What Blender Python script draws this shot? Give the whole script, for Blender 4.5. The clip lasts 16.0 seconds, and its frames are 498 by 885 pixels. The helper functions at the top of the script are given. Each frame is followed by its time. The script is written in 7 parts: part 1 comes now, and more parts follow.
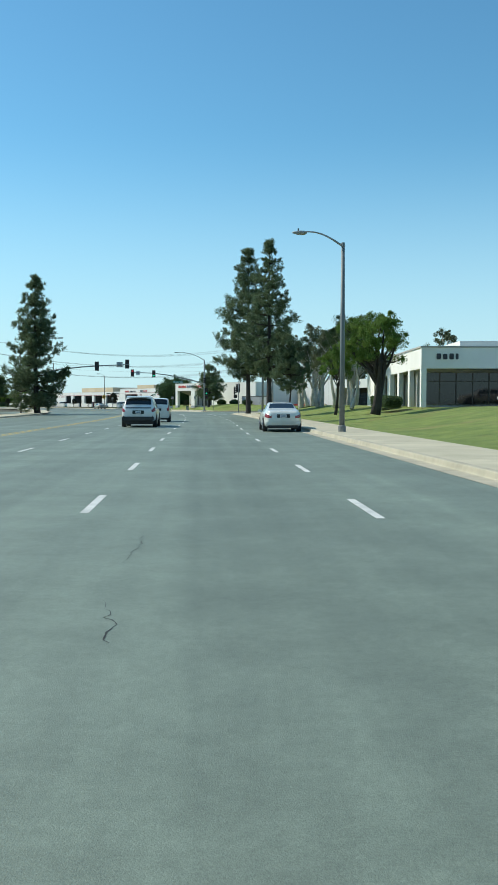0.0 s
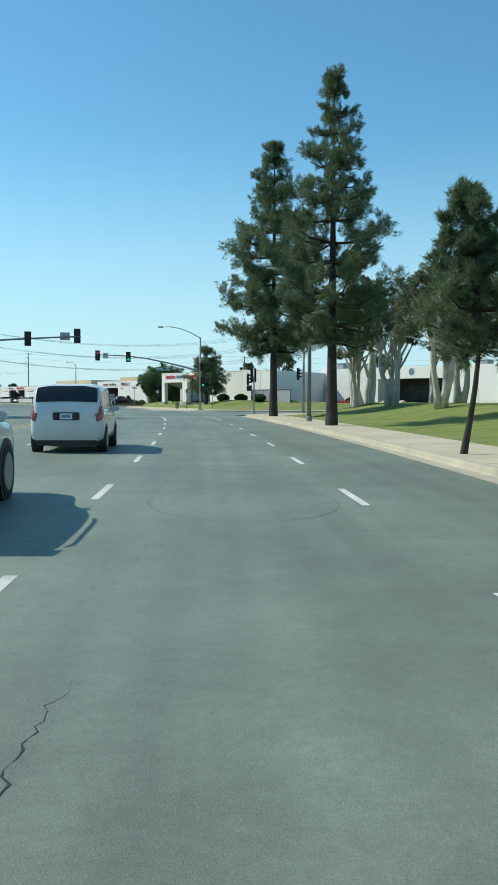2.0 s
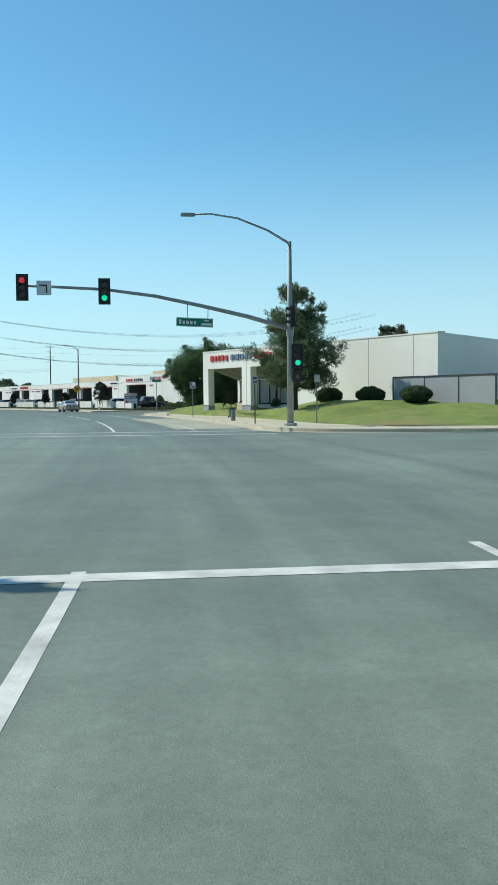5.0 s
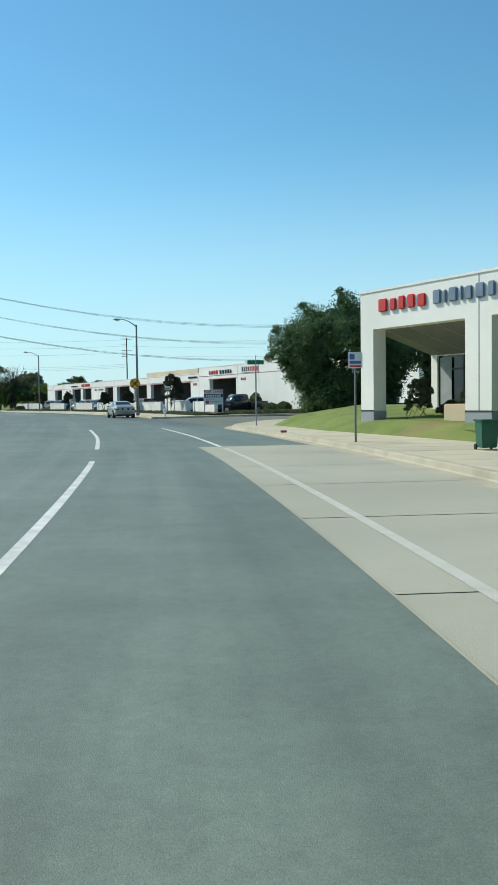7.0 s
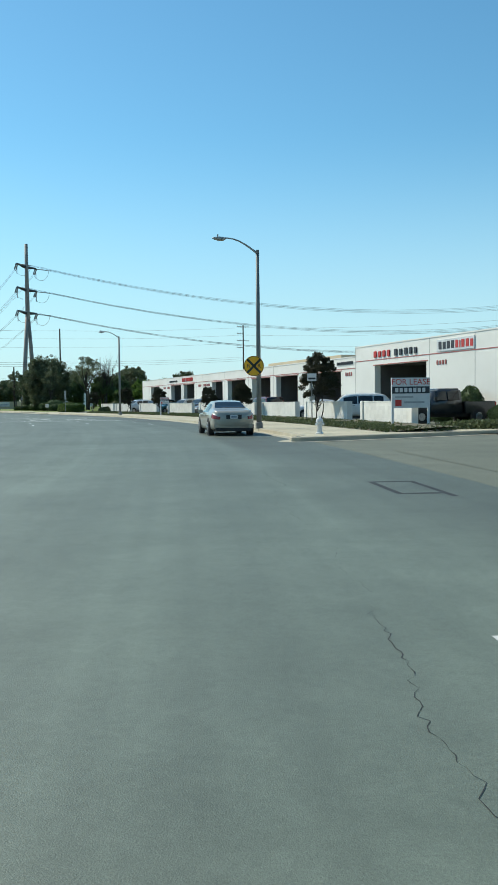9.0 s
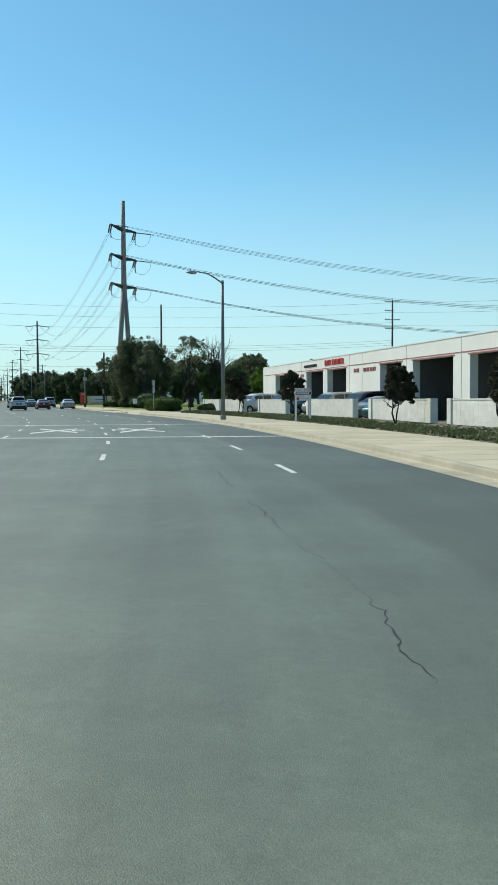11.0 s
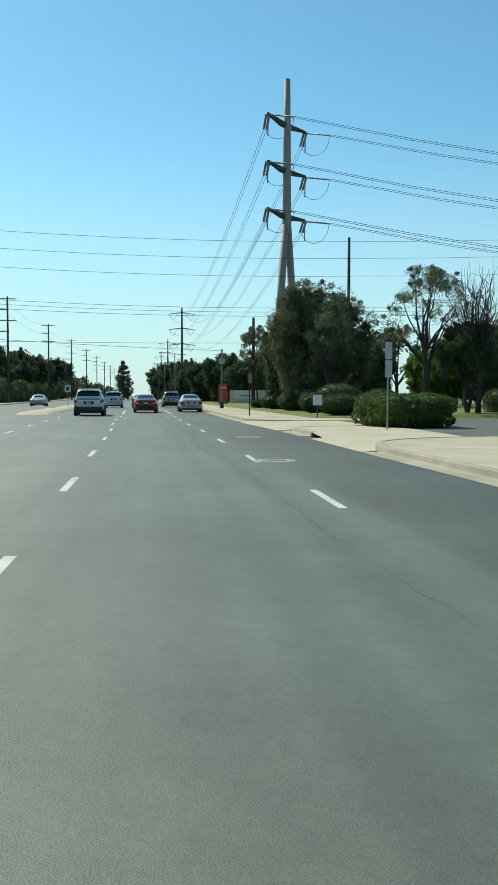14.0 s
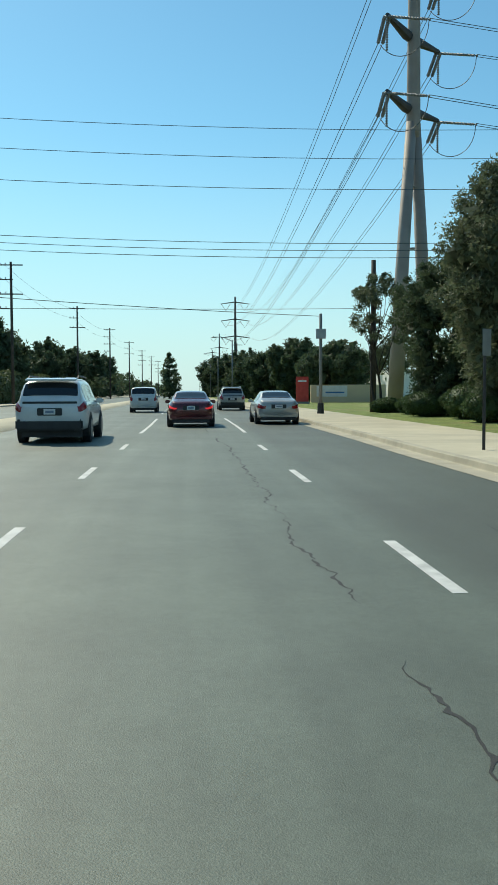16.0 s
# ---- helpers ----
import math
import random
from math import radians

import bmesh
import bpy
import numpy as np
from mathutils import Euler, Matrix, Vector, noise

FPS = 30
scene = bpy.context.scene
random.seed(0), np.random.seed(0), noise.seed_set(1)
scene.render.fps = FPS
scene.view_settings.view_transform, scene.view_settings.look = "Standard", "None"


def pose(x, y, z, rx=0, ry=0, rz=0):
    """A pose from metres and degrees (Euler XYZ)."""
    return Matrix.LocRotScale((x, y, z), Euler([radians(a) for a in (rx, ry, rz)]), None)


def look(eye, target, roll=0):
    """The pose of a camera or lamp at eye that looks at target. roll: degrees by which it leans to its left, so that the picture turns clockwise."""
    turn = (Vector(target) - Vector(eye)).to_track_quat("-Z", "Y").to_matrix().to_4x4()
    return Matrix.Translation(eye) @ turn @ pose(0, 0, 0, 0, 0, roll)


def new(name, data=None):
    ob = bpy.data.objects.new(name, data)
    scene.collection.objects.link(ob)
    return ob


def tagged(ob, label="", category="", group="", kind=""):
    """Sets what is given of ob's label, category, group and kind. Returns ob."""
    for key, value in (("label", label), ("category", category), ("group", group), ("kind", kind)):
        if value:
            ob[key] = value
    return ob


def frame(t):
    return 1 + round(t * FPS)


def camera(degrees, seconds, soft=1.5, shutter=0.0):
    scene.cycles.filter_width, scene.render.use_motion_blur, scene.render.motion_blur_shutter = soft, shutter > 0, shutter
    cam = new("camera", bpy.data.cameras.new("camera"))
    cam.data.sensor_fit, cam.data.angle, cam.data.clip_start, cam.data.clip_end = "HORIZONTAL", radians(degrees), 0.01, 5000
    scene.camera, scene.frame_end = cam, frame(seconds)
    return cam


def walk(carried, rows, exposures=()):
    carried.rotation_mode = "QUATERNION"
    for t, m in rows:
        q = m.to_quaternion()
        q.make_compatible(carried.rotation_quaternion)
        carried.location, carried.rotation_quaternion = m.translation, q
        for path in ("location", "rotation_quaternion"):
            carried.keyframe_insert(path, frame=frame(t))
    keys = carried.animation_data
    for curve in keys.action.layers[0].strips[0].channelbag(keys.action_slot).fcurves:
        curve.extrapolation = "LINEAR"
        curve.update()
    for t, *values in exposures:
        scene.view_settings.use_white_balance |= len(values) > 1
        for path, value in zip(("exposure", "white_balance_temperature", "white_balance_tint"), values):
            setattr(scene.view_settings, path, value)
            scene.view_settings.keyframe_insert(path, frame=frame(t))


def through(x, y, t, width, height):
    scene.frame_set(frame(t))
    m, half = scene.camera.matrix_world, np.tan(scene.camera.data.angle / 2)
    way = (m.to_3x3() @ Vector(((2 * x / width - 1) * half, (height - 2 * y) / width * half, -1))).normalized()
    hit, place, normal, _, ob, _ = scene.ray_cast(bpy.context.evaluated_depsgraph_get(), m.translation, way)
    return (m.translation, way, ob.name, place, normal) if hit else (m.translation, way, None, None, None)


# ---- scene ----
cam = camera(31.65, 16.0)
walk(cam, [
    (0.0, look((0.000, 0.000, 1.358), (0.000, 19.980, 0.472), 0.07)),
    (0.5, look((-0.564, 10.401, 1.358), (-0.561, 30.379, 0.426), 0.14)),
    (1.0, look((-1.141, 20.833, 1.358), (-1.089, 40.812, 0.441), 0.29)),
    (1.5, look((-1.741, 31.327, 1.358), (-1.646, 51.304, 0.398), 0.17)),
    (2.0, look((-2.273, 41.826, 1.358), (-2.145, 61.802, 0.381), 0.24)),
    (2.5, look((-2.753, 52.323, 1.358), (-2.647, 72.299, 0.384), 0.21)),
    (3.0, look((-3.240, 62.784, 1.358), (-3.189, 82.759, 0.359), 0.10)),
    (3.5, look((-3.922, 73.164, 1.358), (-4.004, 93.138, 0.344), -0.11)),
    (4.0, look((-4.777, 83.431, 1.358), (-5.172, 103.402, 0.360), -0.23)),
    (4.5, look((-5.792, 93.559, 1.358), (-6.551, 113.520, 0.374), -0.36)),
    (5.0, look((-6.962, 103.529, 1.358), (-8.078, 123.474, 0.385), -0.51)),
    (5.5, look((-8.285, 113.326, 1.358), (-9.757, 133.249, 0.395), -0.68)),
    (6.0, look((-9.781, 122.949, 1.358), (-11.677, 142.836, 0.402), -0.86)),
    (6.5, look((-11.512, 132.430, 1.358), (-14.030, 152.246, 0.359), -0.97)),
    (7.0, look((-13.589, 141.867, 1.358), (-16.738, 161.594, 0.396), -0.82)),
    (7.5, look((-15.926, 151.330, 1.358), (-19.711, 170.948, 0.465), -0.60)),
    (8.0, look((-18.546, 160.765, 1.358), (-22.980, 180.245, 0.426), -0.68)),
    (8.5, look((-21.502, 170.158, 1.358), (-26.545, 189.487, 0.393), -0.60)),
    (9.0, look((-24.758, 179.539, 1.358), (-30.485, 198.679, 0.435), -0.66)),
    (9.5, look((-28.284, 188.887, 1.358), (-34.686, 207.812, 0.420), -0.54)),
    (10.0, look((-32.104, 198.144, 1.358), (-39.159, 216.834, 0.403), -0.43)),
    (10.5, look((-36.219, 207.252, 1.358), (-43.903, 225.691, 0.385), -0.34)),
    (11.0, look((-40.621, 216.158, 1.358), (-48.906, 234.334, 0.364), -0.26)),
    (11.5, look((-45.328, 224.810, 1.358), (-54.181, 242.715, 0.341), -0.20)),
    (12.0, look((-50.391, 233.167, 1.358), (-59.791, 250.792, 0.352), -0.03)),
    (12.5, look((-55.789, 241.274, 1.358), (-65.747, 258.587, 0.309), -0.07)),
    (13.0, look((-61.267, 249.092, 1.358), (-71.684, 266.135, 0.347), 0.05)),
    (13.5, look((-66.804, 256.602, 1.358), (-77.656, 273.367, 0.279), 0.08)),
    (14.0, look((-72.380, 263.825, 1.358), (-83.609, 280.341, 0.289), 0.11)),
    (14.5, look((-78.031, 270.762, 1.358), (-89.592, 287.044, 0.239), 0.12)),
    (15.0, look((-83.671, 277.402, 1.358), (-95.520, 293.475, 0.232), 0.01)),
    (15.5, look((-89.209, 283.757, 1.358), (-101.229, 299.703, 0.235), 0.02)),
    (16.0, look((-94.648, 289.866, 1.358), (-106.809, 305.703, 0.219), -0.21)),
], [(0.0, 0.14, 6050, 6), (9.0, 0.12, 6150, 6), (12.0, 0.06, 6400, 5), (16.0, 0.06, 6500, 4)])

# ---- sky and sun ----
SUN_AZ, SUN_EL = radians(71), radians(44)      # azimuth counted from +y towards -x
world = bpy.data.worlds.new("sky")
scene.world = world
world.use_nodes = True
wn = world.node_tree
sky = wn.nodes.new("ShaderNodeTexSky")
sky.sky_type, sky.sun_disc = "NISHITA", False
sky.sun_elevation, sky.sun_rotation = SUN_EL, -SUN_AZ
sky.air_density, sky.dust_density, sky.ozone_density = 1.0, 0.25, 1.6
clear = wn.nodes.new("ShaderNodeHueSaturation")      # the clear, slightly cyan coastal sky
clear.inputs["Saturation"].default_value = 1.08
tone = wn.nodes.new("ShaderNodeMix")
tone.data_type, tone.blend_type = "RGBA", "MULTIPLY"
tone.inputs[0].default_value, tone.inputs[7].default_value = 1.0, (0.70, 1.0, 0.95, 1.0)
coord = wn.nodes.new("ShaderNodeTexCoord")
split = wn.nodes.new("ShaderNodeSeparateXYZ")
low = wn.nodes.new("ShaderNodeMapRange")               # pale haze towards the horizon, all round
low.interpolation_type = "SMOOTHSTEP"
for key, value in (("From Min", -0.02), ("From Max", 0.3), ("To Min", 0.8), ("To Max", 0.0)):
    low.inputs[key].default_value = value
haze = wn.nodes.new("ShaderNodeMix")
haze.data_type = "RGBA"
haze.inputs[7].default_value = (4.1, 5.35, 6.0, 1.0)
wn.links.new(sky.outputs[0], clear.inputs["Color"])
wn.links.new(clear.outputs[0], tone.inputs[6])
wn.links.new(coord.outputs["Generated"], split.inputs[0])
wn.links.new(split.outputs["Z"], low.inputs["Value"])
wn.links.new(low.outputs[0], haze.inputs[0])
wn.links.new(tone.outputs[2], haze.inputs[6])
wn.links.new(haze.outputs[2], wn.nodes["Background"].inputs[0])
wn.nodes["Background"].inputs[1].default_value = 0.132
sun_data = bpy.data.lights.new("sun", "SUN")
sun_data.energy, sun_data.angle, sun_data.color = 4.0, radians(0.55), (1.0, 0.91, 0.74)
to_sun = Vector((-math.sin(SUN_AZ) * math.cos(SUN_EL), math.cos(SUN_AZ) * math.cos(SUN_EL), math.sin(SUN_EL)))
sun = new("sun", sun_data)
sun.matrix_world = look(to_sun * 50, (0, 0, 0))


# ---- materials ----
def surface(name, a, b, scale=1.0, rough=0.7, metal=0.0, bump=0.15, fine=30.0, dark=0.0, dark_scale=0.15, coat=0.0, detail=6.0, island=0.0, obj=0.0, bump_dist=0.01, speck=0.0, lanes=False, third=None):
    """Two-scale procedural surface: colour a..b by noise, large stains, fine grain in roughness and relief."""
    m = bpy.data.materials.new(name)
    m.use_nodes = True
    nt = m.node_tree
    bsdf = nt.nodes["Principled BSDF"]
    geo = nt.nodes.new("ShaderNodeNewGeometry")

    def noise_node(sc, det=detail, rgh=0.6):
        n = nt.nodes.new("ShaderNodeTexNoise")
        n.inputs["Scale"].default_value, n.inputs["Detail"].default_value, n.inputs["Roughness"].default_value = sc, det, rgh
        nt.links.new(geo.outputs["Position"], n.inputs["Vector"])
        return n.outputs["Fac"]

    def mix(fac, c1, c2, kind="MIX"):
        x = nt.nodes.new("ShaderNodeMix")
        x.data_type, x.blend_type = "RGBA", kind
        for sock, v in ((x.inputs[0], fac), (x.inputs[6], c1), (x.inputs[7], c2)):
            if hasattr(v, "node"):
                nt.links.new(v, sock)
            else:
                sock.default_value = v if isinstance(v, float) else (*v, 1.0)
        return x.outputs[2]

    def ramp(fac, lo, hi):
        r = nt.nodes.new("ShaderNodeMapRange")
        r.inputs["From Min"].default_value, r.inputs["From Max"].default_value = lo, hi
        nt.links.new(fac, r.inputs["Value"])
        return r.outputs["Result"]

    col = mix(ramp(noise_node(scale), 0.3, 0.7), a, b)
    if dark:
        col = mix(ramp(noise_node(dark_scale, 4.0), 0.45, 0.75), col, mix(dark, col, (0.02, 0.02, 0.018)))
    if third:      # dry or bare patches
        col = mix(ramp(noise_node(0.22, 6.0, 0.65), 0.53, 0.72), col, third)
    if lanes:      # long worn streaks along the traffic, by the sheet's own (across, along) places
        uv = nt.nodes.new("ShaderNodeUVMap")
        for sx, sy, amount in ((0.55, 0.012, 0.16), (2.6, 0.05, 0.1)):
            mp = nt.nodes.new("ShaderNodeMapping")
            mp.inputs["Scale"].default_value = (sx, sy, 1)
            nz = nt.nodes.new("ShaderNodeTexNoise")
            nz.inputs["Scale"].default_value, nz.inputs["Detail"].default_value = 1.0, 4.0
            nt.links.new(uv.outputs[0], mp.inputs["Vector"])
            nt.links.new(mp.outputs[0], nz.inputs["Vector"])
            hsv = nt.nodes.new("ShaderNodeHueSaturation")
            nt.links.new(col, hsv.inputs["Color"])
            nt.links.new(ramp2(nt, ramp(nz.outputs["Fac"], 0.3, 0.7), 1 - amount, 1 + amount), hsv.inputs["Value"])
            col = hsv.outputs["Color"]
        length = nt.nodes.new("ShaderNodeSeparateXYZ")        # the surfacing's tone gets darker further along
        nt.links.new(uv.outputs[0], length.inputs[0])
        tone_along = nt.nodes.new("ShaderNodeMapRange")
        tone_along.interpolation_type = "SMOOTHSTEP"
        for key, value in (("From Min", 100.0), ("From Max", 250.0), ("To Min", 1.2), ("To Max", 0.8)):
            tone_along.inputs[key].default_value = value
        nt.links.new(length.outputs["Y"], tone_along.inputs["Value"])
        hsv = nt.nodes.new("ShaderNodeHueSaturation")
        nt.links.new(col, hsv.inputs["Color"])
        nt.links.new(tone_along.outputs["Result"], hsv.inputs["Value"])
        col = hsv.outputs["Color"]
        for sc, amount in ((0.9, 0.1), (5.0, 0.07), (16.0, 0.1)):      # mottling of the worn surfacing
            hsv = nt.nodes.new("ShaderNodeHueSaturation")
            nt.links.new(col, hsv.inputs["Color"])
            nt.links.new(ramp2(nt, ramp(noise_node(sc, 5.0, 0.7), 0.32, 0.68), 1 - amount, 1 + amount), hsv.inputs["Value"])
            col = hsv.outputs["Color"]
        lane = nt.nodes.new("ShaderNodeMapRange")                         # the kerb lane resurfaced beside the workshops
        lane.interpolation_type = "SMOOTHSTEP"
        for key, value in (("From Min", 1.9), ("From Max", 2.5)):
            lane.inputs[key].default_value = value
        nt.links.new(length.outputs["X"], lane.inputs["Value"])
        stretch = nt.nodes.new("ShaderNodeMapRange")
        stretch.interpolation_type = "SMOOTHSTEP"
        for key, value in (("From Min", 184.0), ("From Max", 200.0)):
            stretch.inputs[key].default_value = value
        nt.links.new(length.outputs["Y"], stretch.inputs["Value"])
        both = nt.nodes.new("ShaderNodeMath")
        both.operation = "MULTIPLY"
        nt.links.new(lane.outputs["Result"], both.inputs[0])
        nt.links.new(stretch.outputs["Result"], both.inputs[1])
        patchy = nt.nodes.new("ShaderNodeMath")
        patchy.operation = "MULTIPLY"
        nt.links.new(both.outputs[0], patchy.inputs[0])
        nt.links.new(ramp2(nt, ramp(noise_node(0.12, 3.0), 0.35, 0.6), 0.25, 0.8), patchy.inputs[1])
        col = mix(patchy.outputs[0], col, (0.062, 0.068, 0.052))
    if speck:
        hsv = nt.nodes.new("ShaderNodeHueSaturation")
        nt.links.new(col, hsv.inputs["Color"])
        nt.links.new(ramp2(nt, ramp(noise_node(fine * 0.6, 3.0, 0.7), 0.3, 0.7), 1 - speck, 1 + speck), hsv.inputs["Value"])
        col = hsv.outputs["Color"]
    if island:
        hsv = nt.nodes.new("ShaderNodeHueSaturation")
        nt.links.new(col, hsv.inputs["Color"])
        nt.links.new(ramp2(nt, geo.outputs["Random Per Island"], 1 - island, 1 + island), hsv.inputs["Value"])
        nt.links.new(ramp2(nt, geo.outputs["Random Per Island"], 0.485, 0.512), hsv.inputs["Hue"])
        col = hsv.outputs["Color"]
    if obj:
        info = nt.nodes.new("ShaderNodeObjectInfo")
        hsv = nt.nodes.new("ShaderNodeHueSaturation")
        nt.links.new(col, hsv.inputs["Color"])
        nt.links.new(ramp2(nt, info.outputs["Random"], 1 - obj, 1 + obj), hsv.inputs["Value"])
        col = hsv.outputs["Color"]
    nt.links.new(col, bsdf.inputs["Base Color"])
    bsdf.inputs["Metallic"].default_value = metal
    grain = noise_node(fine, 3.0)
    nt.links.new(ramp2(nt, grain, max(0.02, rough - 0.1), min(1.0, rough + 0.1)), bsdf.inputs["Roughness"])
    if coat:
        bsdf.inputs["Coat Weight"].default_value, bsdf.inputs["Coat Roughness"].default_value = coat, 0.04
    if bump:
        bp = nt.nodes.new("ShaderNodeBump")
        bp.inputs["Strength"].default_value, bp.inputs["Distance"].default_value = bump, bump_dist
        nt.links.new(grain, bp.inputs["Height"])
        nt.links.new(bp.outputs["Normal"], bsdf.inputs["Normal"])
    return m


def ramp2(nt, fac, lo, hi):
    r = nt.nodes.new("ShaderNodeMapRange")
    r.inputs["To Min"].default_value, r.inputs["To Max"].default_value = lo, hi
    nt.links.new(fac, r.inputs["Value"])
    return r.outputs["Result"]


def leaf_material(name, a, b, through=0.35, scale=0.6):
    m = surface(name, a, b, scale, 0.55, 0, 0.0, island=0.3)
    nt = m.node_tree
    bsdf = nt.nodes["Principled BSDF"]
    bsdf.inputs["Specular IOR Level"].default_value = 0.22
    tr = nt.nodes.new("ShaderNodeBsdfTranslucent")
    col = bsdf.inputs["Base Color"].links[0].from_socket
    nt.links.new(col, tr.inputs["Color"])
    mx = nt.nodes.new("ShaderNodeMixShader")
    mx.inputs[0].default_value = through
    nt.links.new(bsdf.outputs[0], mx.inputs[1])
    nt.links.new(tr.outputs[0], mx.inputs[2])
    nt.links.new(mx.outputs[0], nt.nodes["Material Output"].inputs[0])
    return m


def glow(name, color, strength):
    m = surface(name, color, color, 1, 0.3, 0, 0)
    b = m.node_tree.nodes["Principled BSDF"]
    b.inputs["Emission Color"].default_value, b.inputs["Emission Strength"].default_value = (*color, 1), strength
    return m


def paint(name, c, rough=0.3, flake=0.0):
    d = tuple(x * 0.88 for x in c)
    return surface(name, c, d, 1.7, rough, flake, 0.02, 60, coat=0.8, dark=0.12, dark_scale=1.2)


ASPHALT = surface("asphalt", (0.126, 0.151, 0.117), (0.166, 0.198, 0.156), 0.35, 0.6, 0, 0.5, 130, dark=0.25, dark_scale=0.16, bump_dist=0.005, speck=0.2, lanes=True)
ASPHALT_NEW = surface("darker asphalt", (0.086, 0.110, 0.084), (0.116, 0.145, 0.112), 0.35, 0.8, 0, 0.4, 130, dark=0.25, dark_scale=0.16, bump_dist=0.004, speck=0.2)
ASPHALT_OLD = surface("worn asphalt", (0.125, 0.14, 0.108), (0.168, 0.18, 0.14), 0.5, 0.9, 0, 0.5, 70, dark=0.2, speck=0.2)
TAR = surface("tar crack filler", (0.016, 0.016, 0.015), (0.035, 0.035, 0.033), 2, 0.7, 0, 0.3, 60)
CONCRETE = surface("pavement concrete", (0.47, 0.425, 0.30), (0.57, 0.51, 0.37), 0.7, 0.88, 0, 0.35, 60, dark=0.16, dark_scale=0.5, obj=0.07)
KERB = surface("kerb concrete", (0.39, 0.355, 0.265), (0.49, 0.44, 0.33), 1.2, 0.88, 0, 0.35, 50, dark=0.25, dark_scale=0.7)
PAD = surface("bus pad concrete", (0.35, 0.34, 0.26), (0.43, 0.415, 0.325), 0.6, 0.88, 0, 0.4, 60, dark=0.2, dark_scale=0.3, obj=0.05)
LINE = surface("road paint", (0.56, 0.56, 0.53), (0.74, 0.74, 0.7), 2.5, 0.75, 0, 0.4, 40, dark=0.35, dark_scale=2.2)
LINE_WORN = surface("faded road paint", (0.46, 0.45, 0.38), (0.55, 0.54, 0.47), 3, 0.8, 0, 0.4, 40)
YELLOW_LINE = surface("yellow road paint", (0.55, 0.36, 0.05), (0.66, 0.45, 0.09), 2.5, 0.75, 0, 0.4, 40, dark=0.3, dark_scale=2)
STUCCO = surface("white painted stucco", (0.79, 0.77, 0.71), (0.85, 0.83, 0.775), 0.4, 0.9, 0, 0.3, 35, dark=0.05, dark_scale=0.25)
STUCCO_GREY = surface("grey painted plinth", (0.30, 0.32, 0.34), (0.36, 0.375, 0.39), 0.6, 0.9, 0, 0.3, 35)
STUCCO_BEIGE = surface("beige stucco", (0.56, 0.45, 0.30), (0.63, 0.52, 0.36), 0.4, 0.9, 0, 0.3, 35, dark=0.1)
BLOCK = surface("white painted block", (0.72, 0.70, 0.64), (0.80, 0.78, 0.72), 1.1, 0.9, 0, 0.4, 30, dark=0.15, dark_scale=0.7, obj=0.05)
PORCH_BOARD = surface("grey porch boards", (0.17, 0.17, 0.165), (0.23, 0.23, 0.22), 0.9, 0.85, 0, 0.2, 30)
SOFFIT = surface("soffit", (0.36, 0.35, 0.33), (0.44, 0.43, 0.4), 0.8, 0.9, 0, 0.2, 30)
# near-black: shade of deep openings put into the colour; also the dark door
DARK_IN = surface("dark door and shade-dark interior", (0.03, 0.028, 0.026), (0.06, 0.056, 0.05), 0.8, 0.8, 0, 0.1)
GLASS = surface("tinted glass", (0.010, 0.013, 0.015), (0.018, 0.022, 0.024), 0.8, 0.06, 0, 0.0, coat=0.3)
FRAME_METAL = surface("bronze window frame", (0.06, 0.055, 0.05), (0.09, 0.08, 0.07), 2, 0.45, 0.6, 0.05)
BAR_DARK = surface("dark lettering", (0.03, 0.032, 0.04), (0.05, 0.05, 0.06), 3, 0.5, 0, 0.02)
BAR_RED = surface("red lettering", (0.48, 0.03, 0.025), (0.58, 0.05, 0.04), 3, 0.45, 0, 0.02)
BAR_BLUE = surface("slate blue lettering", (0.14, 0.19, 0.26), (0.20, 0.25, 0.33), 3, 0.45, 0, 0.02)
BAR_GREEN = surface("green lettering", (0.05, 0.2, 0.06), (0.07, 0.26, 0.08), 3, 0.45, 0, 0.02)
STRIPE = surface("red trim paint", (0.34, 0.11, 0.095), (0.42, 0.15, 0.13), 1.5, 0.7, 0, 0.1)
GALV = surface("galvanised steel", (0.26, 0.28, 0.28), (0.35, 0.37, 0.37), 3, 0.55, 0.25, 0.08, 40, dark=0.15, dark_scale=0.8)
POLE_CONC = surface("concrete pole", (0.19, 0.195, 0.185), (0.26, 0.26, 0.245), 1.2, 0.85, 0, 0.25, 40, dark=0.15)
POLE_GREY = surface("grey painted pole", (0.14, 0.155, 0.155), (0.2, 0.215, 0.21), 1.5, 0.6, 0.2, 0.1, 40, dark=0.2)
PYLON = surface("weathered steel tower", (0.27, 0.235, 0.205), (0.35, 0.31, 0.275), 0.5, 0.7, 0.2, 0.12, 20, dark=0.15)
ARM_DARK = surface("dark steel arm", (0.05, 0.05, 0.052), (0.08, 0.08, 0.082), 1.5, 0.6, 0.4, 0.1)
INSULATOR = surface("grey insulator", (0.16, 0.17, 0.18), (0.24, 0.25, 0.26), 2, 0.35, 0, 0.05)
WIRE = surface("wire", (0.07, 0.075, 0.08), (0.11, 0.115, 0.12), 1, 0.5, 0.5, 0)
WOOD_POLE = surface("creosoted timber", (0.045, 0.038, 0.032), (0.085, 0.07, 0.058), 1.5, 0.85, 0, 0.4, 18)
BLACK = surface("black paint", (0.012, 0.012, 0.012), (0.024, 0.024, 0.024), 2, 0.5, 0, 0.05)
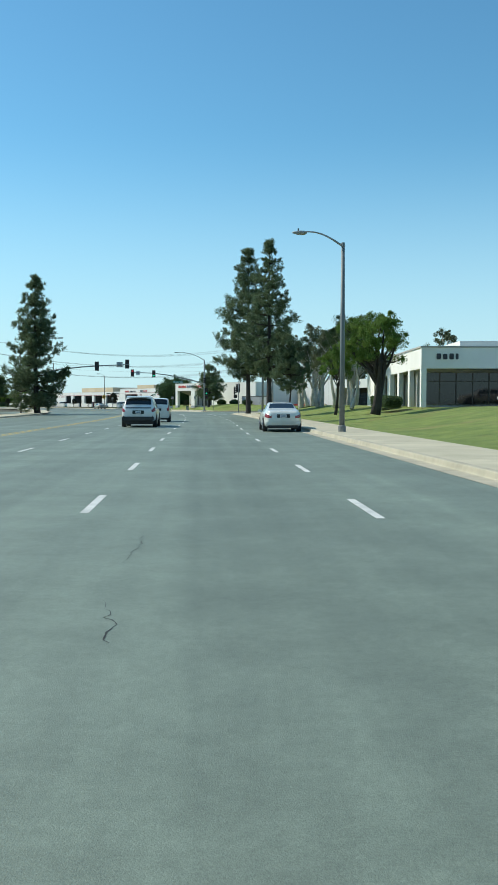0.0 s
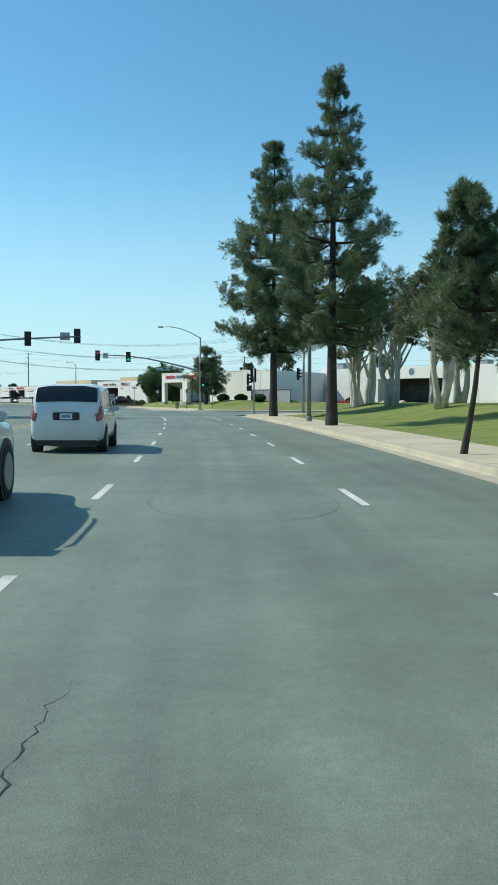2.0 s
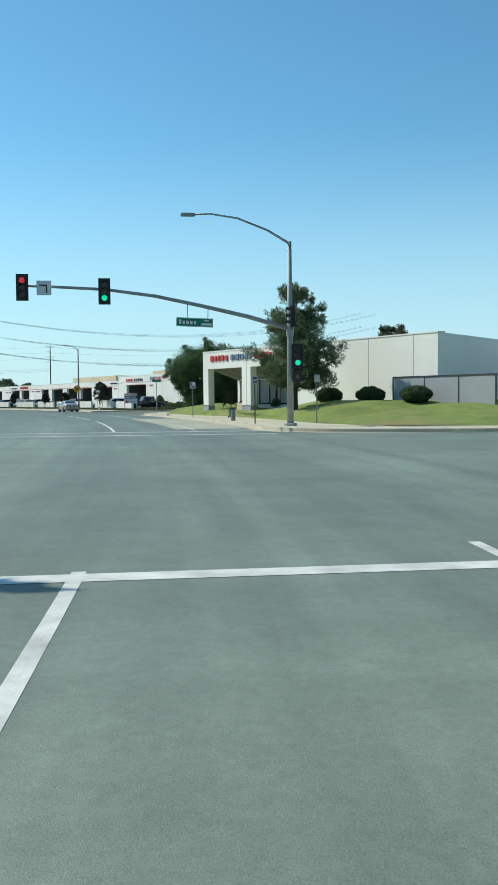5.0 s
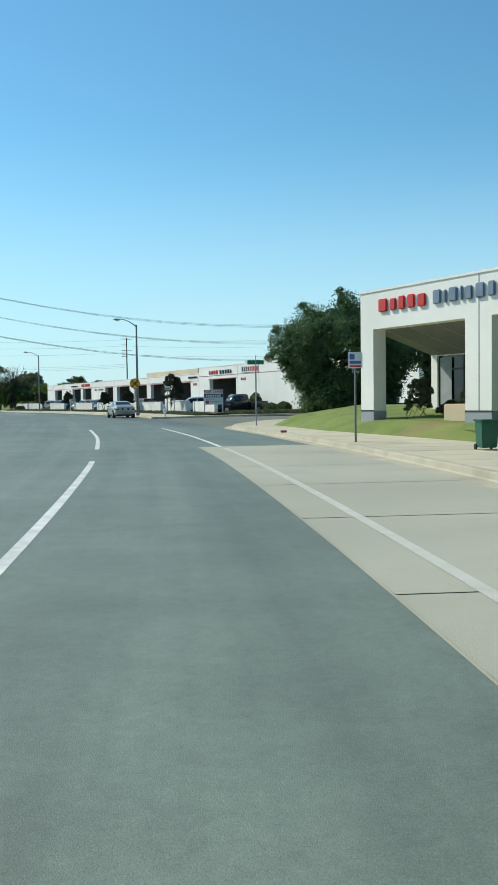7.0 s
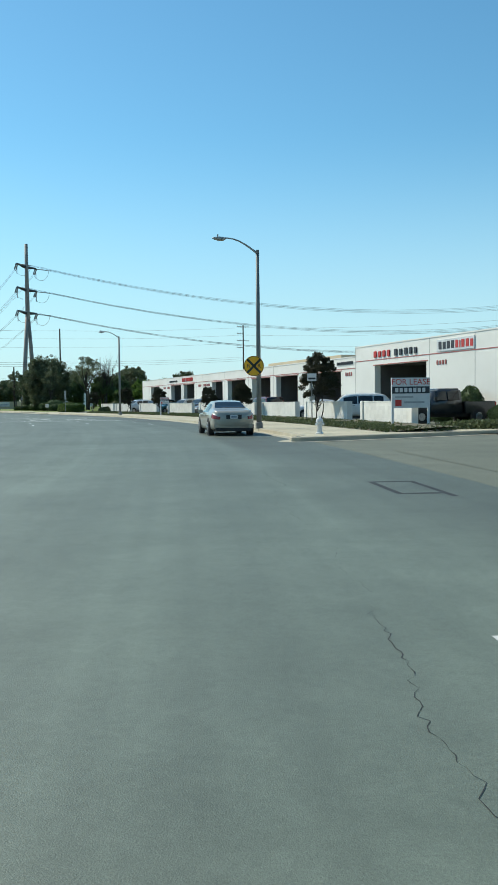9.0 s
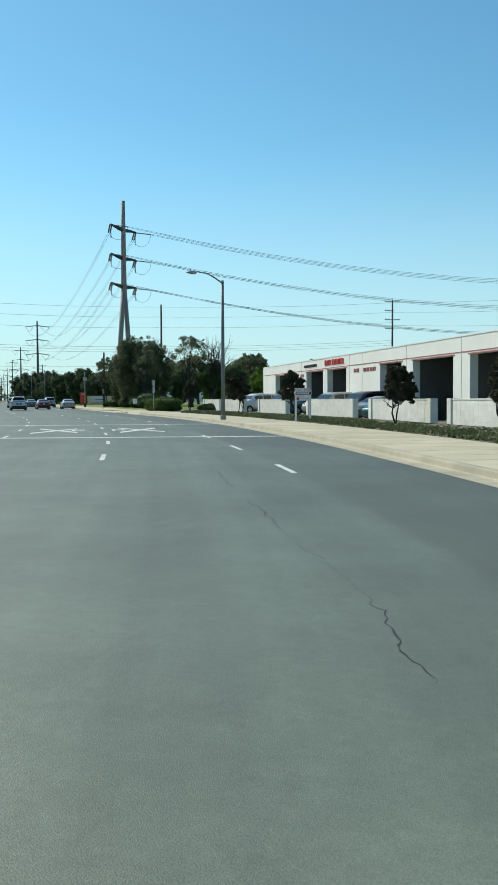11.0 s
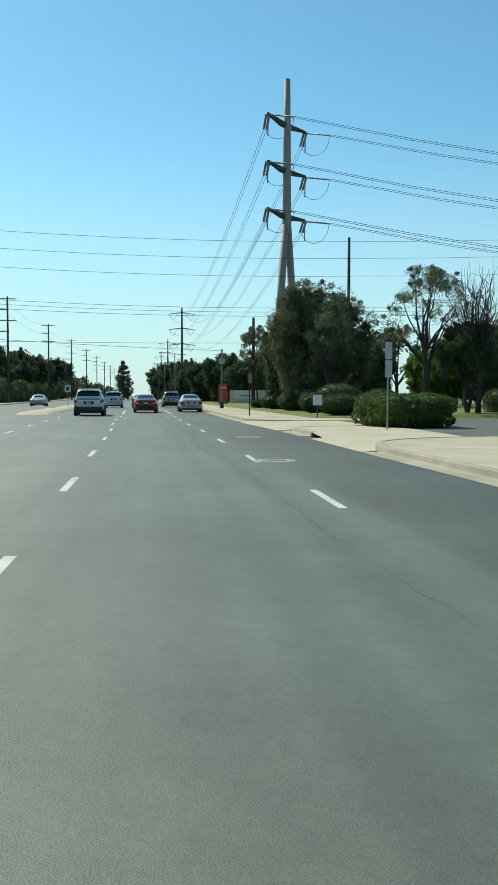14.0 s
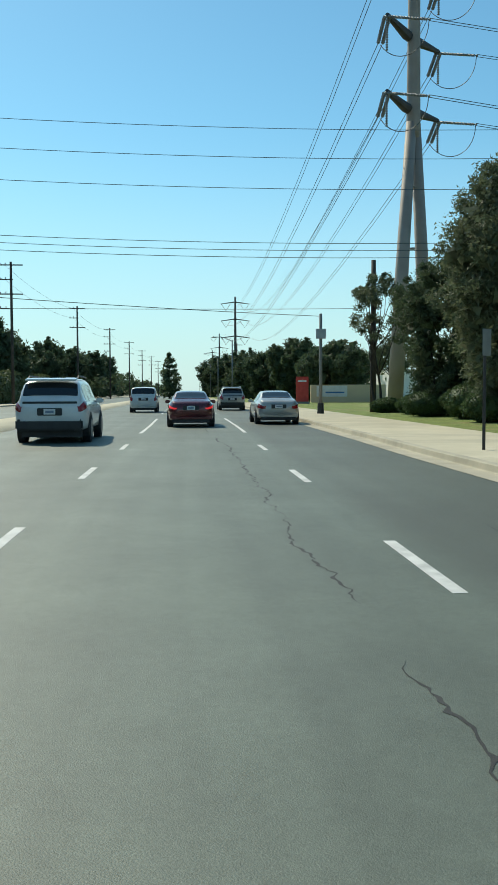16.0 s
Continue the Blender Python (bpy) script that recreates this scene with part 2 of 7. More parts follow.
SIGN_WHITE = surface("white sign sheet", (0.62, 0.63, 0.63), (0.72, 0.72, 0.71), 2, 0.5, 0, 0.02, dark=0.1, dark_scale=3)
SIGN_GREY = surface("sign back and shaded plate", (0.33, 0.35, 0.36), (0.42, 0.44, 0.45), 3, 0.45, 0.5, 0.05)
SIGN_GREEN = surface("green sign sheet", (0.0, 0.16, 0.10), (0.005, 0.2, 0.125), 2, 0.45, 0, 0.02)
SIGN_YELLOW = surface("yellow sign sheet", (0.76, 0.38, 0.005), (0.86, 0.45, 0.01), 2, 0.45, 0, 0.02)
SIGN_BLUE = surface("blue sign sheet", (0.05, 0.12, 0.32), (0.07, 0.15, 0.4), 2, 0.45, 0, 0.02)
LENS_GREEN = glow("lit green lens", (0.03, 0.8, 0.4), 0.7)
LENS_RED = glow("lit red lens", (0.7, 0.03, 0.05), 0.5)
LENS_OFF = surface("unlit lens", (0.05, 0.025, 0.02), (0.07, 0.035, 0.03), 4, 0.3, 0, 0)
TAIL_RED = surface("red lamp lens", (0.22, 0.008, 0.012), (0.28, 0.012, 0.016), 4, 0.15, 0, 0, coat=0.5)
BRAKE_LIT = glow("lit brake lamp", (0.7, 0.03, 0.03), 0.7)
RUBBER = surface("tyre rubber", (0.014, 0.014, 0.014), (0.026, 0.026, 0.025), 6, 0.85, 0, 0.2, 60)
RIM = surface("alloy rim", (0.42, 0.43, 0.44), (0.55, 0.56, 0.57), 5, 0.3, 0.85, 0.02)
TRIM = surface("black plastic trim", (0.016, 0.016, 0.017), (0.03, 0.03, 0.03), 4, 0.55, 0, 0.1)
CHROME = surface("chrome", (0.6, 0.6, 0.6), (0.68, 0.68, 0.68), 4, 0.15, 1.0, 0)
GRASS = surface("mown grass", (0.13, 0.185, 0.034), (0.24, 0.29, 0.062), 0.8, 0.95, 0, 0.7, 40, dark=0.12, dark_scale=0.3, bump_dist=0.06, speck=0.25, third=(0.27, 0.21, 0.09))
GROUND = surface("dry soil and weeds", (0.12, 0.115, 0.07), (0.19, 0.165, 0.11), 0.06, 0.95, 0, 0.6, 6, dark=0.2, bump_dist=0.03)
BARK = surface("dark bark", (0.028, 0.024, 0.02), (0.058, 0.05, 0.042), 2.5, 0.92, 0, 0.9, 12, bump_dist=0.05)
BARK_PALE = surface("papery pale bark", (0.44, 0.41, 0.36), (0.62, 0.58, 0.52), 2.2, 0.9, 0, 0.9, 9, dark=0.4, dark_scale=1.0, bump_dist=0.06)
PINE = leaf_material("pine needles", (0.092, 0.138, 0.074), (0.182, 0.228, 0.118), 0.38)
LEAF_DARK = leaf_material("dark glossy leaves", (0.06, 0.098, 0.042), (0.105, 0.15, 0.062), 0.42)
LEAF_GREEN = leaf_material("bright green leaves", (0.10, 0.175, 0.035), (0.165, 0.25, 0.055), 0.5)
LEAF_GREY = leaf_material("grey green leaves", (0.098, 0.122, 0.066), (0.158, 0.18, 0.105), 0.42)
LEAF_PLUM = leaf_material("purple leaves", (0.038, 0.042, 0.024), (0.08, 0.074, 0.044), 0.3)
LEAF_IVY = leaf_material("ivy leaves", (0.085, 0.11, 0.045), (0.145, 0.17, 0.08), 0.35)

LEAF_FICUS = leaf_material("glossy ficus leaves", (0.055, 0.105, 0.045), (0.115, 0.18, 0.075), 0.3, 1.1)
LEAF_DEEP = leaf_material("deep green leaves", (0.062, 0.09, 0.048), (0.105, 0.14, 0.072), 0.35)
LEAF_HEDGE = leaf_material("clipped hedge leaves", (0.075, 0.125, 0.03), (0.125, 0.185, 0.05), 0.35)
BLIND = surface("window blind", (0.3, 0.31, 0.31), (0.38, 0.39, 0.39), 3, 0.8, 0, 0.1)
# dark tone that puts the shade inside the workshop bays into the colour
BAY_SHADE = surface("shade-dark bay interior", (0.09, 0.085, 0.08), (0.13, 0.125, 0.115), 0.8, 0.9, 0, 0.2, 30)
BIN_GREEN = surface("green bin plastic", (0.01, 0.085, 0.05), (0.016, 0.11, 0.065), 3, 0.5, 0, 0.03, dark=0.2)
IRON = surface("dusty cast iron", (0.19, 0.195, 0.18), (0.25, 0.255, 0.235), 4, 0.7, 0.2, 0.2, 60)


# ---- builders ----
def part(name, bm, material, parent=None, label="", smooth=False):
    me = bpy.data.meshes.new(name)
    bmesh.ops.recalc_face_normals(bm, faces=bm.faces)
    bm.to_mesh(me)
    bm.free()
    me.materials.append(material)
    if smooth:
        me.polygons.foreach_set("use_smooth", [True] * len(me.polygons))
    ob = new(name, me)
    ob.parent = parent
    if label:
        ob["label"] = label
    return ob


def thing(name, m, label, category, group="", kind=""):
    ob = new(name)
    ob.matrix_world = m
    ob.empty_display_size = 0.2
    return tagged(ob, label, category, group, kind)


def raw(name, verts, faces, material, parent=None, label="", smooth=False):
    """A mesh from an array of corners and equal-sided faces."""
    verts, faces = np.asarray(verts, np.float32), np.asarray(faces, np.int32)
    me = bpy.data.meshes.new(name)
    n, k = faces.shape
    me.vertices.add(len(verts))
    me.vertices.foreach_set("co", verts.ravel())
    me.loops.add(n * k)
    me.loops.foreach_set("vertex_index", faces.ravel())
    me.polygons.add(n)
    me.polygons.foreach_set("loop_start", np.arange(0, n * k, k, dtype=np.int32))
    me.update(calc_edges=True)
    if smooth:
        me.polygons.foreach_set("use_smooth", [True] * n)
    me.materials.append(material)
    ob = new(name, me)
    ob.parent = parent
    if label:
        ob["label"] = label
    return ob


def box(bm, x0, y0, z0, x1, y1, z1, m=None, bevel=0.0):
    vs = [bm.verts.new(((x0, x1)[i & 1], (y0, y1)[i >> 1 & 1], (z0, z1)[i >> 2])) for i in range(8)]
    fs = [bm.faces.new([vs[i] for i in f]) for f in ((0, 2, 3, 1), (4, 5, 7, 6), (0, 1, 5, 4), (2, 6, 7, 3), (0, 4, 6, 2), (1, 3, 7, 5))]
    if m is not None:
        bmesh.ops.transform(bm, matrix=m, verts=vs)
    if bevel:
        es = list({e for f in fs for e in f.edges})
        bmesh.ops.bevel(bm, geom=es, offset=bevel, segments=2, affect="EDGES")
    return bm


def tube(bm, pts, radii, seg=10, cap=True):
    """A round bar through points, with a radius at each."""
    pts = [Vector(p) for p in pts]
    rings, side = [], None
    for i, p in enumerate(pts):
        d = (pts[min(i + 1, len(pts) - 1)] - pts[max(i - 1, 0)]).normalized()
        if side is None or abs(side.dot(d)) > 0.95:
            side = Vector((1, 0, 0)) if abs(d.x) < 0.9 else Vector((0, 1, 0))
        a = (side - d * side.dot(d)).normalized()
        side, b = a, d.cross(a)
        r = radii[i] if isinstance(radii, (list, tuple)) else radii
        rings.append([bm.verts.new(p + a * math.cos(2 * math.pi * k / seg) * r + b * math.sin(2 * math.pi * k / seg) * r) for k in range(seg)])
    for r0, r1 in zip(rings, rings[1:]):
        for k in range(seg):
            bm.faces.new((r0[k], r0[(k + 1) % seg], r1[(k + 1) % seg], r1[k]))
    if cap:
        bm.faces.new(rings[0][::-1])
        bm.faces.new(rings[-1])
    return bm


def B():
    return bmesh.new()


# ---- the line of the road ----
ROAD = [(3.24, -59.91), (2.16, -39.94), (1.08, -19.97), (0.0, 0.0), (-1.08, 19.79), (-2.17, 39.73), (-3.1, 60.0), (-4.46, 79.85), (-6.48, 99.6),
        (-9.23, 119.4), (-12.94, 139.04), (-17.86, 158.41), (-24.08, 177.5), (-31.32, 196.2), (-39.72, 214.4), (-49.61, 231.8), (-60.72, 248.4),
        (-72.66, 264.3), (-85.5, 279.6), (-98.7, 294.5), (-111.95, 309.4), (-125.25, 324.3)]
ROAD += [(-125.25 - 13.3 * k, 324.3 + 14.94 * k) for k in range(1, 75)]


def centre(s):
    u = (s + 60) / 20
    i = min(max(int(math.floor(u)), 1), len(ROAD) - 3)
    a = u - i
    p0, p1, p2, p3 = (Vector(ROAD[j]) for j in (i - 1, i, i + 1, i + 2))
    p = 0.5 * (2 * p1 + (p2 - p0) * a + (2 * p0 - 5 * p1 + 4 * p2 - p3) * a * a + (3 * p1 - p0 - 3 * p2 + p3) * a ** 3)
    t = 0.5 * ((p2 - p0) + 2 * (2 * p0 - 5 * p1 + 4 * p2 - p3) * a + 3 * (3 * p1 - p0 - 3 * p2 + p3) * a * a)
    return p, t.normalized()


DRIFT = [(-60, 0.03), (30, 0.0), (55, -0.05), (75, 0.08), (90, 0.28), (105, 0.62), (114, 0.62), (140, 0.02), (160, -0.1), (175, -0.15), (188, -0.32), (215, -0.1), (240, 0.06),
         (250, 0.2), (265, 0.27), (276, 0.24), (287, 0.1), (300, -0.08), (313, -0.06), (324, -0.2), (331, -0.2), (340, -0.05), (352, 0.03), (1500, 0.0)]


def drift(s):
    for (a, u), (b, v) in zip(DRIFT, DRIFT[1:]):
        if s <= b:
            k = min(1, max(0, (s - a) / (b - a)))
            return u + (v - u) * k * k * (3 - 2 * k)
    return 0.0


def road(s, d, z=0.0):
    """A place s metres along the road and d metres to the right of its middle."""
    p, t = centre(s)
    d += drift(s)
    return Vector((p.x + t.y * d, p.y - t.x * d, z))


def turn(s):
    t = centre(s)[1]
    return math.degrees(math.atan2(-t.x, t.y))


def at_road(s, d, z=0.0, more=0.0):
    p = road(s, d, z)
    return pose(p.x, p.y, p.z, 0, 0, turn(s) + more)


def strip(name, s0, s1, ds, zs, material, step=2.0, parent=None, label="", smooth=True, offset=None):
    """A sheet along the road: at every step the line of places (d, z)."""
    n = max(1, round((s1 - s0) / step))
    verts, faces, k = [], [], len(ds)
    for i in range(n + 1):
        s = s0 + (s1 - s0) * i / n
        for j, d in enumerate(ds):
            dd = d(s) if callable(d) else d
            z = zs[j](s, dd) if callable(zs[j]) else zs[j]
            verts.append(road(s, dd, z))
    for i in range(n):
        for j in range(k - 1):
            a = i * k + j
            faces.append((a, a + 1, a + k + 1, a + k))
    return raw(name, verts, faces, material, parent, label, smooth)


def sheet(name, corners, z, material, label="", cells=1, parent=None):
    """A flat four-cornered sheet, divided into cells."""
    c = [Vector(p) for p in corners]
    verts = [((c[0].lerp(c[1], i / cells)).lerp(c[3].lerp(c[2], i / cells), j / cells)).to_3d() + Vector((0, 0, z)) for j in range(cells + 1) for i in range(cells + 1)]
    w = cells + 1
    faces = [(j * w + i, j * w + i + 1, (j + 1) * w + i + 1, (j + 1) * w + i) for j in range(cells) for i in range(cells)]
    return raw(name, verts, faces, material, parent, label)


# ---- ground, roads, kerbs and pavements ----
KERB_D = 5.2
ground = raw("ground", [(x * 2600, y * 2600 + 200, -0.06) for x, y in ((-1, -1), (1, -1), (1, 1), (-1, 1))], [(0, 1, 2, 3)], GROUND)
tagged(ground, "dry soil and weeds running out to the horizon", "ground", kind="structure")
LANES = [-18, -12, -8.4, -5.1, -1.5, 2.1, 5.15]


def carriageway(s0, s1, material):
    ob = strip("road", s0, s1, LANES, [0.0] * 7, material, 4)
    layer = ob.data.uv_layers.new(name="lanes")
    for lp in ob.data.loops:
        layer.data[lp.index].uv = (LANES[lp.vertex_index % 7], s0 + 4 * (lp.vertex_index // 7))
    return ob


main_road = carriageway(-60, 188, ASPHALT)
main_road_on = carriageway(188, 1400, ASPHALT)
tagged(main_road_on, "grey asphalt road past the side street", "road", kind="structure")
tagged(main_road, "worn grey asphalt road with white lane dashes", "road", kind="structure")
# crossing street and the second side street, a hair under the main road
cross_right = raw("road", [(-8, 112, -.004), (4, 124.5, -.004), (60, 128, -.004), (140, 130, -.004), (140, 144, -.004), (60, 142, -.004), (6, 138.6, -.004), (-12, 143, -.004)],
                  [(0, 1, 6, 7), (1, 2, 5, 6), (2, 3, 4, 5)], ASPHALT)
tagged(cross_right, "asphalt side street at the signals", "road", kind="structure")
cross_left = sheet("road", [(-24, 114), (-22, 142), (-140, 138), (-140, 120)], -0.004, ASPHALT)
tagged(cross_left, "asphalt side street across the road", "road", kind="structure")
side_two = raw("road", [(-20.4, 181.5, -.004), (-16.5, 198.5, -.004), (-4, 209, -.004), (60, 246, -.004), (52, 262, -.004), (-14, 224.6, -.004), (-24, 216.4, -.004), (-34, 214, -.004)],
               [(0, 1, 6, 7), (1, 2, 5, 6), (2, 3, 4, 5)], ASPHALT_OLD)
tagged(side_two, "patched asphalt side street beside the workshops", "road", kind="structure")


def kerb_run(line, label="pale concrete kerb and gutter"):
    """Kerb and gutter along a line of places; the pavement side lies to the right of the walk."""
    bm = B()
    prof = [(-0.42, 0.006), (-0.02, 0.008), (0.0, 0.03), (0.015, 0.135), (0.04, 0.152), (0.17, 0.156), (0.175, 0.143), (0.75, 0.142), (0.75, 0.0)]
    rows = []
    for i, p in enumerate(line):
        p = Vector(p[:2])
        d = (Vector(line[min(i + 1, len(line) - 1)][:2]) - Vector(line[max(i - 1, 0)][:2])).normalized()
        r = Vector((d.y, -d.x))
        rows.append([bm.verts.new((p + r * a).to_3d() + Vector((0, 0, z))) for a, z in prof])
    for r0, r1 in zip(rows, rows[1:]):
        for k in range(len(prof) - 1):
            bm.faces.new((r0[k], r0[k + 1], r1[k + 1], r1[k]))
    bm.faces.new(rows[0])
    bm.faces.new(rows[-1][::-1])
    return tagged(part("kerb", bm, KERB), label, "kerb", kind="structure")


def run(s0, s1, d, step=2.0):
    n = max(1, round((s1 - s0) / step))
    return [road(s0 + (s1 - s0) * i / n, d) for i in range(n + 1)]


def bend(points, n=6):
    """A smooth line through corner places."""
    pts = [Vector(p[:2]) for p in points]
    pts = [2 * pts[0] - pts[1]] + pts + [2 * pts[-1] - pts[-2]]
    out = []
    for i in range(1, len(pts) - 2):
        p0, p1, p2, p3 = pts[i - 1:i + 3]
        for k in range(n):
            a = k / n
            out.append(0.5 * (2 * p1 + (p2 - p0) * a + (2 * p0 - 5 * p1 + 4 * p2 - p3) * a * a + (3 * p1 - p0 - 3 * p2 + p3) * a ** 3))
    return out + [pts[-2]]


kerb_run(run(-56, 108, KERB_D) + bend([road(110, 5.2), road(114, 5.9), (0.2, 119.5), (3.0, 122.6), (8, 124.6), (30, 126.2), (60, 127.6)]))
kerb_run(bend([(60, 142.2), (30, 140.6), (6.2, 138.8), (-2, 138.9), (-6.2, 139.6), (-8.3, 141.8), road(145.5, 5.25)]) + run(147, 182, KERB_D) + bend([road(184, 5.2), road(186, 5.5), road(190, 6.8), road(195.2, 9.7), (-16, 200), (-4, 208.2), (20, 222)]))
kerb_run(bend([(20, 246), (-12, 226.4), (-20.5, 220.4), (-24.5, 216), (-28, 212), (-31.6, 208.2), road(213, 5.25)]) + run(215, 299, KERB_D) + bend([road(300.5, 5.25), road(302.5, 5.9), road(304, 7.4), road(305, 10)]))
kerb_run(run(308.4, 311.6, KERB_D) + bend([road(312.6, 5.3), road(313.5, 6.0), road(314, 7.2), road(314.3, 8.8)]))
kerb_run(bend([road(321.5, 11), road(322.1, 8), road(323.1, 6.2), road(325, 5.35)]) + run(326.5, 700, KERB_D, 6))
kerb_run(list(reversed(run(-56, 108, -18, 6))), "pale concrete kerb across the road")
kerb_run(list(reversed(run(146, 700, -18, 6))), "pale concrete kerb across the road")

pavement = strip("pavement", -56, 109, [5.36, 7.75], [0.149, 0.149], CONCRETE)
tagged(pavement, "tan concrete pavement beside the lawn", "pavement", kind="structure")


def inner(s):
    """The pavement's inner edge, narrowing where the printing works stand close."""
    return 8.7 - 1.6 * min(1, max(0, (s - 165) / 11))


pavement_b = strip("pavement", 147, 183, [5.36, inner], [0.149, 0.149], CONCRETE, 1.5)
tagged(pavement_b, "tan concrete pavement at the bus pad", "pavement", kind="structure")
pavement_c = strip("pavement", 214, 300, [5.36, 8.7], [0.149, 0.149], CONCRETE)
tagged(pavement_c, "tan concrete pavement along the ivy bank", "pavement", kind="structure")
pavement_d = strip("pavement", 326.5, 420, [5.36, 9.0], [0.149, 0.149], CONCRETE)
tagged(pavement_d, "tan concrete pavement beside the shrubs", "pavement", kind="structure")
strip_left = strip("pavement", -56, 700, [-21, -18.16], [0.15, 0.15], CONCRETE, 6)
tagged(strip_left, "tan concrete pavement across the road", "pavement", kind="structure")


def fan(name, points, z, material, label, category="pavement"):
    bm = B()
    bm.faces.new([bm.verts.new((p[0], p[1], z)) for p in points])
    bmesh.ops.triangulate(bm, faces=bm.faces)
    for f in bm.faces:
        f.normal_update()
        if f.normal.z < 0:
            f.normal_flip()
    me = bpy.data.meshes.new(name)
    bm.to_mesh(me)
    bm.free()
    me.materials.append(material)
    return tagged(new(name, me), label, category, kind="structure")


fan("pavement", [road(109, 5.4), road(114, 6.05), (0.3, 119.3), (3.1, 122.4), (8, 124.4), (30, 126), (30, 123), (9, 121), (4.8, 118.6), road(112, 11.5), road(109, 10)], 0.15, CONCRETE, "tan concrete corner with a ramp")
fan("pavement", [(30, 140.8), (6.2, 139), (-2, 139.1), (-6.2, 139.8), (-8.2, 142), road(147, 5.4), road(147, 8.7), (-3, 142.6), (6, 141.8), (30, 143.5)], 0.15, CONCRETE, "tan concrete corner at the signal pole")
fan("pavement", [road(183, 5.4), road(186, 5.7), road(190, 7), road(195.2, 9.9), (-15.6, 199.6), (-4, 207.6), (-2.8, 205.6), (-12, 198.4), road(190, 10), road(183, 7.1)], 0.15, CONCRETE, "tan concrete rounded corner")
fan("pavement", [(20, 246.4), (-12, 226.8), (-20.5, 220.8), (-24.7, 216.3), (-28.2, 212.3), (-31.6, 208.6), road(214, 5.4), road(214, 8.7), (-27.0, 215.6), (-21.5, 223), (-13, 229), (19, 248.5)], 0.15, CONCRETE, "tan concrete corner by the hydrant")
fan("pavement", [road(300, 5.4), road(302.3, 6.1), road(303.7, 7.5), road(304.6, 10), road(303, 11), road(300, 8.7)], 0.15, CONCRETE, "tan concrete wing of the driveway")
for s0, s1 in ((300.2, 306.6), (313.2, 324.6)):
    driveway = strip("driveway", s0, s1, [4.8, 5.2, 7.4, 9.4], [0.004, 0.03, 0.12, 0.12], CONCRETE, 1.2)
    tagged(driveway, "tan concrete driveway apron", "driveway", kind="structure")
ramp = raw("pavement", [road(s, d, z) for s, z0 in ((306.58, 0), (308.42, 1)) for d, z in ((5.2, 0.03 + 0.119 * z0), (7.4, 0.121 + 0.029 * z0), (9.4, 0.121 + 0.029 * z0))],
           [(0, 3, 4, 1), (1, 4, 5, 2)], CONCRETE, smooth=True)
tagged(ramp, "sloping tan concrete flare of the driveway", "pavement", kind="structure")
fan("pavement", [road(308.4, 5.4), road(312.4, 5.45), road(313.3, 6.2), road(313.8, 7.4), road(314.1, 9.4), road(308.4, 9.4)], 0.15, CONCRETE, "tan concrete pavement between two driveways")
fan("pavement", [road(321.7, 11), road(322.3, 8), road(323.3, 6.4), road(325, 5.5), road(326.5, 5.4), road(326.5, 9), road(324.5, 12)], 0.15, CONCRETE, "tan concrete wing of the driveway")

# lawns
def hump(s, d):
    return 0.14 + 1.05 * min(1, max(0, (d - 8.5) / 8)) ** 1.3 + 0.12 * noise.noise(Vector((s * 0.08, d * 0.1, 0))) * min(1, max(0, (d - 7.76) / 2.5))


lawn_a = strip("lawn", -56, 110, [7.76, 8.6, 9.6, 10.8, 12.2, 14, 16, 20, 26, 40], [hump] * 10, GRASS, 2.5)
tagged(lawn_a, "mown grass bank under the paperbark trees", "lawn", kind="structure")
lawn_far = raw("lawn", [(-4, 143.2, .16), (8, 142.2, .16), (34, 144, .16), (60, 146, .16), (-11.5, 168, .42), (1.5, 151.5, 1.1), (16, 157, 1.1), (44, 150, 1.1), (9, 166, 1.15), road(147, 9.3, -0.05), road(172, 9.6, -0.05)],
               [(0, 1, 5, 4), (1, 2, 6, 5), (2, 3, 7, 6), (9, 0, 4, 10)], GRASS, smooth=True)
tagged(lawn_far, "mown grass slope before the white building", "lawn", kind="structure")


corner_lawn = [road(109.9, 9.9, .16), road(112, 11.4, .16), (4.9, 118.5, .16), (9, 120.9, .16), (30, 122.9, .16), (60, 124, .16),
               (8, 111.7, 1.1), (9.2, 112.9, 1.1), (10.5, 114.5, 1.1), (13, 116.6, 1.12), (32, 118.5, 1.15), (60, 119.5, 1.15),
               (31.6, 114.6, 1.3), (32, 114.7, 1.3), (33, 114.8, 1.3), (34, 114.9, 1.3), (45, 115, 1.3), (60, 115, 1.3)]
lawn_e = raw("lawn", corner_lawn, [(r * 6 + k, r * 6 + k + 1, r * 6 + k + 7, r * 6 + k + 6) for r in range(2) for k in range(5)], GRASS, smooth=True)
tagged(lawn_e, "mown grass bank rounding the street corner", "lawn", kind="structure")


def rise(s, d):
    e = d - inner(s)
    mound = 0.5 * min(1, max(0, (s - 170) / 7)) * min(1, max(0, (e - 0.6) / 3.5))
    slope = 0.72 * min(1, max(0, (e - 0.6) / 3.6)) * min(1, max(0, (168 - s) / 8)) * min(1, (s - 147) / 4)
    return 0.15 + 0.4 * min(1, max(0, (e - 0.02) / 0.9)) * min(1, 0.04 + (s - 147) / 5) + mound + slope


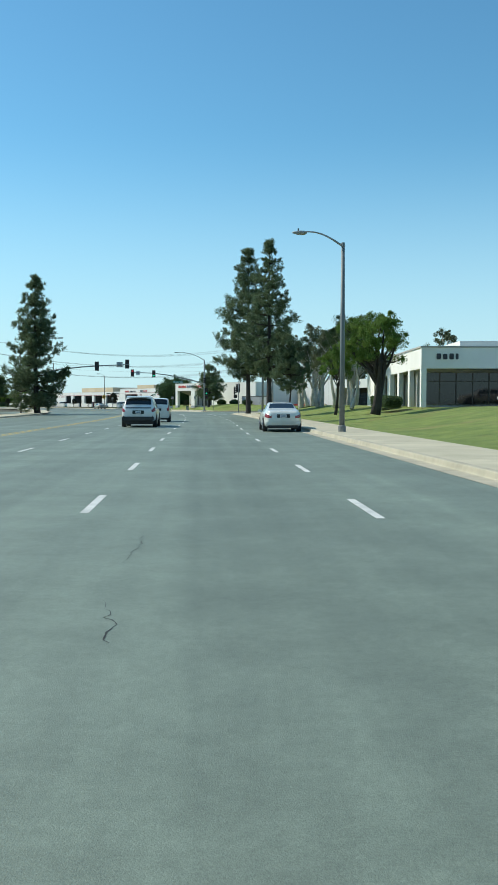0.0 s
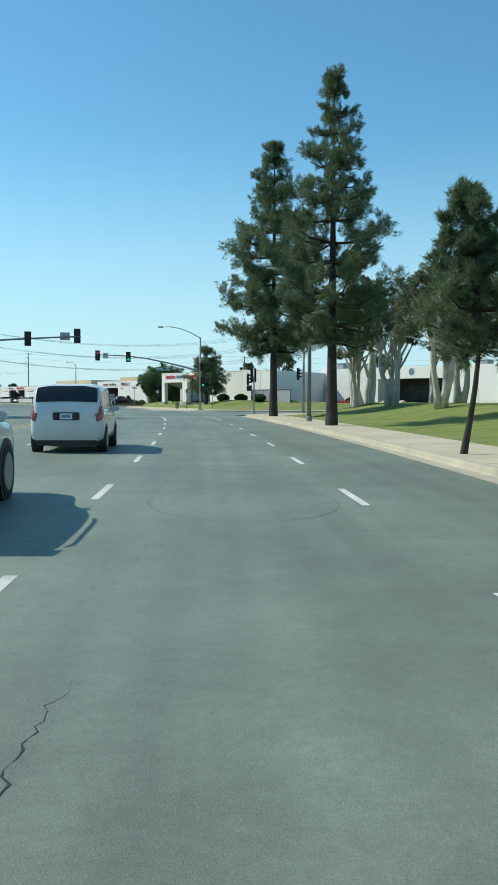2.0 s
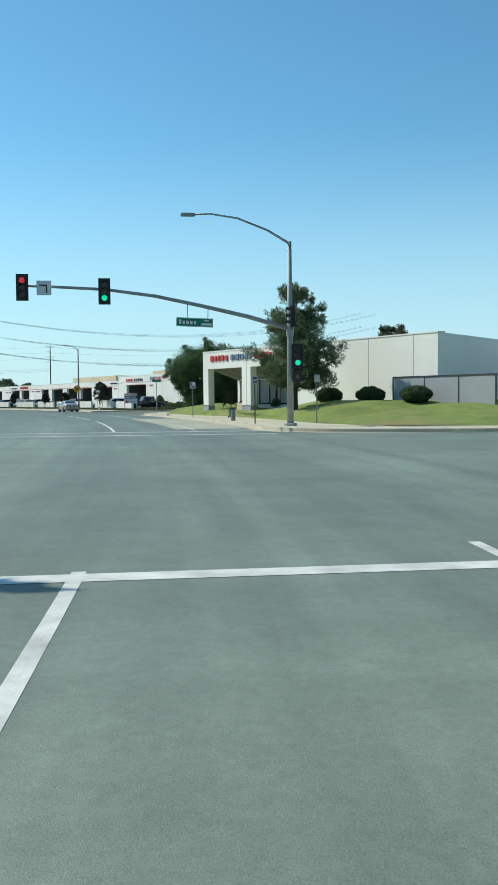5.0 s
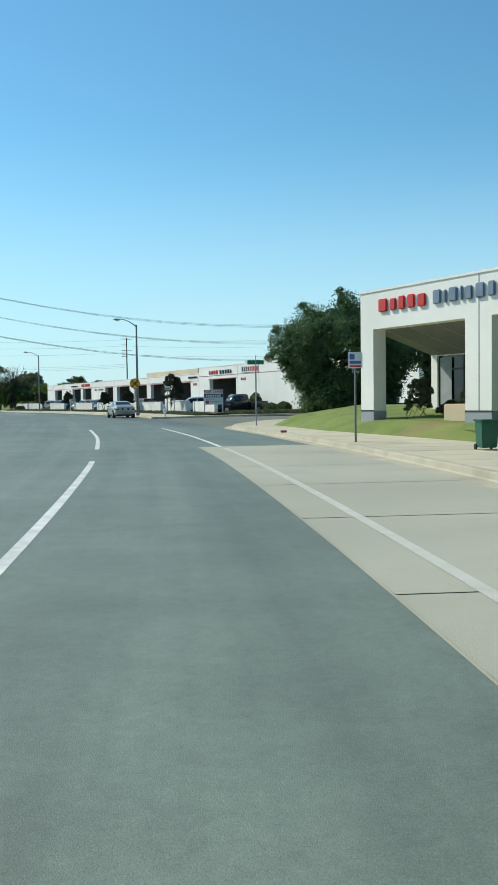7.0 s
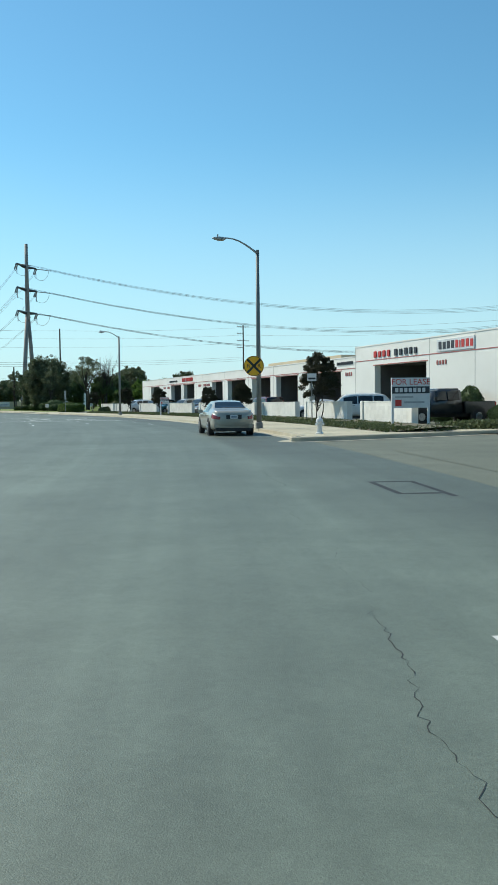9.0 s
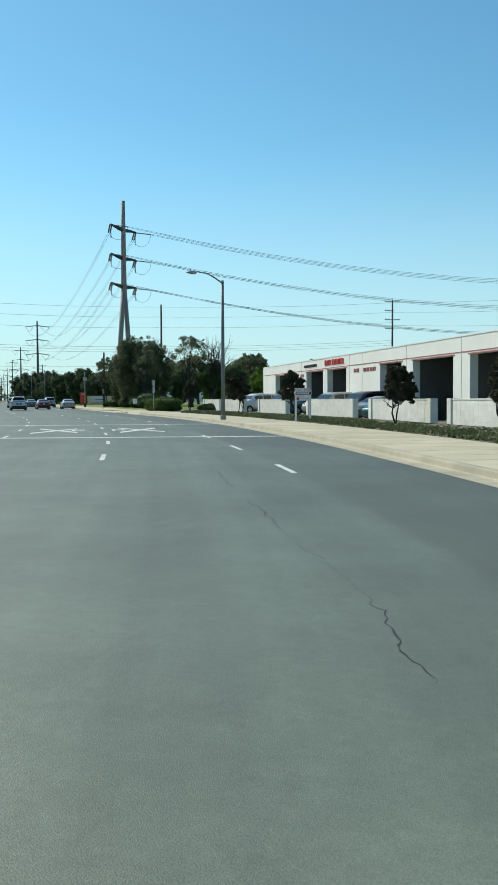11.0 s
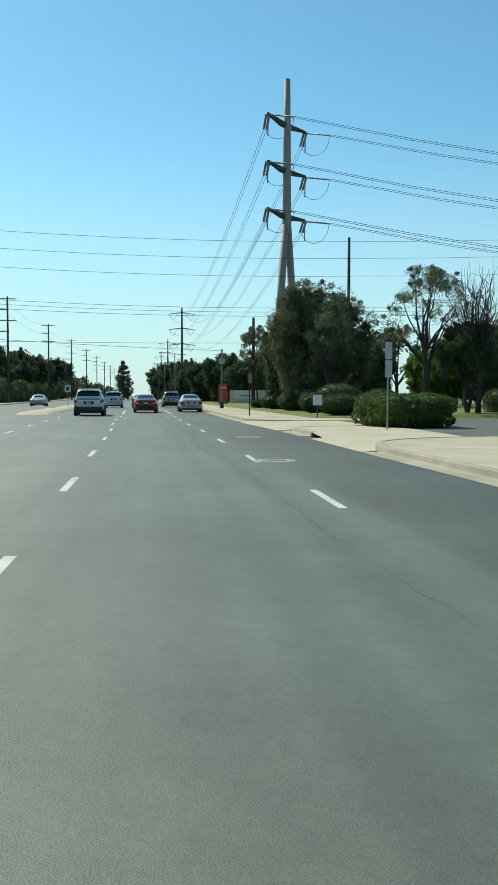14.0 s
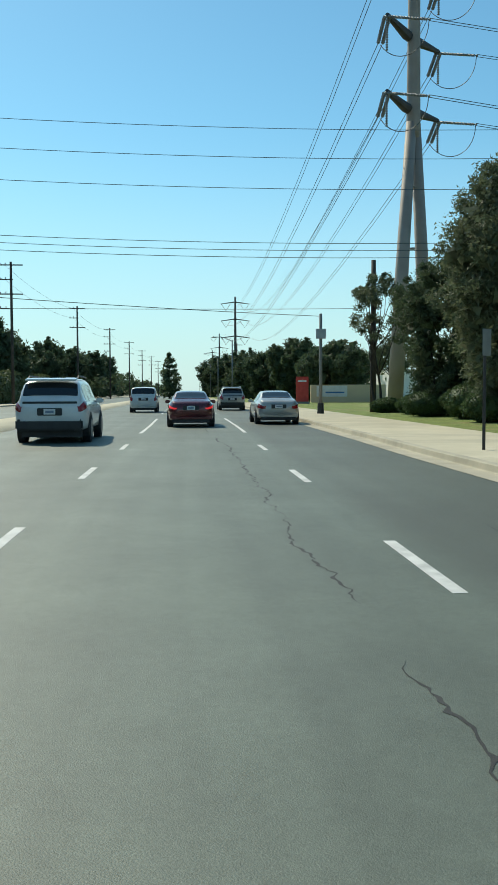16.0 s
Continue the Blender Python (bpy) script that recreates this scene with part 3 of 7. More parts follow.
lawn_b = strip("lawn", 147, 184, [inner, lambda s: inner(s) + 0.4, lambda s: inner(s) + 0.95, lambda s: inner(s) + 1.6, lambda s: inner(s) + 2.6, lambda s: inner(s) + 4.2, 16, 21], [rise] * 8, GRASS, 1.5)
tagged(lawn_b, "mown grass with dry patches before the printing works", "lawn", kind="structure")
crest = [road(184, 7.1, .145), road(190, 9.9, .145), (-12, 198.5, .145), (-2.6, 205.8, .145), (16, 217, .145),
         road(184, 8.8, .72), road(189, 11.6, .6), (-11, 195.6, .5), (-1.4, 203.4, .4), (17, 215, .4),
         road(184, 11.4, 1.12), road(188, 13.8, 1.0), (-9.6, 193.0, .8), (0.4, 200.6, .5), (18, 212, .4),
         road(184, 24, 1.1), road(190, 24, 1.0), (-4, 190, .9), (6, 198, .6), (22, 208, .5)]
lawn_corner = raw("lawn", crest, [(r * 5 + k, r * 5 + k + 1, r * 5 + k + 6, r * 5 + k + 5) for r in range(3) for k in range(4)], GRASS, smooth=True)
tagged(lawn_corner, "mown grass behind the rounded corner", "lawn", kind="structure")
lawn_c = strip("lawn", 326.5, 420, [9.01, 10.5, 13, 18, 30, 60], [0.14, 0.2, 0.25, 0.3, 0.35, 0.4], GRASS, 4)
tagged(lawn_c, "mown grass around the tower", "lawn", kind="structure")
skirt = [road(s, q, z) for q, z in ((9.01, 0.14), (10.5, 0.2), (13, 0.25), (18, 0.3), (30, 0.35), (60, 0.4)) for s, z in ((326.5, z), (325.9, 0.05))]
lawn_edge = raw("lawn", skirt, [(2 * k, 2 * k + 1, 2 * k + 3, 2 * k + 2) for k in range(5)], GRASS)
tagged(lawn_edge, "grass edge falling to the driveway", "lawn", kind="structure")
lawn_d = strip("lawn", 420, 900, [5.4, 9, 18, 30, 60], [0.14, 0.14, 0.2, 0.3, 0.4], GRASS, 10)
tagged(lawn_d, "mown grass verge further down the road", "lawn", kind="structure")
bank = strip("ground", 214, 300, [8.71, 9.4, 10.4, 11.6], [0.14, 0.22, 0.3, 0.34], GROUND, 2)
tagged(bank, "soil bank under the ivy", "ground", kind="structure")
lot = strip("parking_lot", 214, 299, [11.6, 16, 24, 44], [0.05] * 4, ASPHALT_OLD, 4)
tagged(lot, "grey asphalt parking lot of the workshops", "parking lot", kind="structure")
lot_b = sheet("parking_lot", [(16, 10), (70, 10), (70, 66), (16, 66)], 1.22, ASPHALT_OLD)
tagged(lot_b, "asphalt parking lot before the office", "parking lot", kind="structure")
lot_c = strip("parking_lot", 299, 326.5, [9.41, 18, 30, 70], [0.115] * 4, ASPHALT_NEW, 4)
tagged(lot_c, "asphalt lot behind the driveway", "parking lot", kind="structure")

# median of the far stretch
for s0, s1 in ((341, 364), (371, 470)):
    nose = lambda s, d: 0.16 * min(1, (s - s0 + 0.02) / 0.6, (s1 - s + 0.02) / 0.6)
    low_edge = lambda s, d: 0.0
    median = strip("median", s0, s1, [-8.75, -8.6, -6.55, -6.4], [low_edge, nose, nose, low_edge], CONCRETE, 1.0, smooth=False)
    tagged(median, "raised concrete median island", "median", kind="structure")

# painted lines
DASH = B()
box(DASH, -0.055, -1.05, 0, 0.055, 1.05, 0.002)
dash_mesh = bpy.data.meshes.new("lane_dash")
DASH.to_mesh(dash_mesh)
DASH.free()
dash_mesh.materials.append(LINE)


SWAY = [(-60, 0.0), (225, 0.0), (241, -0.11), (252, -0.17), (272, -0.17), (306, -0.25), (321, -0.2), (345, -0.1), (1500, -0.1)]


def sway(s):
    """How far the painted lanes stand off the kerb's own line past the side street."""
    for (a, u), (b, v) in zip(SWAY, SWAY[1:]):
        if s <= b:
            return u + (v - u) * min(1, max(0, (s - a) / (b - a)))
    return 0.0


def dash(s, d):
    ob = new("lane_dash", dash_mesh)
    ob.parent = main_road
    wide = (0.2 if s < 242 else 0.1 if s < 275 else 0.06) if d > 0 and 236 < s < 330 else 0.0
    ob.matrix_local = at_road(s, d + sway(s) + wide, 0.001)
    return ob


for k in range(-8, 12):
    dash(12.1 + 7.12 * k, -1.45)
    dash(11.4 + 7.12 * k, 2.12)
    if k < 10:
        dash(12.0 + 7.12 * k, -5.1)
for k in range(14):
    dash(242.9 + 7.17 * k, -1.35)
    if not 255.5 < 238.8 + 7.44 * k < 268:
        dash(238.8 + 7.44 * k, 2.1)
    dash(241 + 7.17 * k, -5.0)
for k in range(30):
    dash(372 + 7.3 * k, -1.45)
    dash(372 + 7.3 * k, 2.05)


def line(s0, s1, d, material=LINE, w=0.11, name="lane_line", z=0.0025):
    d0 = d if callable(d) else (lambda s: d)
    return strip(name, s0, s1, [lambda s: d0(s) + sway(s) - w / 2, lambda s: d0(s) + sway(s) + w / 2], [z, z], material, 1.5, main_road)


line(97.5, 111, -1.45, w=0.12)
line(98.5, 112, 2.12, w=0.12)
line(86, 111, -5.1, w=0.12)
line(143, 163.4, -1.47, w=0.13)
line(168.6, 187, -1.47, w=0.13)
line(143, 167.5, 2.12, LINE_WORN, 0.13, z=0.0125)
line(168.4, 187, 2.12, w=0.13)
line(343.5, 360, -1.42, w=0.12)
line(343.5, 360, 2.1, w=0.12)
for d in (-8.25, -8.55):
    line(-56, 108, d, YELLOW_LINE, 0.1)
    line(150, 316, d, YELLOW_LINE, 0.1)


def across(s, d0, d1, w, skew=0.0, material=LINE):
    """A bar of paint across the lanes."""
    a, b = road(s, d0), road(s + skew, d1)
    t = centre(s)[1]
    v = [a - t.to_3d() * w / 2, b - t.to_3d() * w / 2, b + t.to_3d() * w / 2, a + t.to_3d() * w / 2]
    return raw("stop_line", [(p.x, p.y, 0.0035) for p in v], [(0, 1, 2, 3)], material, main_road)


across(138.95, -8, 4.9, 0.32, -0.6)
across(142.3, -8, 4.9, 0.32, -0.5)
across(110.6, -5, 5.0, 0.3, 0.4)
across(254.45, -8, 4.9, 0.5, -1.3)
across(269.85, -8, 4.9, 0.5, -0.6)


def stroke(p, q, w, name="road_symbol"):
    """One painted bar between two places (s, d)."""
    a, b = road(p[0], p[1] + sway(p[0])), road(q[0], q[1] + sway(q[0]))
    t = centre((p[0] + q[0]) / 2)[1].to_3d() * (w / 2)
    return raw(name, [(v.x, v.y, 0.0028) for v in (a - t, b - t, b + t, a + t)], [(0, 1, 2, 3)], LINE, main_road)


for off in (0.0, -3.6):
    stroke((258.6, -0.74 + off), (263.6, 1.09 + off), 1.15)
    x2 = stroke((264.0, -0.61 + off), (258.9, 1.13 + off), 1.15)
    x2.location.z = 0.001
for base in (-0.98, -2.71):
    for p, q, w in (((260.6, base), (262.3, base), 0), ((262.2, base), (262.2, base + 0.5), 0.3), ((261.45, base), (261.45, base + 0.5), 0.26), ((261.4, base + 0.25), (260.6, base + 0.55), 0.3)):
        if w:
            stroke(p, q, w)
        else:
            line(p[0], q[0], p[1] + 0.06, w=0.13, name="road_symbol", z=0.003)
    line(261.45, 262.3, base + 0.5, w=0.11, name="road_symbol", z=0.003)

# concrete bus pad, panel by panel
pad = strip("bus_pad", 144.8, 168.5, [1.45, 4.79], [0.002, 0.002], PAD, 2)
tagged(pad, "pale concrete bus pad let into the asphalt", "bus pad", kind="structure")
for k in range(6):
    s0 = 144.85 + 3.95 * k
    strip("concrete_panel", s0, s0 + 3.91, [1.47, 4.78], [0.0085, 0.0085], PAD, 1.3, pad)

# pavement slabs
SLAB = {}


def slabs(owner, s0, s1, d0, d1, length=1.52):
    key = round(d1 - d0, 2)
    if key not in SLAB:
        bm = box(B(), -key / 2 + 0.004, -length / 2 + 0.003, 0, key / 2 - 0.004, length / 2 - 0.003, 0.022)
        me = bpy.data.meshes.new("paving_slab")
        bm.to_mesh(me)
        bm.free()
        me.materials.append(CONCRETE)
        SLAB[key] = me
    rng = random.Random(int(s0))
    for k in range(int((s1 - s0) / length)):
        ob = new("paving_slab", SLAB[key])
        ob.parent = owner
        ob.matrix_local = at_road(s0 + length * (k + 0.5), (d0 + d1) / 2, 0.1315 + rng.uniform(-0.0008, 0.0008))


# ---- buildings ----
def frame_of(p, along, z=0.0):
    """A pose at p whose x runs along a wall and whose y runs into the building."""
    return pose(p[0], p[1], z, 0, 0, math.degrees(math.atan2(along[1], along[0])))


def wall_piece(bm, length, z0, z1, thick, openings, y0=0.0):
    """One wall with real openings (x0, x1, low, high) through it, its reveals closed."""
    xs = sorted({0.0, length} | {x for o in openings for x in o[:2]})
    zs = sorted({z0, z1} | {min(max(z, z0), z1) for o in openings for z in o[2:]})
    corner = {}

    def at(i, j, back):
        if (i, j, back) not in corner:
            corner[i, j, back] = bm.verts.new((xs[i], y0 + thick * back, zs[j]))
        return corner[i, j, back]

    def solid(i, j):
        if not (0 <= i < len(xs) - 1 and 0 <= j < len(zs) - 1):
            return False
        x, z = (xs[i] + xs[i + 1]) / 2, (zs[j] + zs[j + 1]) / 2
        return not any(a < x < b and lo < z < hi for a, b, lo, hi in openings)

    for i in range(len(xs) - 1):
        for j in range(len(zs) - 1):
            if not solid(i, j):
                continue
            for back in (0, 1):
                bm.faces.new([at(i, j, back), at(i + 1, j, back), at(i + 1, j + 1, back), at(i, j + 1, back)])
            for di, dj, p, q in ((-1, 0, (i, j), (i, j + 1)), (1, 0, (i + 1, j), (i + 1, j + 1)), (0, -1, (i, j), (i + 1, j)), (0, 1, (i, j + 1), (i + 1, j + 1))):
                if not solid(i + di, j + dj):
                    bm.faces.new([at(*p, 0), at(*q, 0), at(*q, 1), at(*p, 1)])
    return bm


def letter_blocks(parent, x, z, y, widths, height, gap, material, name="sign_letter", depth=0.08):
    """Plain raised blocks, one for each letter of a sign that is not spelled out."""
    for k, w in enumerate(widths):
        bm = box(B(), x + 0.08 * w, y - depth, z, x + 0.86 * w, y, z + height * (0.92 if k % 3 == 1 else 1.0), bevel=min(0.03, depth * 0.4))
        part(name, bm, material, parent)
        x += w + gap
    return x


def storefront(parent, x0, x1, z0, z1, y, bays):
    part("glazing", box(B(), x0, y, z0, x1, y + 0.05, z1), GLASS, parent, "tinted shopfront glass")
    for k in range(bays + 1):
        x = x0 + (x1 - x0) * k / bays
        part("mullion", box(B(), x - 0.04, y - 0.05, z0, x + 0.04, y, z1), FRAME_METAL, parent)
    part("transom", box(B(), x0, y - 0.045, z0 + (z1 - z0) * 0.72, x1, y - 0.003, z0 + (z1 - z0) * 0.72 + 0.07), FRAME_METAL, parent)


# the printing works
works = thing("printing_works", frame_of((-14.59, 174.5), (0.63, -0.776)) @ Matrix.Diagonal((1.13, 1.13, 1.08, 1.0)), "white stucco printing works with a deep porch and raised letters", "building")
part("wall", wall_piece(B(), 22.1, 0.85, 4.78, 0.5, [(0.65, 4.75, 0.85, 3.55), (5.75, 10.7, 0.85, 3.55)]), STUCCO, works)
for x0, x1 in ((-0.01, 0.66), (4.74, 5.76), (10.69, 22.11)):
    part("plinth", box(B(), x0, -0.012, 0, x1, 0.512, 0.84), STUCCO_GREY, works, "grey painted plinth")
part("side_wall", box(B(), -0.4, 0, 0, 0, 12.3, 4.78, Matrix.Translation((22.1, 0.5, 0)) @ Matrix.Rotation(math.radians(16.6), 4, "Z")), STUCCO, works, "splayed side wall")
part("side_wall", box(B(), 0.0, 12, 0, 0.4, 24, 4.78), STUCCO, works)
part("porch_wall", box(B(), 11.2, 0.5, 0, 11.5, 3.0, 3.6), STUCCO, works)
part("porch_back", wall_piece(B(), 20.6, 0.0, 4.5, 0.3, [(0.3, 10.9, 0.9, 2.72)], 3.0), STUCCO, works)
storefront(works, 0.3, 10.9, 0.9, 2.72, 3.12, 9)
for k in range(9):
    x = 0.38 + 1.178 * k
    part("blind", box(B(), x, 3.06, 1.0, x + (1.0 if k % 3 else 0.55), 3.075, 2.66), BLIND, works, "pale vertical window blind")
bm = box(B(), 0.02, 0.5, 3.56, 11.4, 3.0, 3.7)
for v in bm.verts:
    v.co.z -= 0.8 * (v.co.y - 0.5) / 2.5
part("soffit", bm, PORCH_BOARD, works, "sloping boarded porch ceiling")
for k in range(9):
    bm = box(B(), 0.6 + 1.2 * k, 0.5, 3.545, 0.64 + 1.2 * k, 3.0, 3.558)
    for v in bm.verts:
        v.co.z -= 0.8 * (v.co.y - 0.5) / 2.5
    part("soffit_batten", bm, SOFFIT, works)
bm = box(B(), 0.3, 0.5, 4.5, 21.9, 12.0, 4.62)
for v in bm.verts:
    v.co.x -= 3.4 * (v.co.x > 20 and v.co.y > 11)
part("roof", bm, SOFFIT, works)
part("roof", box(B(), 0.3, 12.01, 4.5, 17.7, 23.5, 4.62), SOFFIT, works)
part("coping", box(B(), -0.03, -0.03, 4.78, 22.13, 0.53, 4.85), STUCCO, works)
for x in (5.28, 13.9, 17.0, 20.4):
    part("joint", box(B(), x - 0.02, -0.006, 0.0, x + 0.02, 0.0, 4.77), SOFFIT, works)
for x0, x1 in ((0, 0.65), (4.75, 5.75), (10.7, 22.1)):
    part("band", box(B(), x0, -0.02, 0.82, x1, 0.0, 0.87), BAR_DARK, works)
xl = letter_blocks(works, 0.95, 4.08, 0, [0.52, 0.36, 0.36, 0.4, 0.44], 0.42, 0.05, BAR_RED)
xl = letter_blocks(works, xl + 0.18, 4.08, 0, [0.42, 0.14, 0.42, 0.14, 0.34, 0.42, 0.32], 0.42, 0.05, BAR_BLUE)
letter_blocks(works, xl + 0.22, 4.08, 0, [0.4, 0.42, 0.14, 0.42, 0.38, 0.14, 0.42, 0.42], 0.42, 0.05, BAR_RED)
part("planter", box(B(), 3.1, 0.7, 0, 4.6, 1.5, 1.05, bevel=0.03), STUCCO_BEIGE, works, "low tan planter wall in the porch")

# the long white building behind the paperbarks, across the side street
hall = thing("warehouse", frame_of((9.0, 167), (0.63, -0.776)), "long white stucco warehouse with a dark loading opening", "building")
part("wall", wall_piece(B(), 60, 0.6, 5.68, 0.4, [(0.4, 2.3, 0.6, 3.1), (10.5, 22.0, 0.6, 4.15), (34, 42, 0.6, 4.1)]), STUCCO, hall)
part("return_wall", box(B(), -0.4, 0, 0.6, 0, 20, 5.68), STUCCO, hall)
# near-black back sheet, the opening's inner shade put into its colour
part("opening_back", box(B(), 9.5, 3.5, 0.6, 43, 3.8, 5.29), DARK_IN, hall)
part("opening_side", box(B(), 10.2, 0.4, 0.6, 10.5, 3.5, 5.29), STUCCO, hall)
part("opening_side", box(B(), 22.0, 0.4, 0.6, 22.3, 3.5, 5.29), STUCCO, hall)
part("ceiling_slab", box(B(), 9.5, 0.4, 4.2, 43, 3.5, 4.4), SOFFIT, hall)
storefront(hall, 12.5, 21.0, 0.7, 3.2, 3.3, 7)
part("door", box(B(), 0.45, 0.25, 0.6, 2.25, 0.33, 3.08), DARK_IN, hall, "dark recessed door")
for x, w, hh in ((-0.2, 1.3, 0.75), (5.4, 1.1, 0.55), (24.0, 1.6, 0.5)):
    unit = thing("rooftop_unit", hall.matrix_world @ pose(x, 3.0, 5.4), "pale square rooftop vent box on the warehouse", "vent", "rooftop units")
    part("housing", box(B(), 0, 0, 0, w, 1.2, 0.4 + hh, bevel=0.03), STUCCO_GREY, unit)
    part("cap", box(B(), -0.08, -0.08, 0.4 + hh, w + 0.08, 1.28, 0.48 + hh), GALV, unit)
# low grey screen before the splayed corner
screen = thing("screen_fence", works.matrix_world @ Matrix.Diagonal((1 / 1.13, 1 / 1.13, 1 / 1.08, 1)) @ pose(22.2, -0.9, 0.6), "low grey mesh screen in a dark frame", "fence")
part("panel", box(B(), 0.05, 0.02, 0.1, 7.6, 0.05, 1.95), STUCCO_GREY, screen, "grey screen sheet")
part("rail", box(B(), 0, 0, 1.95, 7.65, 0.07, 2.05), BAR_DARK, screen)
for k in range(4):
    part("post", box(B(), 2.52 * k, 0, 0, 2.52 * k + 0.07, 0.07, 1.95), BAR_DARK, screen)
part("roof", box(B(), 0, 0.42, 5.3, 60, 24, 5.4), SOFFIT, hall)
for x in (5.2, 8.6, 26.5, 31):
    part("joint", box(B(), x - 0.02, -0.006, 0.6, x + 0.02, 0.0, 5.67), SOFFIT, hall)
bm = B()
bmesh.ops.create_circle(bm, cap_ends=True, radius=0.45, segments=24, matrix=pose(16.2, -0.03, 5.0, 90))
part("round_sign", bm, BAR_BLUE, hall, "round blue and white emblem")

# the office beside the lawn
office = thing("office_building", frame_of((12.4, 63.4), (1, 0.0)), "white office building with a shaded glazed front", "building")
part("fascia", box(B(), 0, 0, 3.9, 34, 0.4, 5.4), STUCCO, office)
part("fascia_cap", box(B(), -0.06, -0.06, 5.4, 34, 0.46, 5.52), SOFFIT, office)
part("side_wall", wall_piece(B(), 28.5, 1.1, 5.4, 0.35, [(0.2, 4.3, 1.1, 3.9), (5.0, 9.0, 1.1, 3.9), (9.9, 13.6, 1.1, 3.9), (15.2, 18.6, 1.1, 3.9), (19.6, 23.4, 1.1, 3.9)]), STUCCO, office).matrix_local = pose(0.36, 0.4, 0, 0, 0, 90)
part("side_fascia_cap", box(B(), -0.06, 0.46, 5.4, 0.42, 28.9, 5.52), SOFFIT, office)
for k in range(12):
    part("side_mullion", box(B(), 1.5, 4.2 + 2.0 * k, 1.1, 1.6, 4.3 + 2.0 * k, 3.9), STUCCO, office)
part("column", box(B(), 0.0, 0.02, 1.1, 0.38, 0.38, 3.9), STUCCO, office)
part("column", box(B(), 11.0, 0.02, 1.1, 11.4, 0.38, 3.9), STUCCO, office)
part("porch_back", box(B(), 0.36, 3.4, 1.1, 34, 3.7, 5.4), SOFFIT, office)
part("soffit", box(B(), 0.36, 0.4, 3.92, 34, 3.4, 4.05), SOFFIT, office)
storefront(office, 0.8, 12, 1.3, 3.7, 3.3, 9)
storefront(office, 13, 30, 1.3, 3.7, 3.3, 12)
part("roof", box(B(), 0.3, 0.4, 5.0, 34, 29, 5.1), SOFFIT, office)
part("side_glazing", box(B(), 1.61, 3.7, 1.1, 1.75, 28.5, 3.95), GLASS, office, "dark glazing behind the white piers")
part("side_soffit", box(B(), 0.4, 3.7, 3.92, 1.75, 28.5, 4.05), SOFFIT, office)
part("plant_screen", box(B(), 4.2, 6, 5.1, 12, 12, 6.3), STUCCO, office, "pale rooftop plant screen")
letter_blocks(office, 1.05, 4.55, 0, [0.4, 0.4, 0.4, 0.26], 0.42, 0.06, BAR_DARK, "number_bar")

# the row of workshops
FAR = (-77.4, 300.7)
shops = thing("workshop_row", frame_of(FAR, (0.59, -0.807)), "long white workshop row with red trim and deep dark bays", "building")


def bl(L):
    return 95.1 - L


OPEN = [(85.2, 89.9), (73.4, 78.4), (67.4, 72.2), (56.4, 60.2), (49, 54.6), (42, 47), (35.5, 40.5), (27, 33), (14.6, 21.5), (-7.5, -0.3)]
STEP = bl(24.5)
part("wall", wall_piece(B(), STEP, 0.0, 4.55, 0.45, [(bl(b), bl(a), 0, 3.6) for a, b in OPEN if a > 24.5]), STUCCO, shops)
near_wall = part("wall", wall_piece(B(), 112 - STEP, 0.0, 5.2, 0.45, [(bl(b) - STEP, bl(a) - STEP, 0, 3.8) for a, b in OPEN if a < 24.5]), STUCCO, shops)
near_wall.matrix_local = pose(STEP, 0, 0)
part("coping", box(B(), -0.03, -0.03, 4.55, STEP, 0.48, 4.62), STUCCO, shops)
part("coping", box(B(), STEP - 0.03, -0.03, 5.2, 112, 0.48, 5.28), STUCCO, shops)
part("step_wall", box(B(), STEP, 0.45, 4.1, STEP + 0.3, 26, 5.2), STUCCO, shops)
part("end_wall", box(B(), -0.3, 0.0, 0, 0.0, 26, 4.55), STUCCO, shops)
part("roof", box(B(), 0, 0.45, 4.2, STEP, 26, 4.3), SOFFIT, shops)
part("roof", box(B(), STEP, 0.45, 4.75, 112, 26, 4.85), SOFFIT, shops)
# bay backs, ceiling and sides coloured dark in place of deep shade
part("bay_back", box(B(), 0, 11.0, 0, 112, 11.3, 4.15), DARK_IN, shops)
part("bay_soffit", box(B(), 0, 0.45, 3.82, 112, 11.0, 3.92), BAY_SHADE, shops)
for a, b in OPEN:
    top = 3.6 if a > 24.5 else 3.8
    for L in (a - 0.15, b + 0.15):
        part("bay_side", box(B(), bl(L) - 0.15, 0.45, 0, bl(L) + 0.15, 11.0, 3.82), BAY_SHADE, shops)
    storefront(shops, bl(b), bl(a), 0.05, 2.6, 9.0, 3)
    part("red_trim", box(B(), bl(b) - 0.2, -0.03, top, bl(a) + 0.2, 0.0, top + 0.06), STRIPE, shops)
part("red_trim", box(B(), 0, -0.02, 3.72, STEP, 0.0, 3.77), STRIPE, shops)
part("red_trim", box(B(), STEP, -0.02, 4.17, 112, 0.0, 4.225), STRIPE, shops)
for L in (1.2, 9.3, 14.2, 24.5, 34.3, 41.2, 48.0, 55.6, 63.8, 66.6, 72.8, 80, 84.5, 91):
    part("joint", box(B(), bl(L) - 0.02, -0.008, 0, bl(L) + 0.02, 0, 4.54 if L > 24.5 else 5.19), SOFFIT, shops)
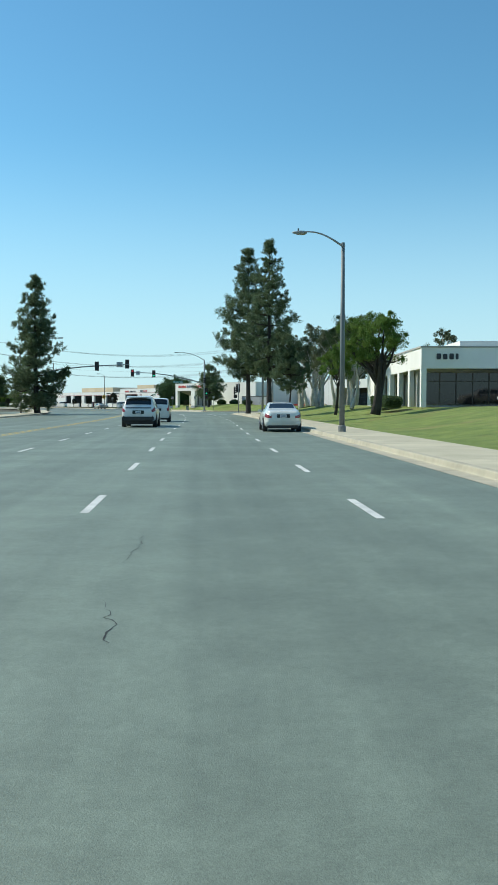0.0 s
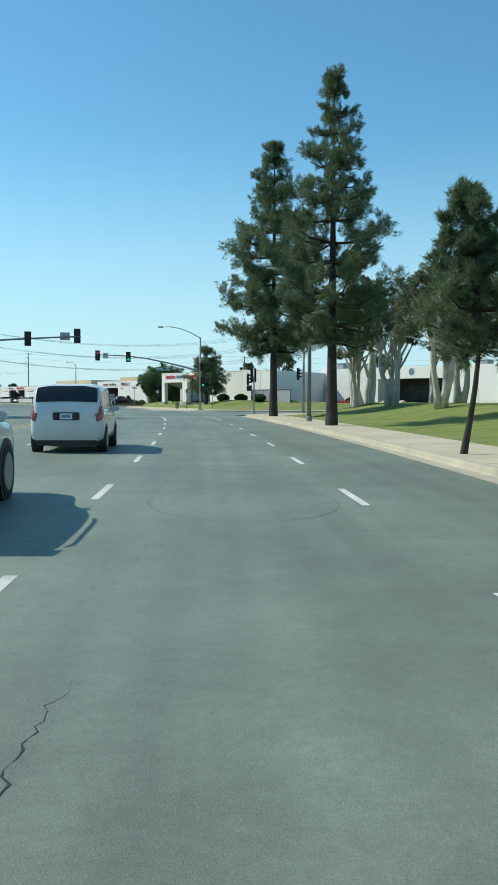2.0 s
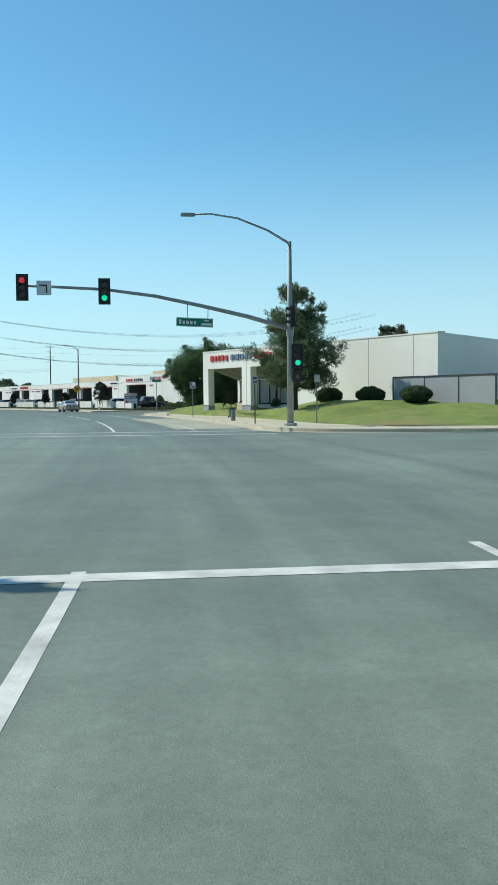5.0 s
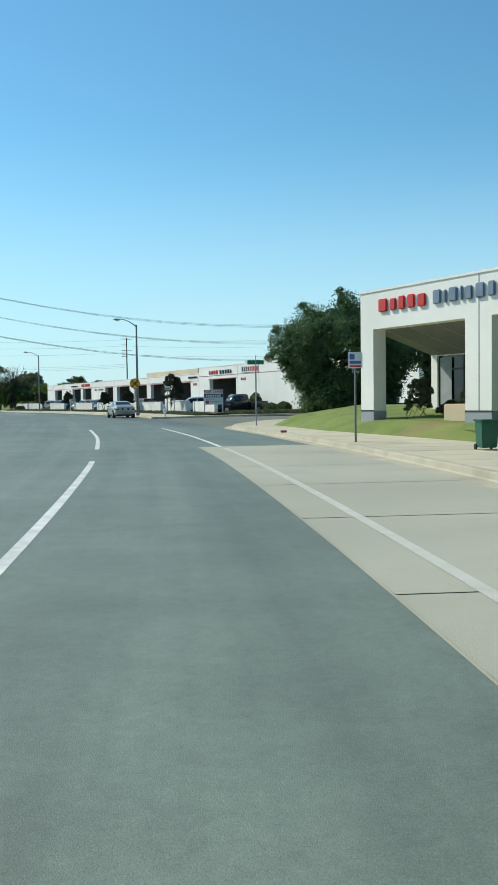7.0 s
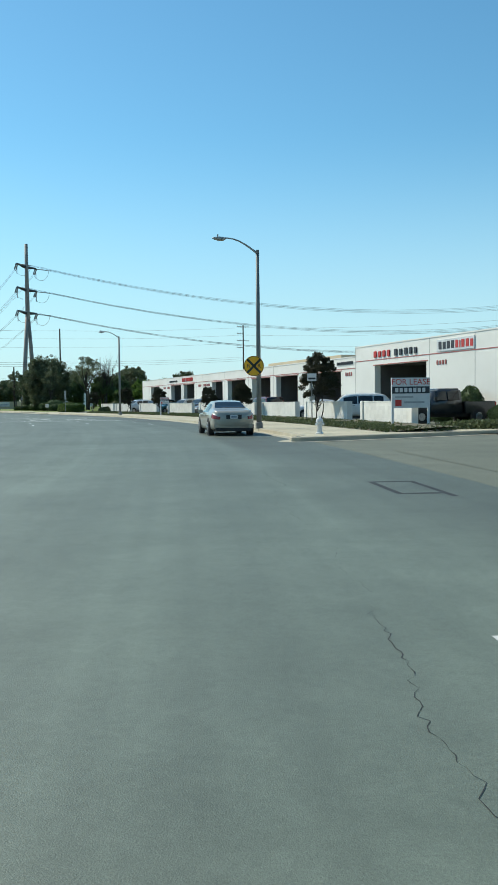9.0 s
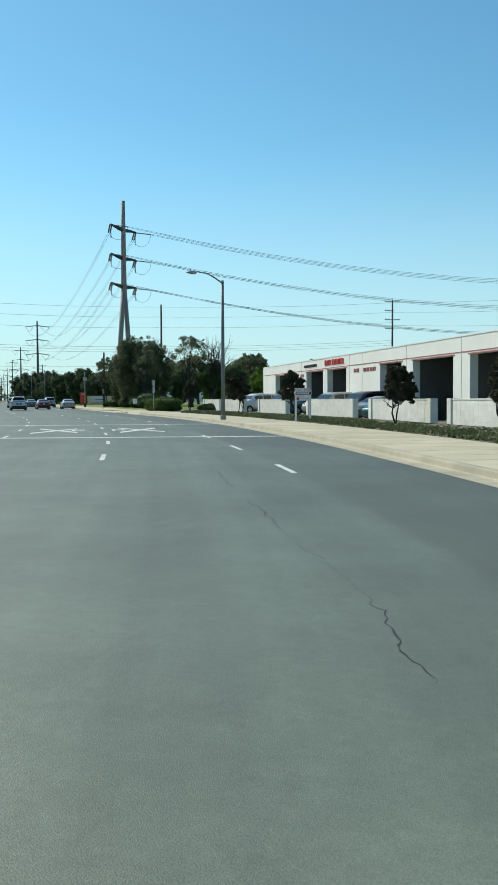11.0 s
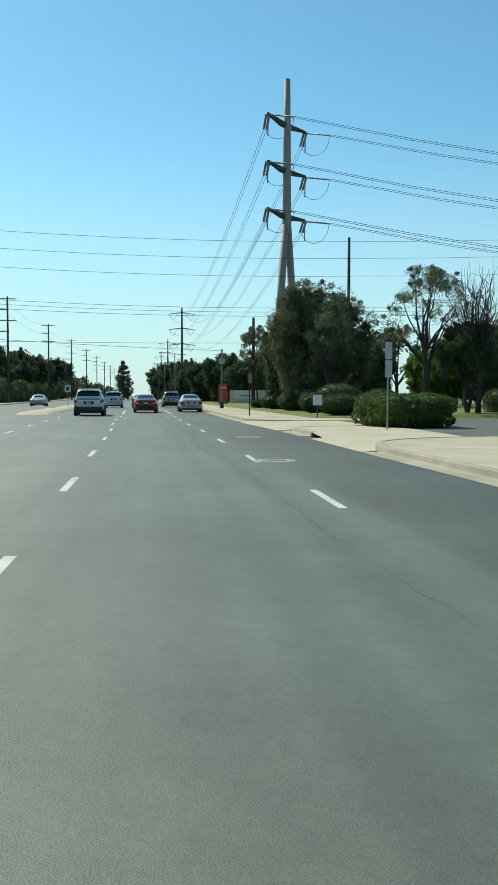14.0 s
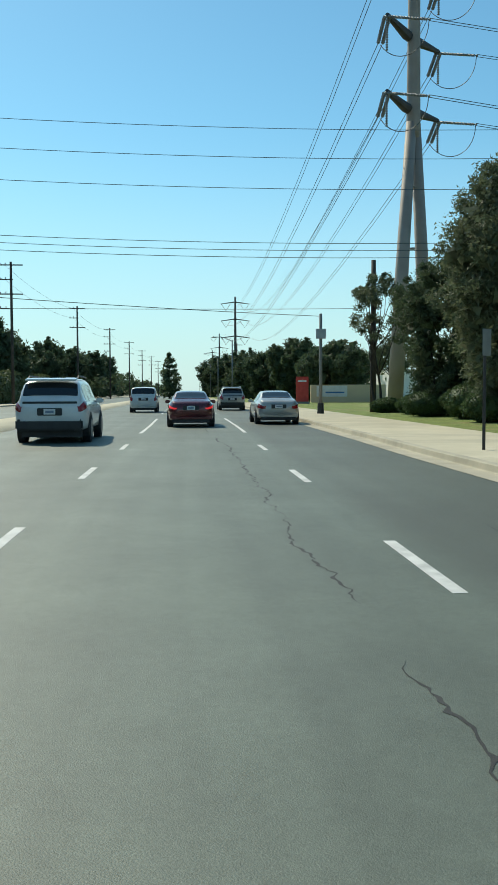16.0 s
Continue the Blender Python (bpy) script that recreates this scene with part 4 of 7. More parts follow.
# sign boards and raised letters, plain shapes
letter_blocks(shops, bl(21.6), 4.35, 0, [0.5, 0.5, 0.5, 0.5], 0.44, 0.14, BAR_RED)
letter_blocks(shops, bl(18.7), 4.35, 0, [0.55, 0.5, 0.55, 0.45, 0.45], 0.44, 0.14, BAR_DARK)
part("sign_board", box(B(), bl(13.3), -0.06, 4.3, bl(9.3), -0.0, 5.0), SIGN_WHITE, shops, "white sign board with dark and red shapes")
letter_blocks(shops, bl(13.1), 4.42, -0.06, [0.42, 0.42, 0.42, 0.42], 0.46, 0.04, BAR_DARK, depth=0.02)
letter_blocks(shops, bl(11.25), 4.42, -0.06, [0.38, 0.15, 0.4, 0.4, 0.38], 0.46, 0.05, BAR_RED, depth=0.02)
letter_blocks(shops, bl(32.5), 4.05, 0, [0.3] * 7, 0.25, 0.05, BAR_DARK)
letter_blocks(shops, bl(27.6), 4.05, 0, [0.3] * 8, 0.25, 0.05, BAR_DARK)
letter_blocks(shops, bl(72.8), 3.95, 0, [0.42, 0.34, 0.34, 0.3], 0.45, 0.06, BAR_RED)
letter_blocks(shops, bl(70.9), 3.95, 0, [0.38, 0.4, 0.15, 0.38, 0.34, 0.15, 0.38, 0.38], 0.45, 0.06, BAR_RED)
letter_blocks(shops, bl(79), 3.98, 0, [0.22] * 14, 0.24, 0.06, BAR_DARK)
letter_blocks(shops, bl(-0.9), 4.45, 0, [0.5, 0.5, 0.45, 0.5], 0.5, 0.08, BAR_GREEN)
for L in (4.2, 13.4, 26.2, 63.5, 65.6, 80.3, 82.4, 62.2):
    letter_blocks(shops, bl(L), 3.2 if L > 24.5 else 3.5, 0, [0.24, 0.24, 0.24, 0.24], 0.28, 0.07, STRIPE, "number_bar", 0.04)
part("roof_unit", box(B(), bl(6.4), 3, 4.85, bl(4.6), 5, 5.95), GALV, shops, "grey rooftop air unit")
part("upper_block", box(B(), bl(74), 12, 4.3, bl(52), 24, 6.3), STUCCO_BEIGE, shops, "beige upper storey block")
part("upper_block", box(B(), bl(40), 14, 4.3, bl(30), 22, 6.8), STUCCO_BEIGE, shops, "beige upper storey block")
part("roof_screen", box(B(), bl(52), 15, 4.3, bl(41), 20, 6.0), SOFFIT, shops)

# pale low buildings further off
for p, along, size, mat_, lab in (((-170, 470), (-0.66, 0.75), (40, 20, 6), STUCCO, "pale low building far down the road"), ((-98, 372), (-0.66, 0.75), (14, 10, 4), STUCCO, "pale low building behind the trees"),
                                  ((-112, 130), (0.1, 1), (46, 30, 6.5), STUCCO_BEIGE, "beige warehouse across the road")):
    b = thing("far_building", frame_of(p, along), lab, "building")
    part("wall", box(B(), 0, 0, 0, *size), mat_, b)
    part("coping", box(B(), -0.1, -0.1, size[2], size[0] + 0.1, size[1] + 0.1, size[2] + 0.15), SOFFIT, b)
    for k in range(int(size[0] // 5)):
        part("window", box(B(), 1.5 + 5 * k, -0.04, 1.2, 4.2 + 5 * k, 0.0, 3.0), GLASS, b)


# ---- poles, signals and signs ----
def street_lamp(x, y, arm, h=8.02, group="street lamps"):
    """A concrete street lamp; arm is the level way and reach of its bracket."""
    ob = thing("street_lamp", pose(x, y, 0.14), "grey concrete street lamp with a curved arm and cobra head", "street lamp", group)
    ax, ay = arm
    part("base", tube(B(), [(0, 0, 0), (0, 0, 0.25), (0, 0, 0.3)], [0.17, 0.17, 0.13], 12), POLE_CONC, ob)
    part("pole", tube(B(), [(0, 0, 0), (0, 0, h * 0.5), (0, 0, h)], [0.12, 0.1, 0.075], 12), POLE_GREY, ob, smooth=True)
    part("cap", tube(B(), [(0, 0, h - 0.1), (0, 0, h + 0.06)], [0.09, 0.07], 10), POLE_GREY, ob)
    pts = [(0, 0, h - 0.1)] + [(ax * k, ay * k, h - 0.1 + 0.6 * math.sin(min(1, k * 1.15) * math.pi * 0.52)) for k in (0.12, 0.25, 0.4, 0.55, 0.7, 0.85, 0.97)]
    part("arm", tube(B(), pts, [0.05, 0.046, 0.042, 0.038, 0.035, 0.032, 0.03, 0.03], 8), GALV, ob, smooth=True)
    ln = math.hypot(ax, ay)
    ux, uy = ax / ln, ay / ln
    c = Vector((ax * 0.95, ay * 0.95, h + 0.46))
    bm = B()
    bmesh.ops.create_uvsphere(bm, u_segments=14, v_segments=8, radius=0.5)
    for v in bm.verts:
        k = v.co.x
        v.co = Vector((v.co.x * 0.66, v.co.y * (0.3 + 0.16 * k), (v.co.z * 0.2 if v.co.z > 0 else v.co.z * 0.26) * (0.8 + 0.5 * k)))
    bmesh.ops.transform(bm, matrix=pose(c.x + ux * 0.25, c.y + uy * 0.25, c.z, 0, 0, math.degrees(math.atan2(uy, ux)) + 180), verts=bm.verts)
    head = part("lamp_head", bm, GALV, ob, "grey cobra lamp head", smooth=True)
    part("photocell", tube(B(), [(c.x + ux * 0.3, c.y + uy * 0.3, c.z + 0.08), (c.x + ux * 0.3, c.y + uy * 0.3, c.z + 0.17)], 0.035, 8), POLE_GREY, head)
    return ob


street_lamp(4.0, 37.8, (-1.7, -0.1))
street_lamp(1.4, 91.0, (-1.75, -0.15))
street_lamp(-35.8, 218.1, (-1.3, -1.1))
street_lamp(-63.3, 262.3, (-1.25, -1.1))
p = road(352, -20.5)
street_lamp(p.x, p.y, (1.6, 1.5), 8.0)
for s in (430, 480, 530):
    p = road(s, 6.2)
    street_lamp(p.x, p.y, (-1.7, -1.5))
street_lamp(-24.6, 62, (2.2, 0.2))


def signal_head(parent, m, lit=None, face=-1, name="signal_head"):
    """A black three-lens signal; face -1 looks towards -y of its frame."""
    m = m @ Matrix.Scale(0.86, 4)
    h = part(name, box(B(), -0.18, -0.1, -0.53, 0.18, 0.12, 0.53, bevel=0.03), BLACK, parent, "black traffic signal head")
    h.matrix_local = m
    part("backplate", box(B(), -0.3, 0.0, -0.66, 0.3, 0.02, 0.66, bevel=0.008), BLACK, h)
    for k, z in enumerate((0.34, 0.0, -0.34)):
        bm = B()
        bmesh.ops.create_circle(bm, cap_ends=True, radius=0.14, segments=18, matrix=pose(0, -0.108, z, 90))
        part("lens", bm, (LENS_GREEN if k == 2 else LENS_RED) if lit == k else LENS_OFF, h)
        bm = B()
        for i in range(9):
            a0, a1 = math.pi * i / 9, math.pi * (i + 1) / 9
            bm.faces.new([bm.verts.new((0.155 * math.cos(a), y, z + 0.155 * math.sin(a))) for a, y in ((a0, -0.1), (a1, -0.1), (a1, -0.33), (a0, -0.33))])
        part("visor", bm, BLACK, h)
    return h


def sign_plate(parent, w, h, m, material, name="plate", bars=(), label=""):
    """A thin sign plate facing -y of its frame; bars: (x0, z0, x1, z1, material)."""
    pl = part(name, box(B(), -w / 2, 0, -h / 2, w / 2, 0.012, h / 2, bevel=0.004), material, parent, label)
    pl.matrix_local = m
    for x0, z0, x1, z1, mt in bars:
        part("bar", box(B(), x0, -0.004, z0, x1, -0.0005, z1), mt, pl)
    return pl


# signal pole on the far corner, with its long mast arm
C0 = Vector((-7.3, 143.7, 0.14))
mast = thing("traffic_signal_pole", pose(*C0), "galvanised signal pole with a curved mast arm and lamp", "traffic signal", "signal poles")
part("pole", tube(B(), [(0, 0, 0), (0, 0, 4.5), (0, 0, 8.35)], [0.15, 0.125, 0.09], 14), GALV, mast, smooth=True)
part("base", tube(B(), [(0, 0, 0), (0, 0, 0.12), (0, 0, 0.14)], [0.3, 0.3, 0.2], 14), GALV, mast)
arm_pts = [(-7.3, 143.7, 4.55), (-9.2, 143.25, 5.1), (-11.2, 142.75, 5.55), (-13.2, 142.2, 5.95), (-15.3, 141.6, 6.2), (-17.2, 141.1, 6.27), (-18.9, 140.6, 6.31)]
part("mast_arm", tube(B(), [Vector(q) - C0 for q in arm_pts], [0.11, 0.1, 0.088, 0.078, 0.07, 0.063, 0.058], 10), GALV, mast, smooth=True)
part("lamp_arm", tube(B(), [Vector(q) - C0 for q in ((-7.3, 143.7, 8.4), (-8.3, 143.5, 8.98), (-9.6, 143.2, 9.47), (-10.8, 142.95, 9.64), (-11.5, 142.8, 9.6))], [0.06, 0.05, 0.045, 0.04, 0.04], 8), GALV, mast, smooth=True)
part("lamp_head", box(B(), -0.36, -0.14, -0.07, 0.3, 0.14, 0.07, pose(*(Vector((-11.75, 142.75, 9.58)) - C0), 0, 0, 12), bevel=0.04), GALV, mast)
part("collar", tube(B(), [(0, 0, 4.1), (0, 0, 4.5)], 0.17, 12), GALV, mast)
signal_head(mast, pose(*(Vector((-15.3, 141.45, 6.1)) - C0), 0, 0, 10), 2)
signal_head(mast, pose(*(Vector((-18.6, 140.45, 6.2)) - C0), 0, 0, 10), 0)
signal_head(mast, pose(0.34, -0.3, 3.16, 0, 0, 8), 2)
signal_head(mast, pose(0.12, -0.28, 4.95, 0, 0, -86))
part("pedestrian_signal", box(B(), 0.1, -0.42, 2.0, 0.55, -0.12, 2.5, bevel=0.03), BLACK, mast, "black pedestrian signal")
part("pedestrian_lens", box(B(), 0.28, -0.43, 2.17, 0.38, -0.422, 2.33), TAIL_RED, mast)
sign_plate(mast, 0.62, 0.62, pose(*(Vector((-17.75, 140.75, 6.2)) - C0), 0, 0, 10), SIGN_WHITE, "turn_sign", [(-0.2, 0.08, 0.14, 0.14, BLACK), (0.08, -0.2, 0.14, 0.08, BLACK)], "white turn control sign")
sign_plate(mast, 1.62, 0.39, pose(*(Vector((-11.5, 142.45, 4.8)) - C0), 0, 2.2, 10), SIGN_GREEN, "street_name_sign", [(-0.79, 0.165, 0.79, 0.18, SIGN_WHITE), (-0.79, -0.18, 0.79, -0.165, SIGN_WHITE), (-0.79, -0.165, -0.775, 0.165, SIGN_WHITE), (0.775, -0.165, 0.79, 0.165, SIGN_WHITE)] + [(-0.7 + 0.165 * k, -0.09, -0.59 + 0.165 * k, 0.11 if k == 0 else 0.06, SIGN_WHITE) for k in range(5)] + [(0.42, 0.06, 0.62, 0.13, SIGN_WHITE), (0.3, -0.12, 0.76, -0.02, SIGN_WHITE)], "green street name sign")
for dx in (-0.45, 0.45):
    part("hanger", tube(B(), [Vector((-11.38 + dx, 142.5 + dx * 0.2, 5.0)) - C0, Vector((-11.38 + dx, 142.68 + dx * 0.2, 5.5 - dx * 0.22)) - C0], 0.018, 6), GALV, mast)

# signal pole across the road
A0 = Vector((-28.5, 109.8, 0.14))
mast_l = thing("traffic_signal_pole", pose(*A0), "galvanised signal pole reaching over the far lanes", "traffic signal", "signal poles")
part("pole", tube(B(), [(0, 0, 0), (0, 0, 8.4)], [0.15, 0.09], 12), GALV, mast_l, smooth=True)
part("mast_arm", tube(B(), [Vector(q) - A0 for q in ((-28.5, 109.8, 4.7), (-26, 110.2, 5.2), (-23.5, 110.6, 5.65), (-21, 111, 5.95), (-18, 111.5, 6.15), (-15.2, 112, 6.3))], [0.12, 0.11, 0.095, 0.08, 0.07, 0.06], 10), GALV, mast_l, smooth=True)
part("lamp_arm", tube(B(), [Vector(q) - A0 for q in ((-28.5, 109.8, 8.4), (-27, 109.9, 9.0), (-25.2, 110, 9.4), (-23.8, 110.1, 9.5))], 0.05, 8), GALV, mast_l, smooth=True)
part("lamp_head", box(B(), -0.36, -0.14, -0.07, 0.3, 0.14, 0.07, pose(*(Vector((-23.5, 110.1, 9.5)) - A0)), bevel=0.04), GALV, mast_l)
signal_head(mast_l, pose(*(Vector((-19.2, 111.1, 6.05)) - A0), 0, 0, 190))
signal_head(mast_l, pose(*(Vector((-15.5, 112.0, 6.35)) - A0), 0, 0, 190))
sign_plate(mast_l, 0.75, 0.62, pose(*(Vector((-16.45, 111.9, 6.3)) - A0), 0, 0, 190), SIGN_GREY, "turn_sign", (), "grey back of a sign")
sign_plate(mast_l, 1.75, 0.42, pose(*(Vector((-23.6, 110.4, 4.95)) - A0), 0, 0, 10), SIGN_GREEN, "street_name_sign", [(-0.6, -0.07, 0.5, 0.08, SIGN_WHITE)], "green street name sign")
signal_head(mast_l, pose(0.3, 0.2, 3.2, 0, 0, 190))

# near corner poles
pd_ = thing("traffic_signal_pole", pose(3.3, 123.7, 0.14), "slim galvanised corner signal pole with black heads", "traffic signal", "signal poles")
part("pole", tube(B(), [(0, 0, 0), (0, 0, 7.0)], [0.13, 0.09], 12), GALV, pd_, smooth=True)
part("mast_arm", tube(B(), [(0, 0, 6.6), (1.5, 0.6, 6.85), (4, 1.8, 7.1)], [0.08, 0.07, 0.06], 8), GALV, pd_, smooth=True)
signal_head(pd_, pose(-0.5, -0.1, 3.6, 0, 0, 60))
signal_head(pd_, pose(-2.5, -0.6, 6.0, 0, 0, 60))
part("bracket", tube(B(), [(0, 0, 6.3), (-2.5, -0.5, 6.7)], 0.05, 8), GALV, pd_)
sign_plate(pd_, 1.2, 0.35, pose(-1.4, -0.3, 5.6, 0, 0, 30), SIGN_GREEN, "street_name_sign", (), "green street name sign")
pp = thing("pedestrian_signal_post", pose(-1.4, 115.9, 0.14), "slim signal post with two black heads at the corner", "traffic signal")
part("post", tube(B(), [(0, 0, 0), (0, 0, 3.9)], [0.06, 0.055], 10), GALV, pp, smooth=True)
part("foot", tube(B(), [(0, 0, 0), (0, 0, 0.15)], [0.14, 0.1], 10), GALV, pp)
signal_head(pp, pose(-0.05, 0.28, 3.25, 0, 0, 170))
part("pedestrian_signal", box(B(), -0.62, -0.1, 1.95, -0.18, 0.15, 2.4, bevel=0.03), BLACK, pp)
signal_head(pp, pose(-0.5, 0.0, 2.9, 0, 0, 80))


def post_sign(x, y, h, w, hh, heading, material, label, bars=(), post_mat=GALV, r=0.03, back=False, z=0.14, plates=1):
    ob = thing("road_sign", pose(x, y, z, 0, 0, heading), label, "road sign")
    part("post", tube(B(), [(0, 0.02, 0), (0, 0.02, h)], r, 8), post_mat, ob)
    for k in range(plates):
        sign_plate(ob, w, hh, pose(0, -0.03, h - hh / 2 - k * (hh + 0.05), 0, 0, 0), material, "plate", bars if k == 0 else ())
    return ob


post_sign(-9.1, 147.4, 2.42, 0.28, 0.42, 8, SIGN_GREY, "grey sign on a dark green post at the kerb", [(-0.1, 0.02, 0.1, 0.14, BAR_DARK), (-0.1, -0.15, 0.1, -0.08, BAR_DARK)], BLACK)
post_sign(-6.0, 148.1, 2.45, 0.36, 0.36, 40, SIGN_GREY, "sign plate on a slim post in the grass", (), POLE_GREY)
post_sign(-14.5, 166.4, 2.5, 0.4, 0.44, 12, SIGN_WHITE, "white and blue bus stop sign on a post", [(-0.16, -0.1, 0.16, -0.02, SIGN_BLUE), (-0.16, 0.02, -0.02, 0.17, SIGN_BLUE), (-0.16, -0.19, 0.16, -0.14, BAR_RED)], POLE_GREY)
gs = thing("street_name_post", pose(-19.8, 183.1, 0.14, 0, 0, 20), "green street name signs on a slim post", "road sign")
part("post", tube(B(), [(0, 0, 0), (0, 0, 3.1)], 0.035, 8), GALV, gs)
sign_plate(gs, 0.8, 0.2, pose(0, -0.02, 3.0), SIGN_GREEN)
sign_plate(gs, 0.8, 0.2, pose(0, 0, 3.22, 0, 0, 80), SIGN_GREEN)
p = road(227.9, 9.6)
post_sign(p.x, p.y, 2.6, 0.5, 0.4, 26, SIGN_WHITE, "small white sign on a post before the plum tree", [(-0.2, -0.12, 0.2, -0.02, BAR_DARK)], POLE_GREY, z=0.25)
p = road(331.6, 6.3)
post_sign(p.x, p.y, 2.5, 0.36, 0.55, 85, POLE_GREY, "sign on a dark green post at the kerb", (), BLACK, 0.035)
# white plates given the grey sheet, their shade put into the colour
post_sign(-85.9, 292.5, 3.12, 0.3, 0.6, 60, SIGN_GREY, "two narrow white sign plates, toned grey for shade, on a post by the hedge", (), GALV, 0.03, plates=2)
k2 = thing("utility_post", pose(-121.6, 331.6, 0.14, 0, 0, 38), "pale post with a grey box near its top", "post")
part("post", tube(B(), [(0, 0, 0), (0, 0, 5.6)], [0.1, 0.085], 10), POLE_CONC, k2, smooth=True)
part("box", box(B(), -0.28, -0.24, 4.2, 0.28, -0.06, 4.75, bevel=0.02), SIGN_GREY, k2)
part("foot", tube(B(), [(0, 0, 0), (0, 0, 0.6), (0, 0, 0.62)], [0.2, 0.17, 0.1], 10), BLACK, k2)
p = road(372, -7.5)
post_sign(p.x, p.y, 2.3, 0.6, 0.75, 40, SIGN_WHITE, "white sign in the median with dark shapes", [(-0.15, -0.2, 0.15, 0.2, BAR_DARK)], GALV, z=0.1)
ml = thing("utility_post", pose(*road(352.5, -19.2, 0.14), 0, 0, 40), "pale concrete post across the road", "post")
part("post", tube(B(), [(0, 0, 0), (0, 0, 6.3)], [0.13, 0.11], 10), POLE_CONC, ml, smooth=True)

# round railway warning sign on its lamp post
rr = thing("railway_warning_sign", pose(-35.95, 217.85, 2.98, 0, 0, 24), "round yellow railway warning sign with a black cross", "road sign")
bm = B()
bmesh.ops.create_cone(bm, cap_ends=True, segments=40, radius1=0.46, radius2=0.46, depth=0.015, matrix=pose(0, 0, 0, 90))
part("disc", bm, SIGN_YELLOW, rr)
for a in (45, -45):
    part("cross_bar", box(B(), -0.42, -0.013, -0.05, 0.42, -0.0085 - 0.001 * (a > 0), 0.05, pose(0, 0, 0, 0, a, 0)), BLACK, rr)
bm = B()
for i in range(40):
    a0, a1 = 2 * math.pi * i / 40, 2 * math.pi * (i + 1) / 40
    bm.faces.new([bm.verts.new((r * math.cos(a), -0.0095, r * math.sin(a))) for r, a in ((0.42, a0), (0.445, a0), (0.445, a1), (0.42, a1))])
part("rim", bm, BLACK, rr)


def lettering(text, size, material, parent, m, depth=0.004):
    cu = bpy.data.curves.new("lettering", "FONT")
    cu.body, cu.size, cu.align_x, cu.align_y, cu.extrude = text, size, "CENTER", "CENTER", depth
    tmp = bpy.data.objects.new("lettering", cu)
    scene.collection.objects.link(tmp)
    dg = bpy.context.evaluated_depsgraph_get()
    me = bpy.data.meshes.new_from_object(tmp.evaluated_get(dg))
    bpy.data.objects.remove(tmp)
    me.materials.clear()
    me.materials.append(material)
    ob = new("lettering", me)
    ob.parent = parent
    ob.matrix_local = m
    return ob


for x in (-0.24, 0.24):
    lettering("R", 0.26, BLACK, rr, pose(x, -0.011, 0, 90))


def lease_board(p, heading, w, h, label):
    ob = thing("lease_sign", pose(p[0], p[1], 0.2, 0, 0, heading), label, "sign")
    top = h
    for x in (-w / 2 + 0.05, w / 2 - 0.05):
        part("post", box(B(), x - 0.05, 0.0, 0, x + 0.05, 0.1, top, bevel=0.006), SIGN_WHITE, ob)
    bd = part("board", box(B(), -w / 2, -0.03, top - 1.3 * w / 1.7, w / 2, 0.0, top, bevel=0.005), SIGN_WHITE, ob)
    u = w / 1.7
    lettering("FOR LEASE", 0.36 * u, BAR_RED, bd, pose(0, -0.033, top - 0.19 * u, 90), 0.002)
    part("band", box(B(), -w / 2 + 0.02, -0.036, top - 0.68 * u, w / 2 - 0.02, -0.031, top - 0.38 * u), BAR_DARK, bd)
    for k in range(7):
        part("bar", box(B(), -0.7 * u + 0.2 * u * k, -0.04, top - 0.62 * u, -0.56 * u + 0.2 * u * k, -0.037, top - 0.44 * u), SIGN_WHITE, bd)
    part("bar", box(B(), -0.7 * u, -0.036, top - 1.22 * u, -0.42 * u, -0.031, top - 0.95 * u), BAR_RED, bd)
    part("bar", box(B(), -0.3 * u, -0.036, top - 1.1 * u, 0.6 * u, -0.031, top - 1.02 * u), SIGN_GREY, bd)
    part("bar", box(B(), -0.7 * u, -0.036, top - 0.86 * u, 0.1 * u, -0.031, top - 0.8 * u), SIGN_GREY, bd)


lease_board((-29.05, 219.0), 24, 1.75, 2.15, "white FOR LEASE board on two posts above the ivy")
lease_board((-57.0, 258.9), 30, 0.85, 1.7, "white FOR LEASE board beside the block wall")

# hydrant
hy = thing("fire_hydrant", pose(-31.5, 211.1, 0.14), "cream painted fire hydrant on the kerb corner", "fire hydrant")
part("barrel", tube(B(), [(0, 0, 0), (0, 0, 0.06), (0, 0, 0.08), (0, 0, 0.42), (0, 0, 0.46), (0, 0, 0.56), (0, 0, 0.62)], [0.15, 0.15, 0.1, 0.1, 0.14, 0.12, 0.04], 14), SIGN_WHITE, hy, smooth=False)
for a in (0, 120, 240):
    part("outlet", tube(B(), [(0, 0, 0.38), (0.17 * math.cos(radians(a)), 0.17 * math.sin(radians(a)), 0.38)], 0.055, 10), SIGN_WHITE, hy)
part("nut", tube(B(), [(0, 0, 0.6), (0, 0, 0.68)], 0.025, 6), SIGN_WHITE, hy)

# bins by the bus stop
bn = thing("wheeled_bin", pose(-11.4, 162.4, 0.155, 0, 0, 15) @ Matrix.Scale(0.68, 4), "dark green wheeled bin on the pavement edge", "bin")
bm = box(B(), -0.3, -0.35, 0.08, 0.3, 0.35, 0.95, bevel=0.03)
for v in bm.verts:
    k = 0.82 + 0.18 * (v.co.z / 0.95)
    v.co.x, v.co.y = v.co.x * k, v.co.y * k
part("body", bm, BIN_GREEN, bn)
part("lid", box(B(), -0.33, -0.39, 0.95, 0.33, 0.4, 1.02, bevel=0.02), BIN_GREEN, bn)
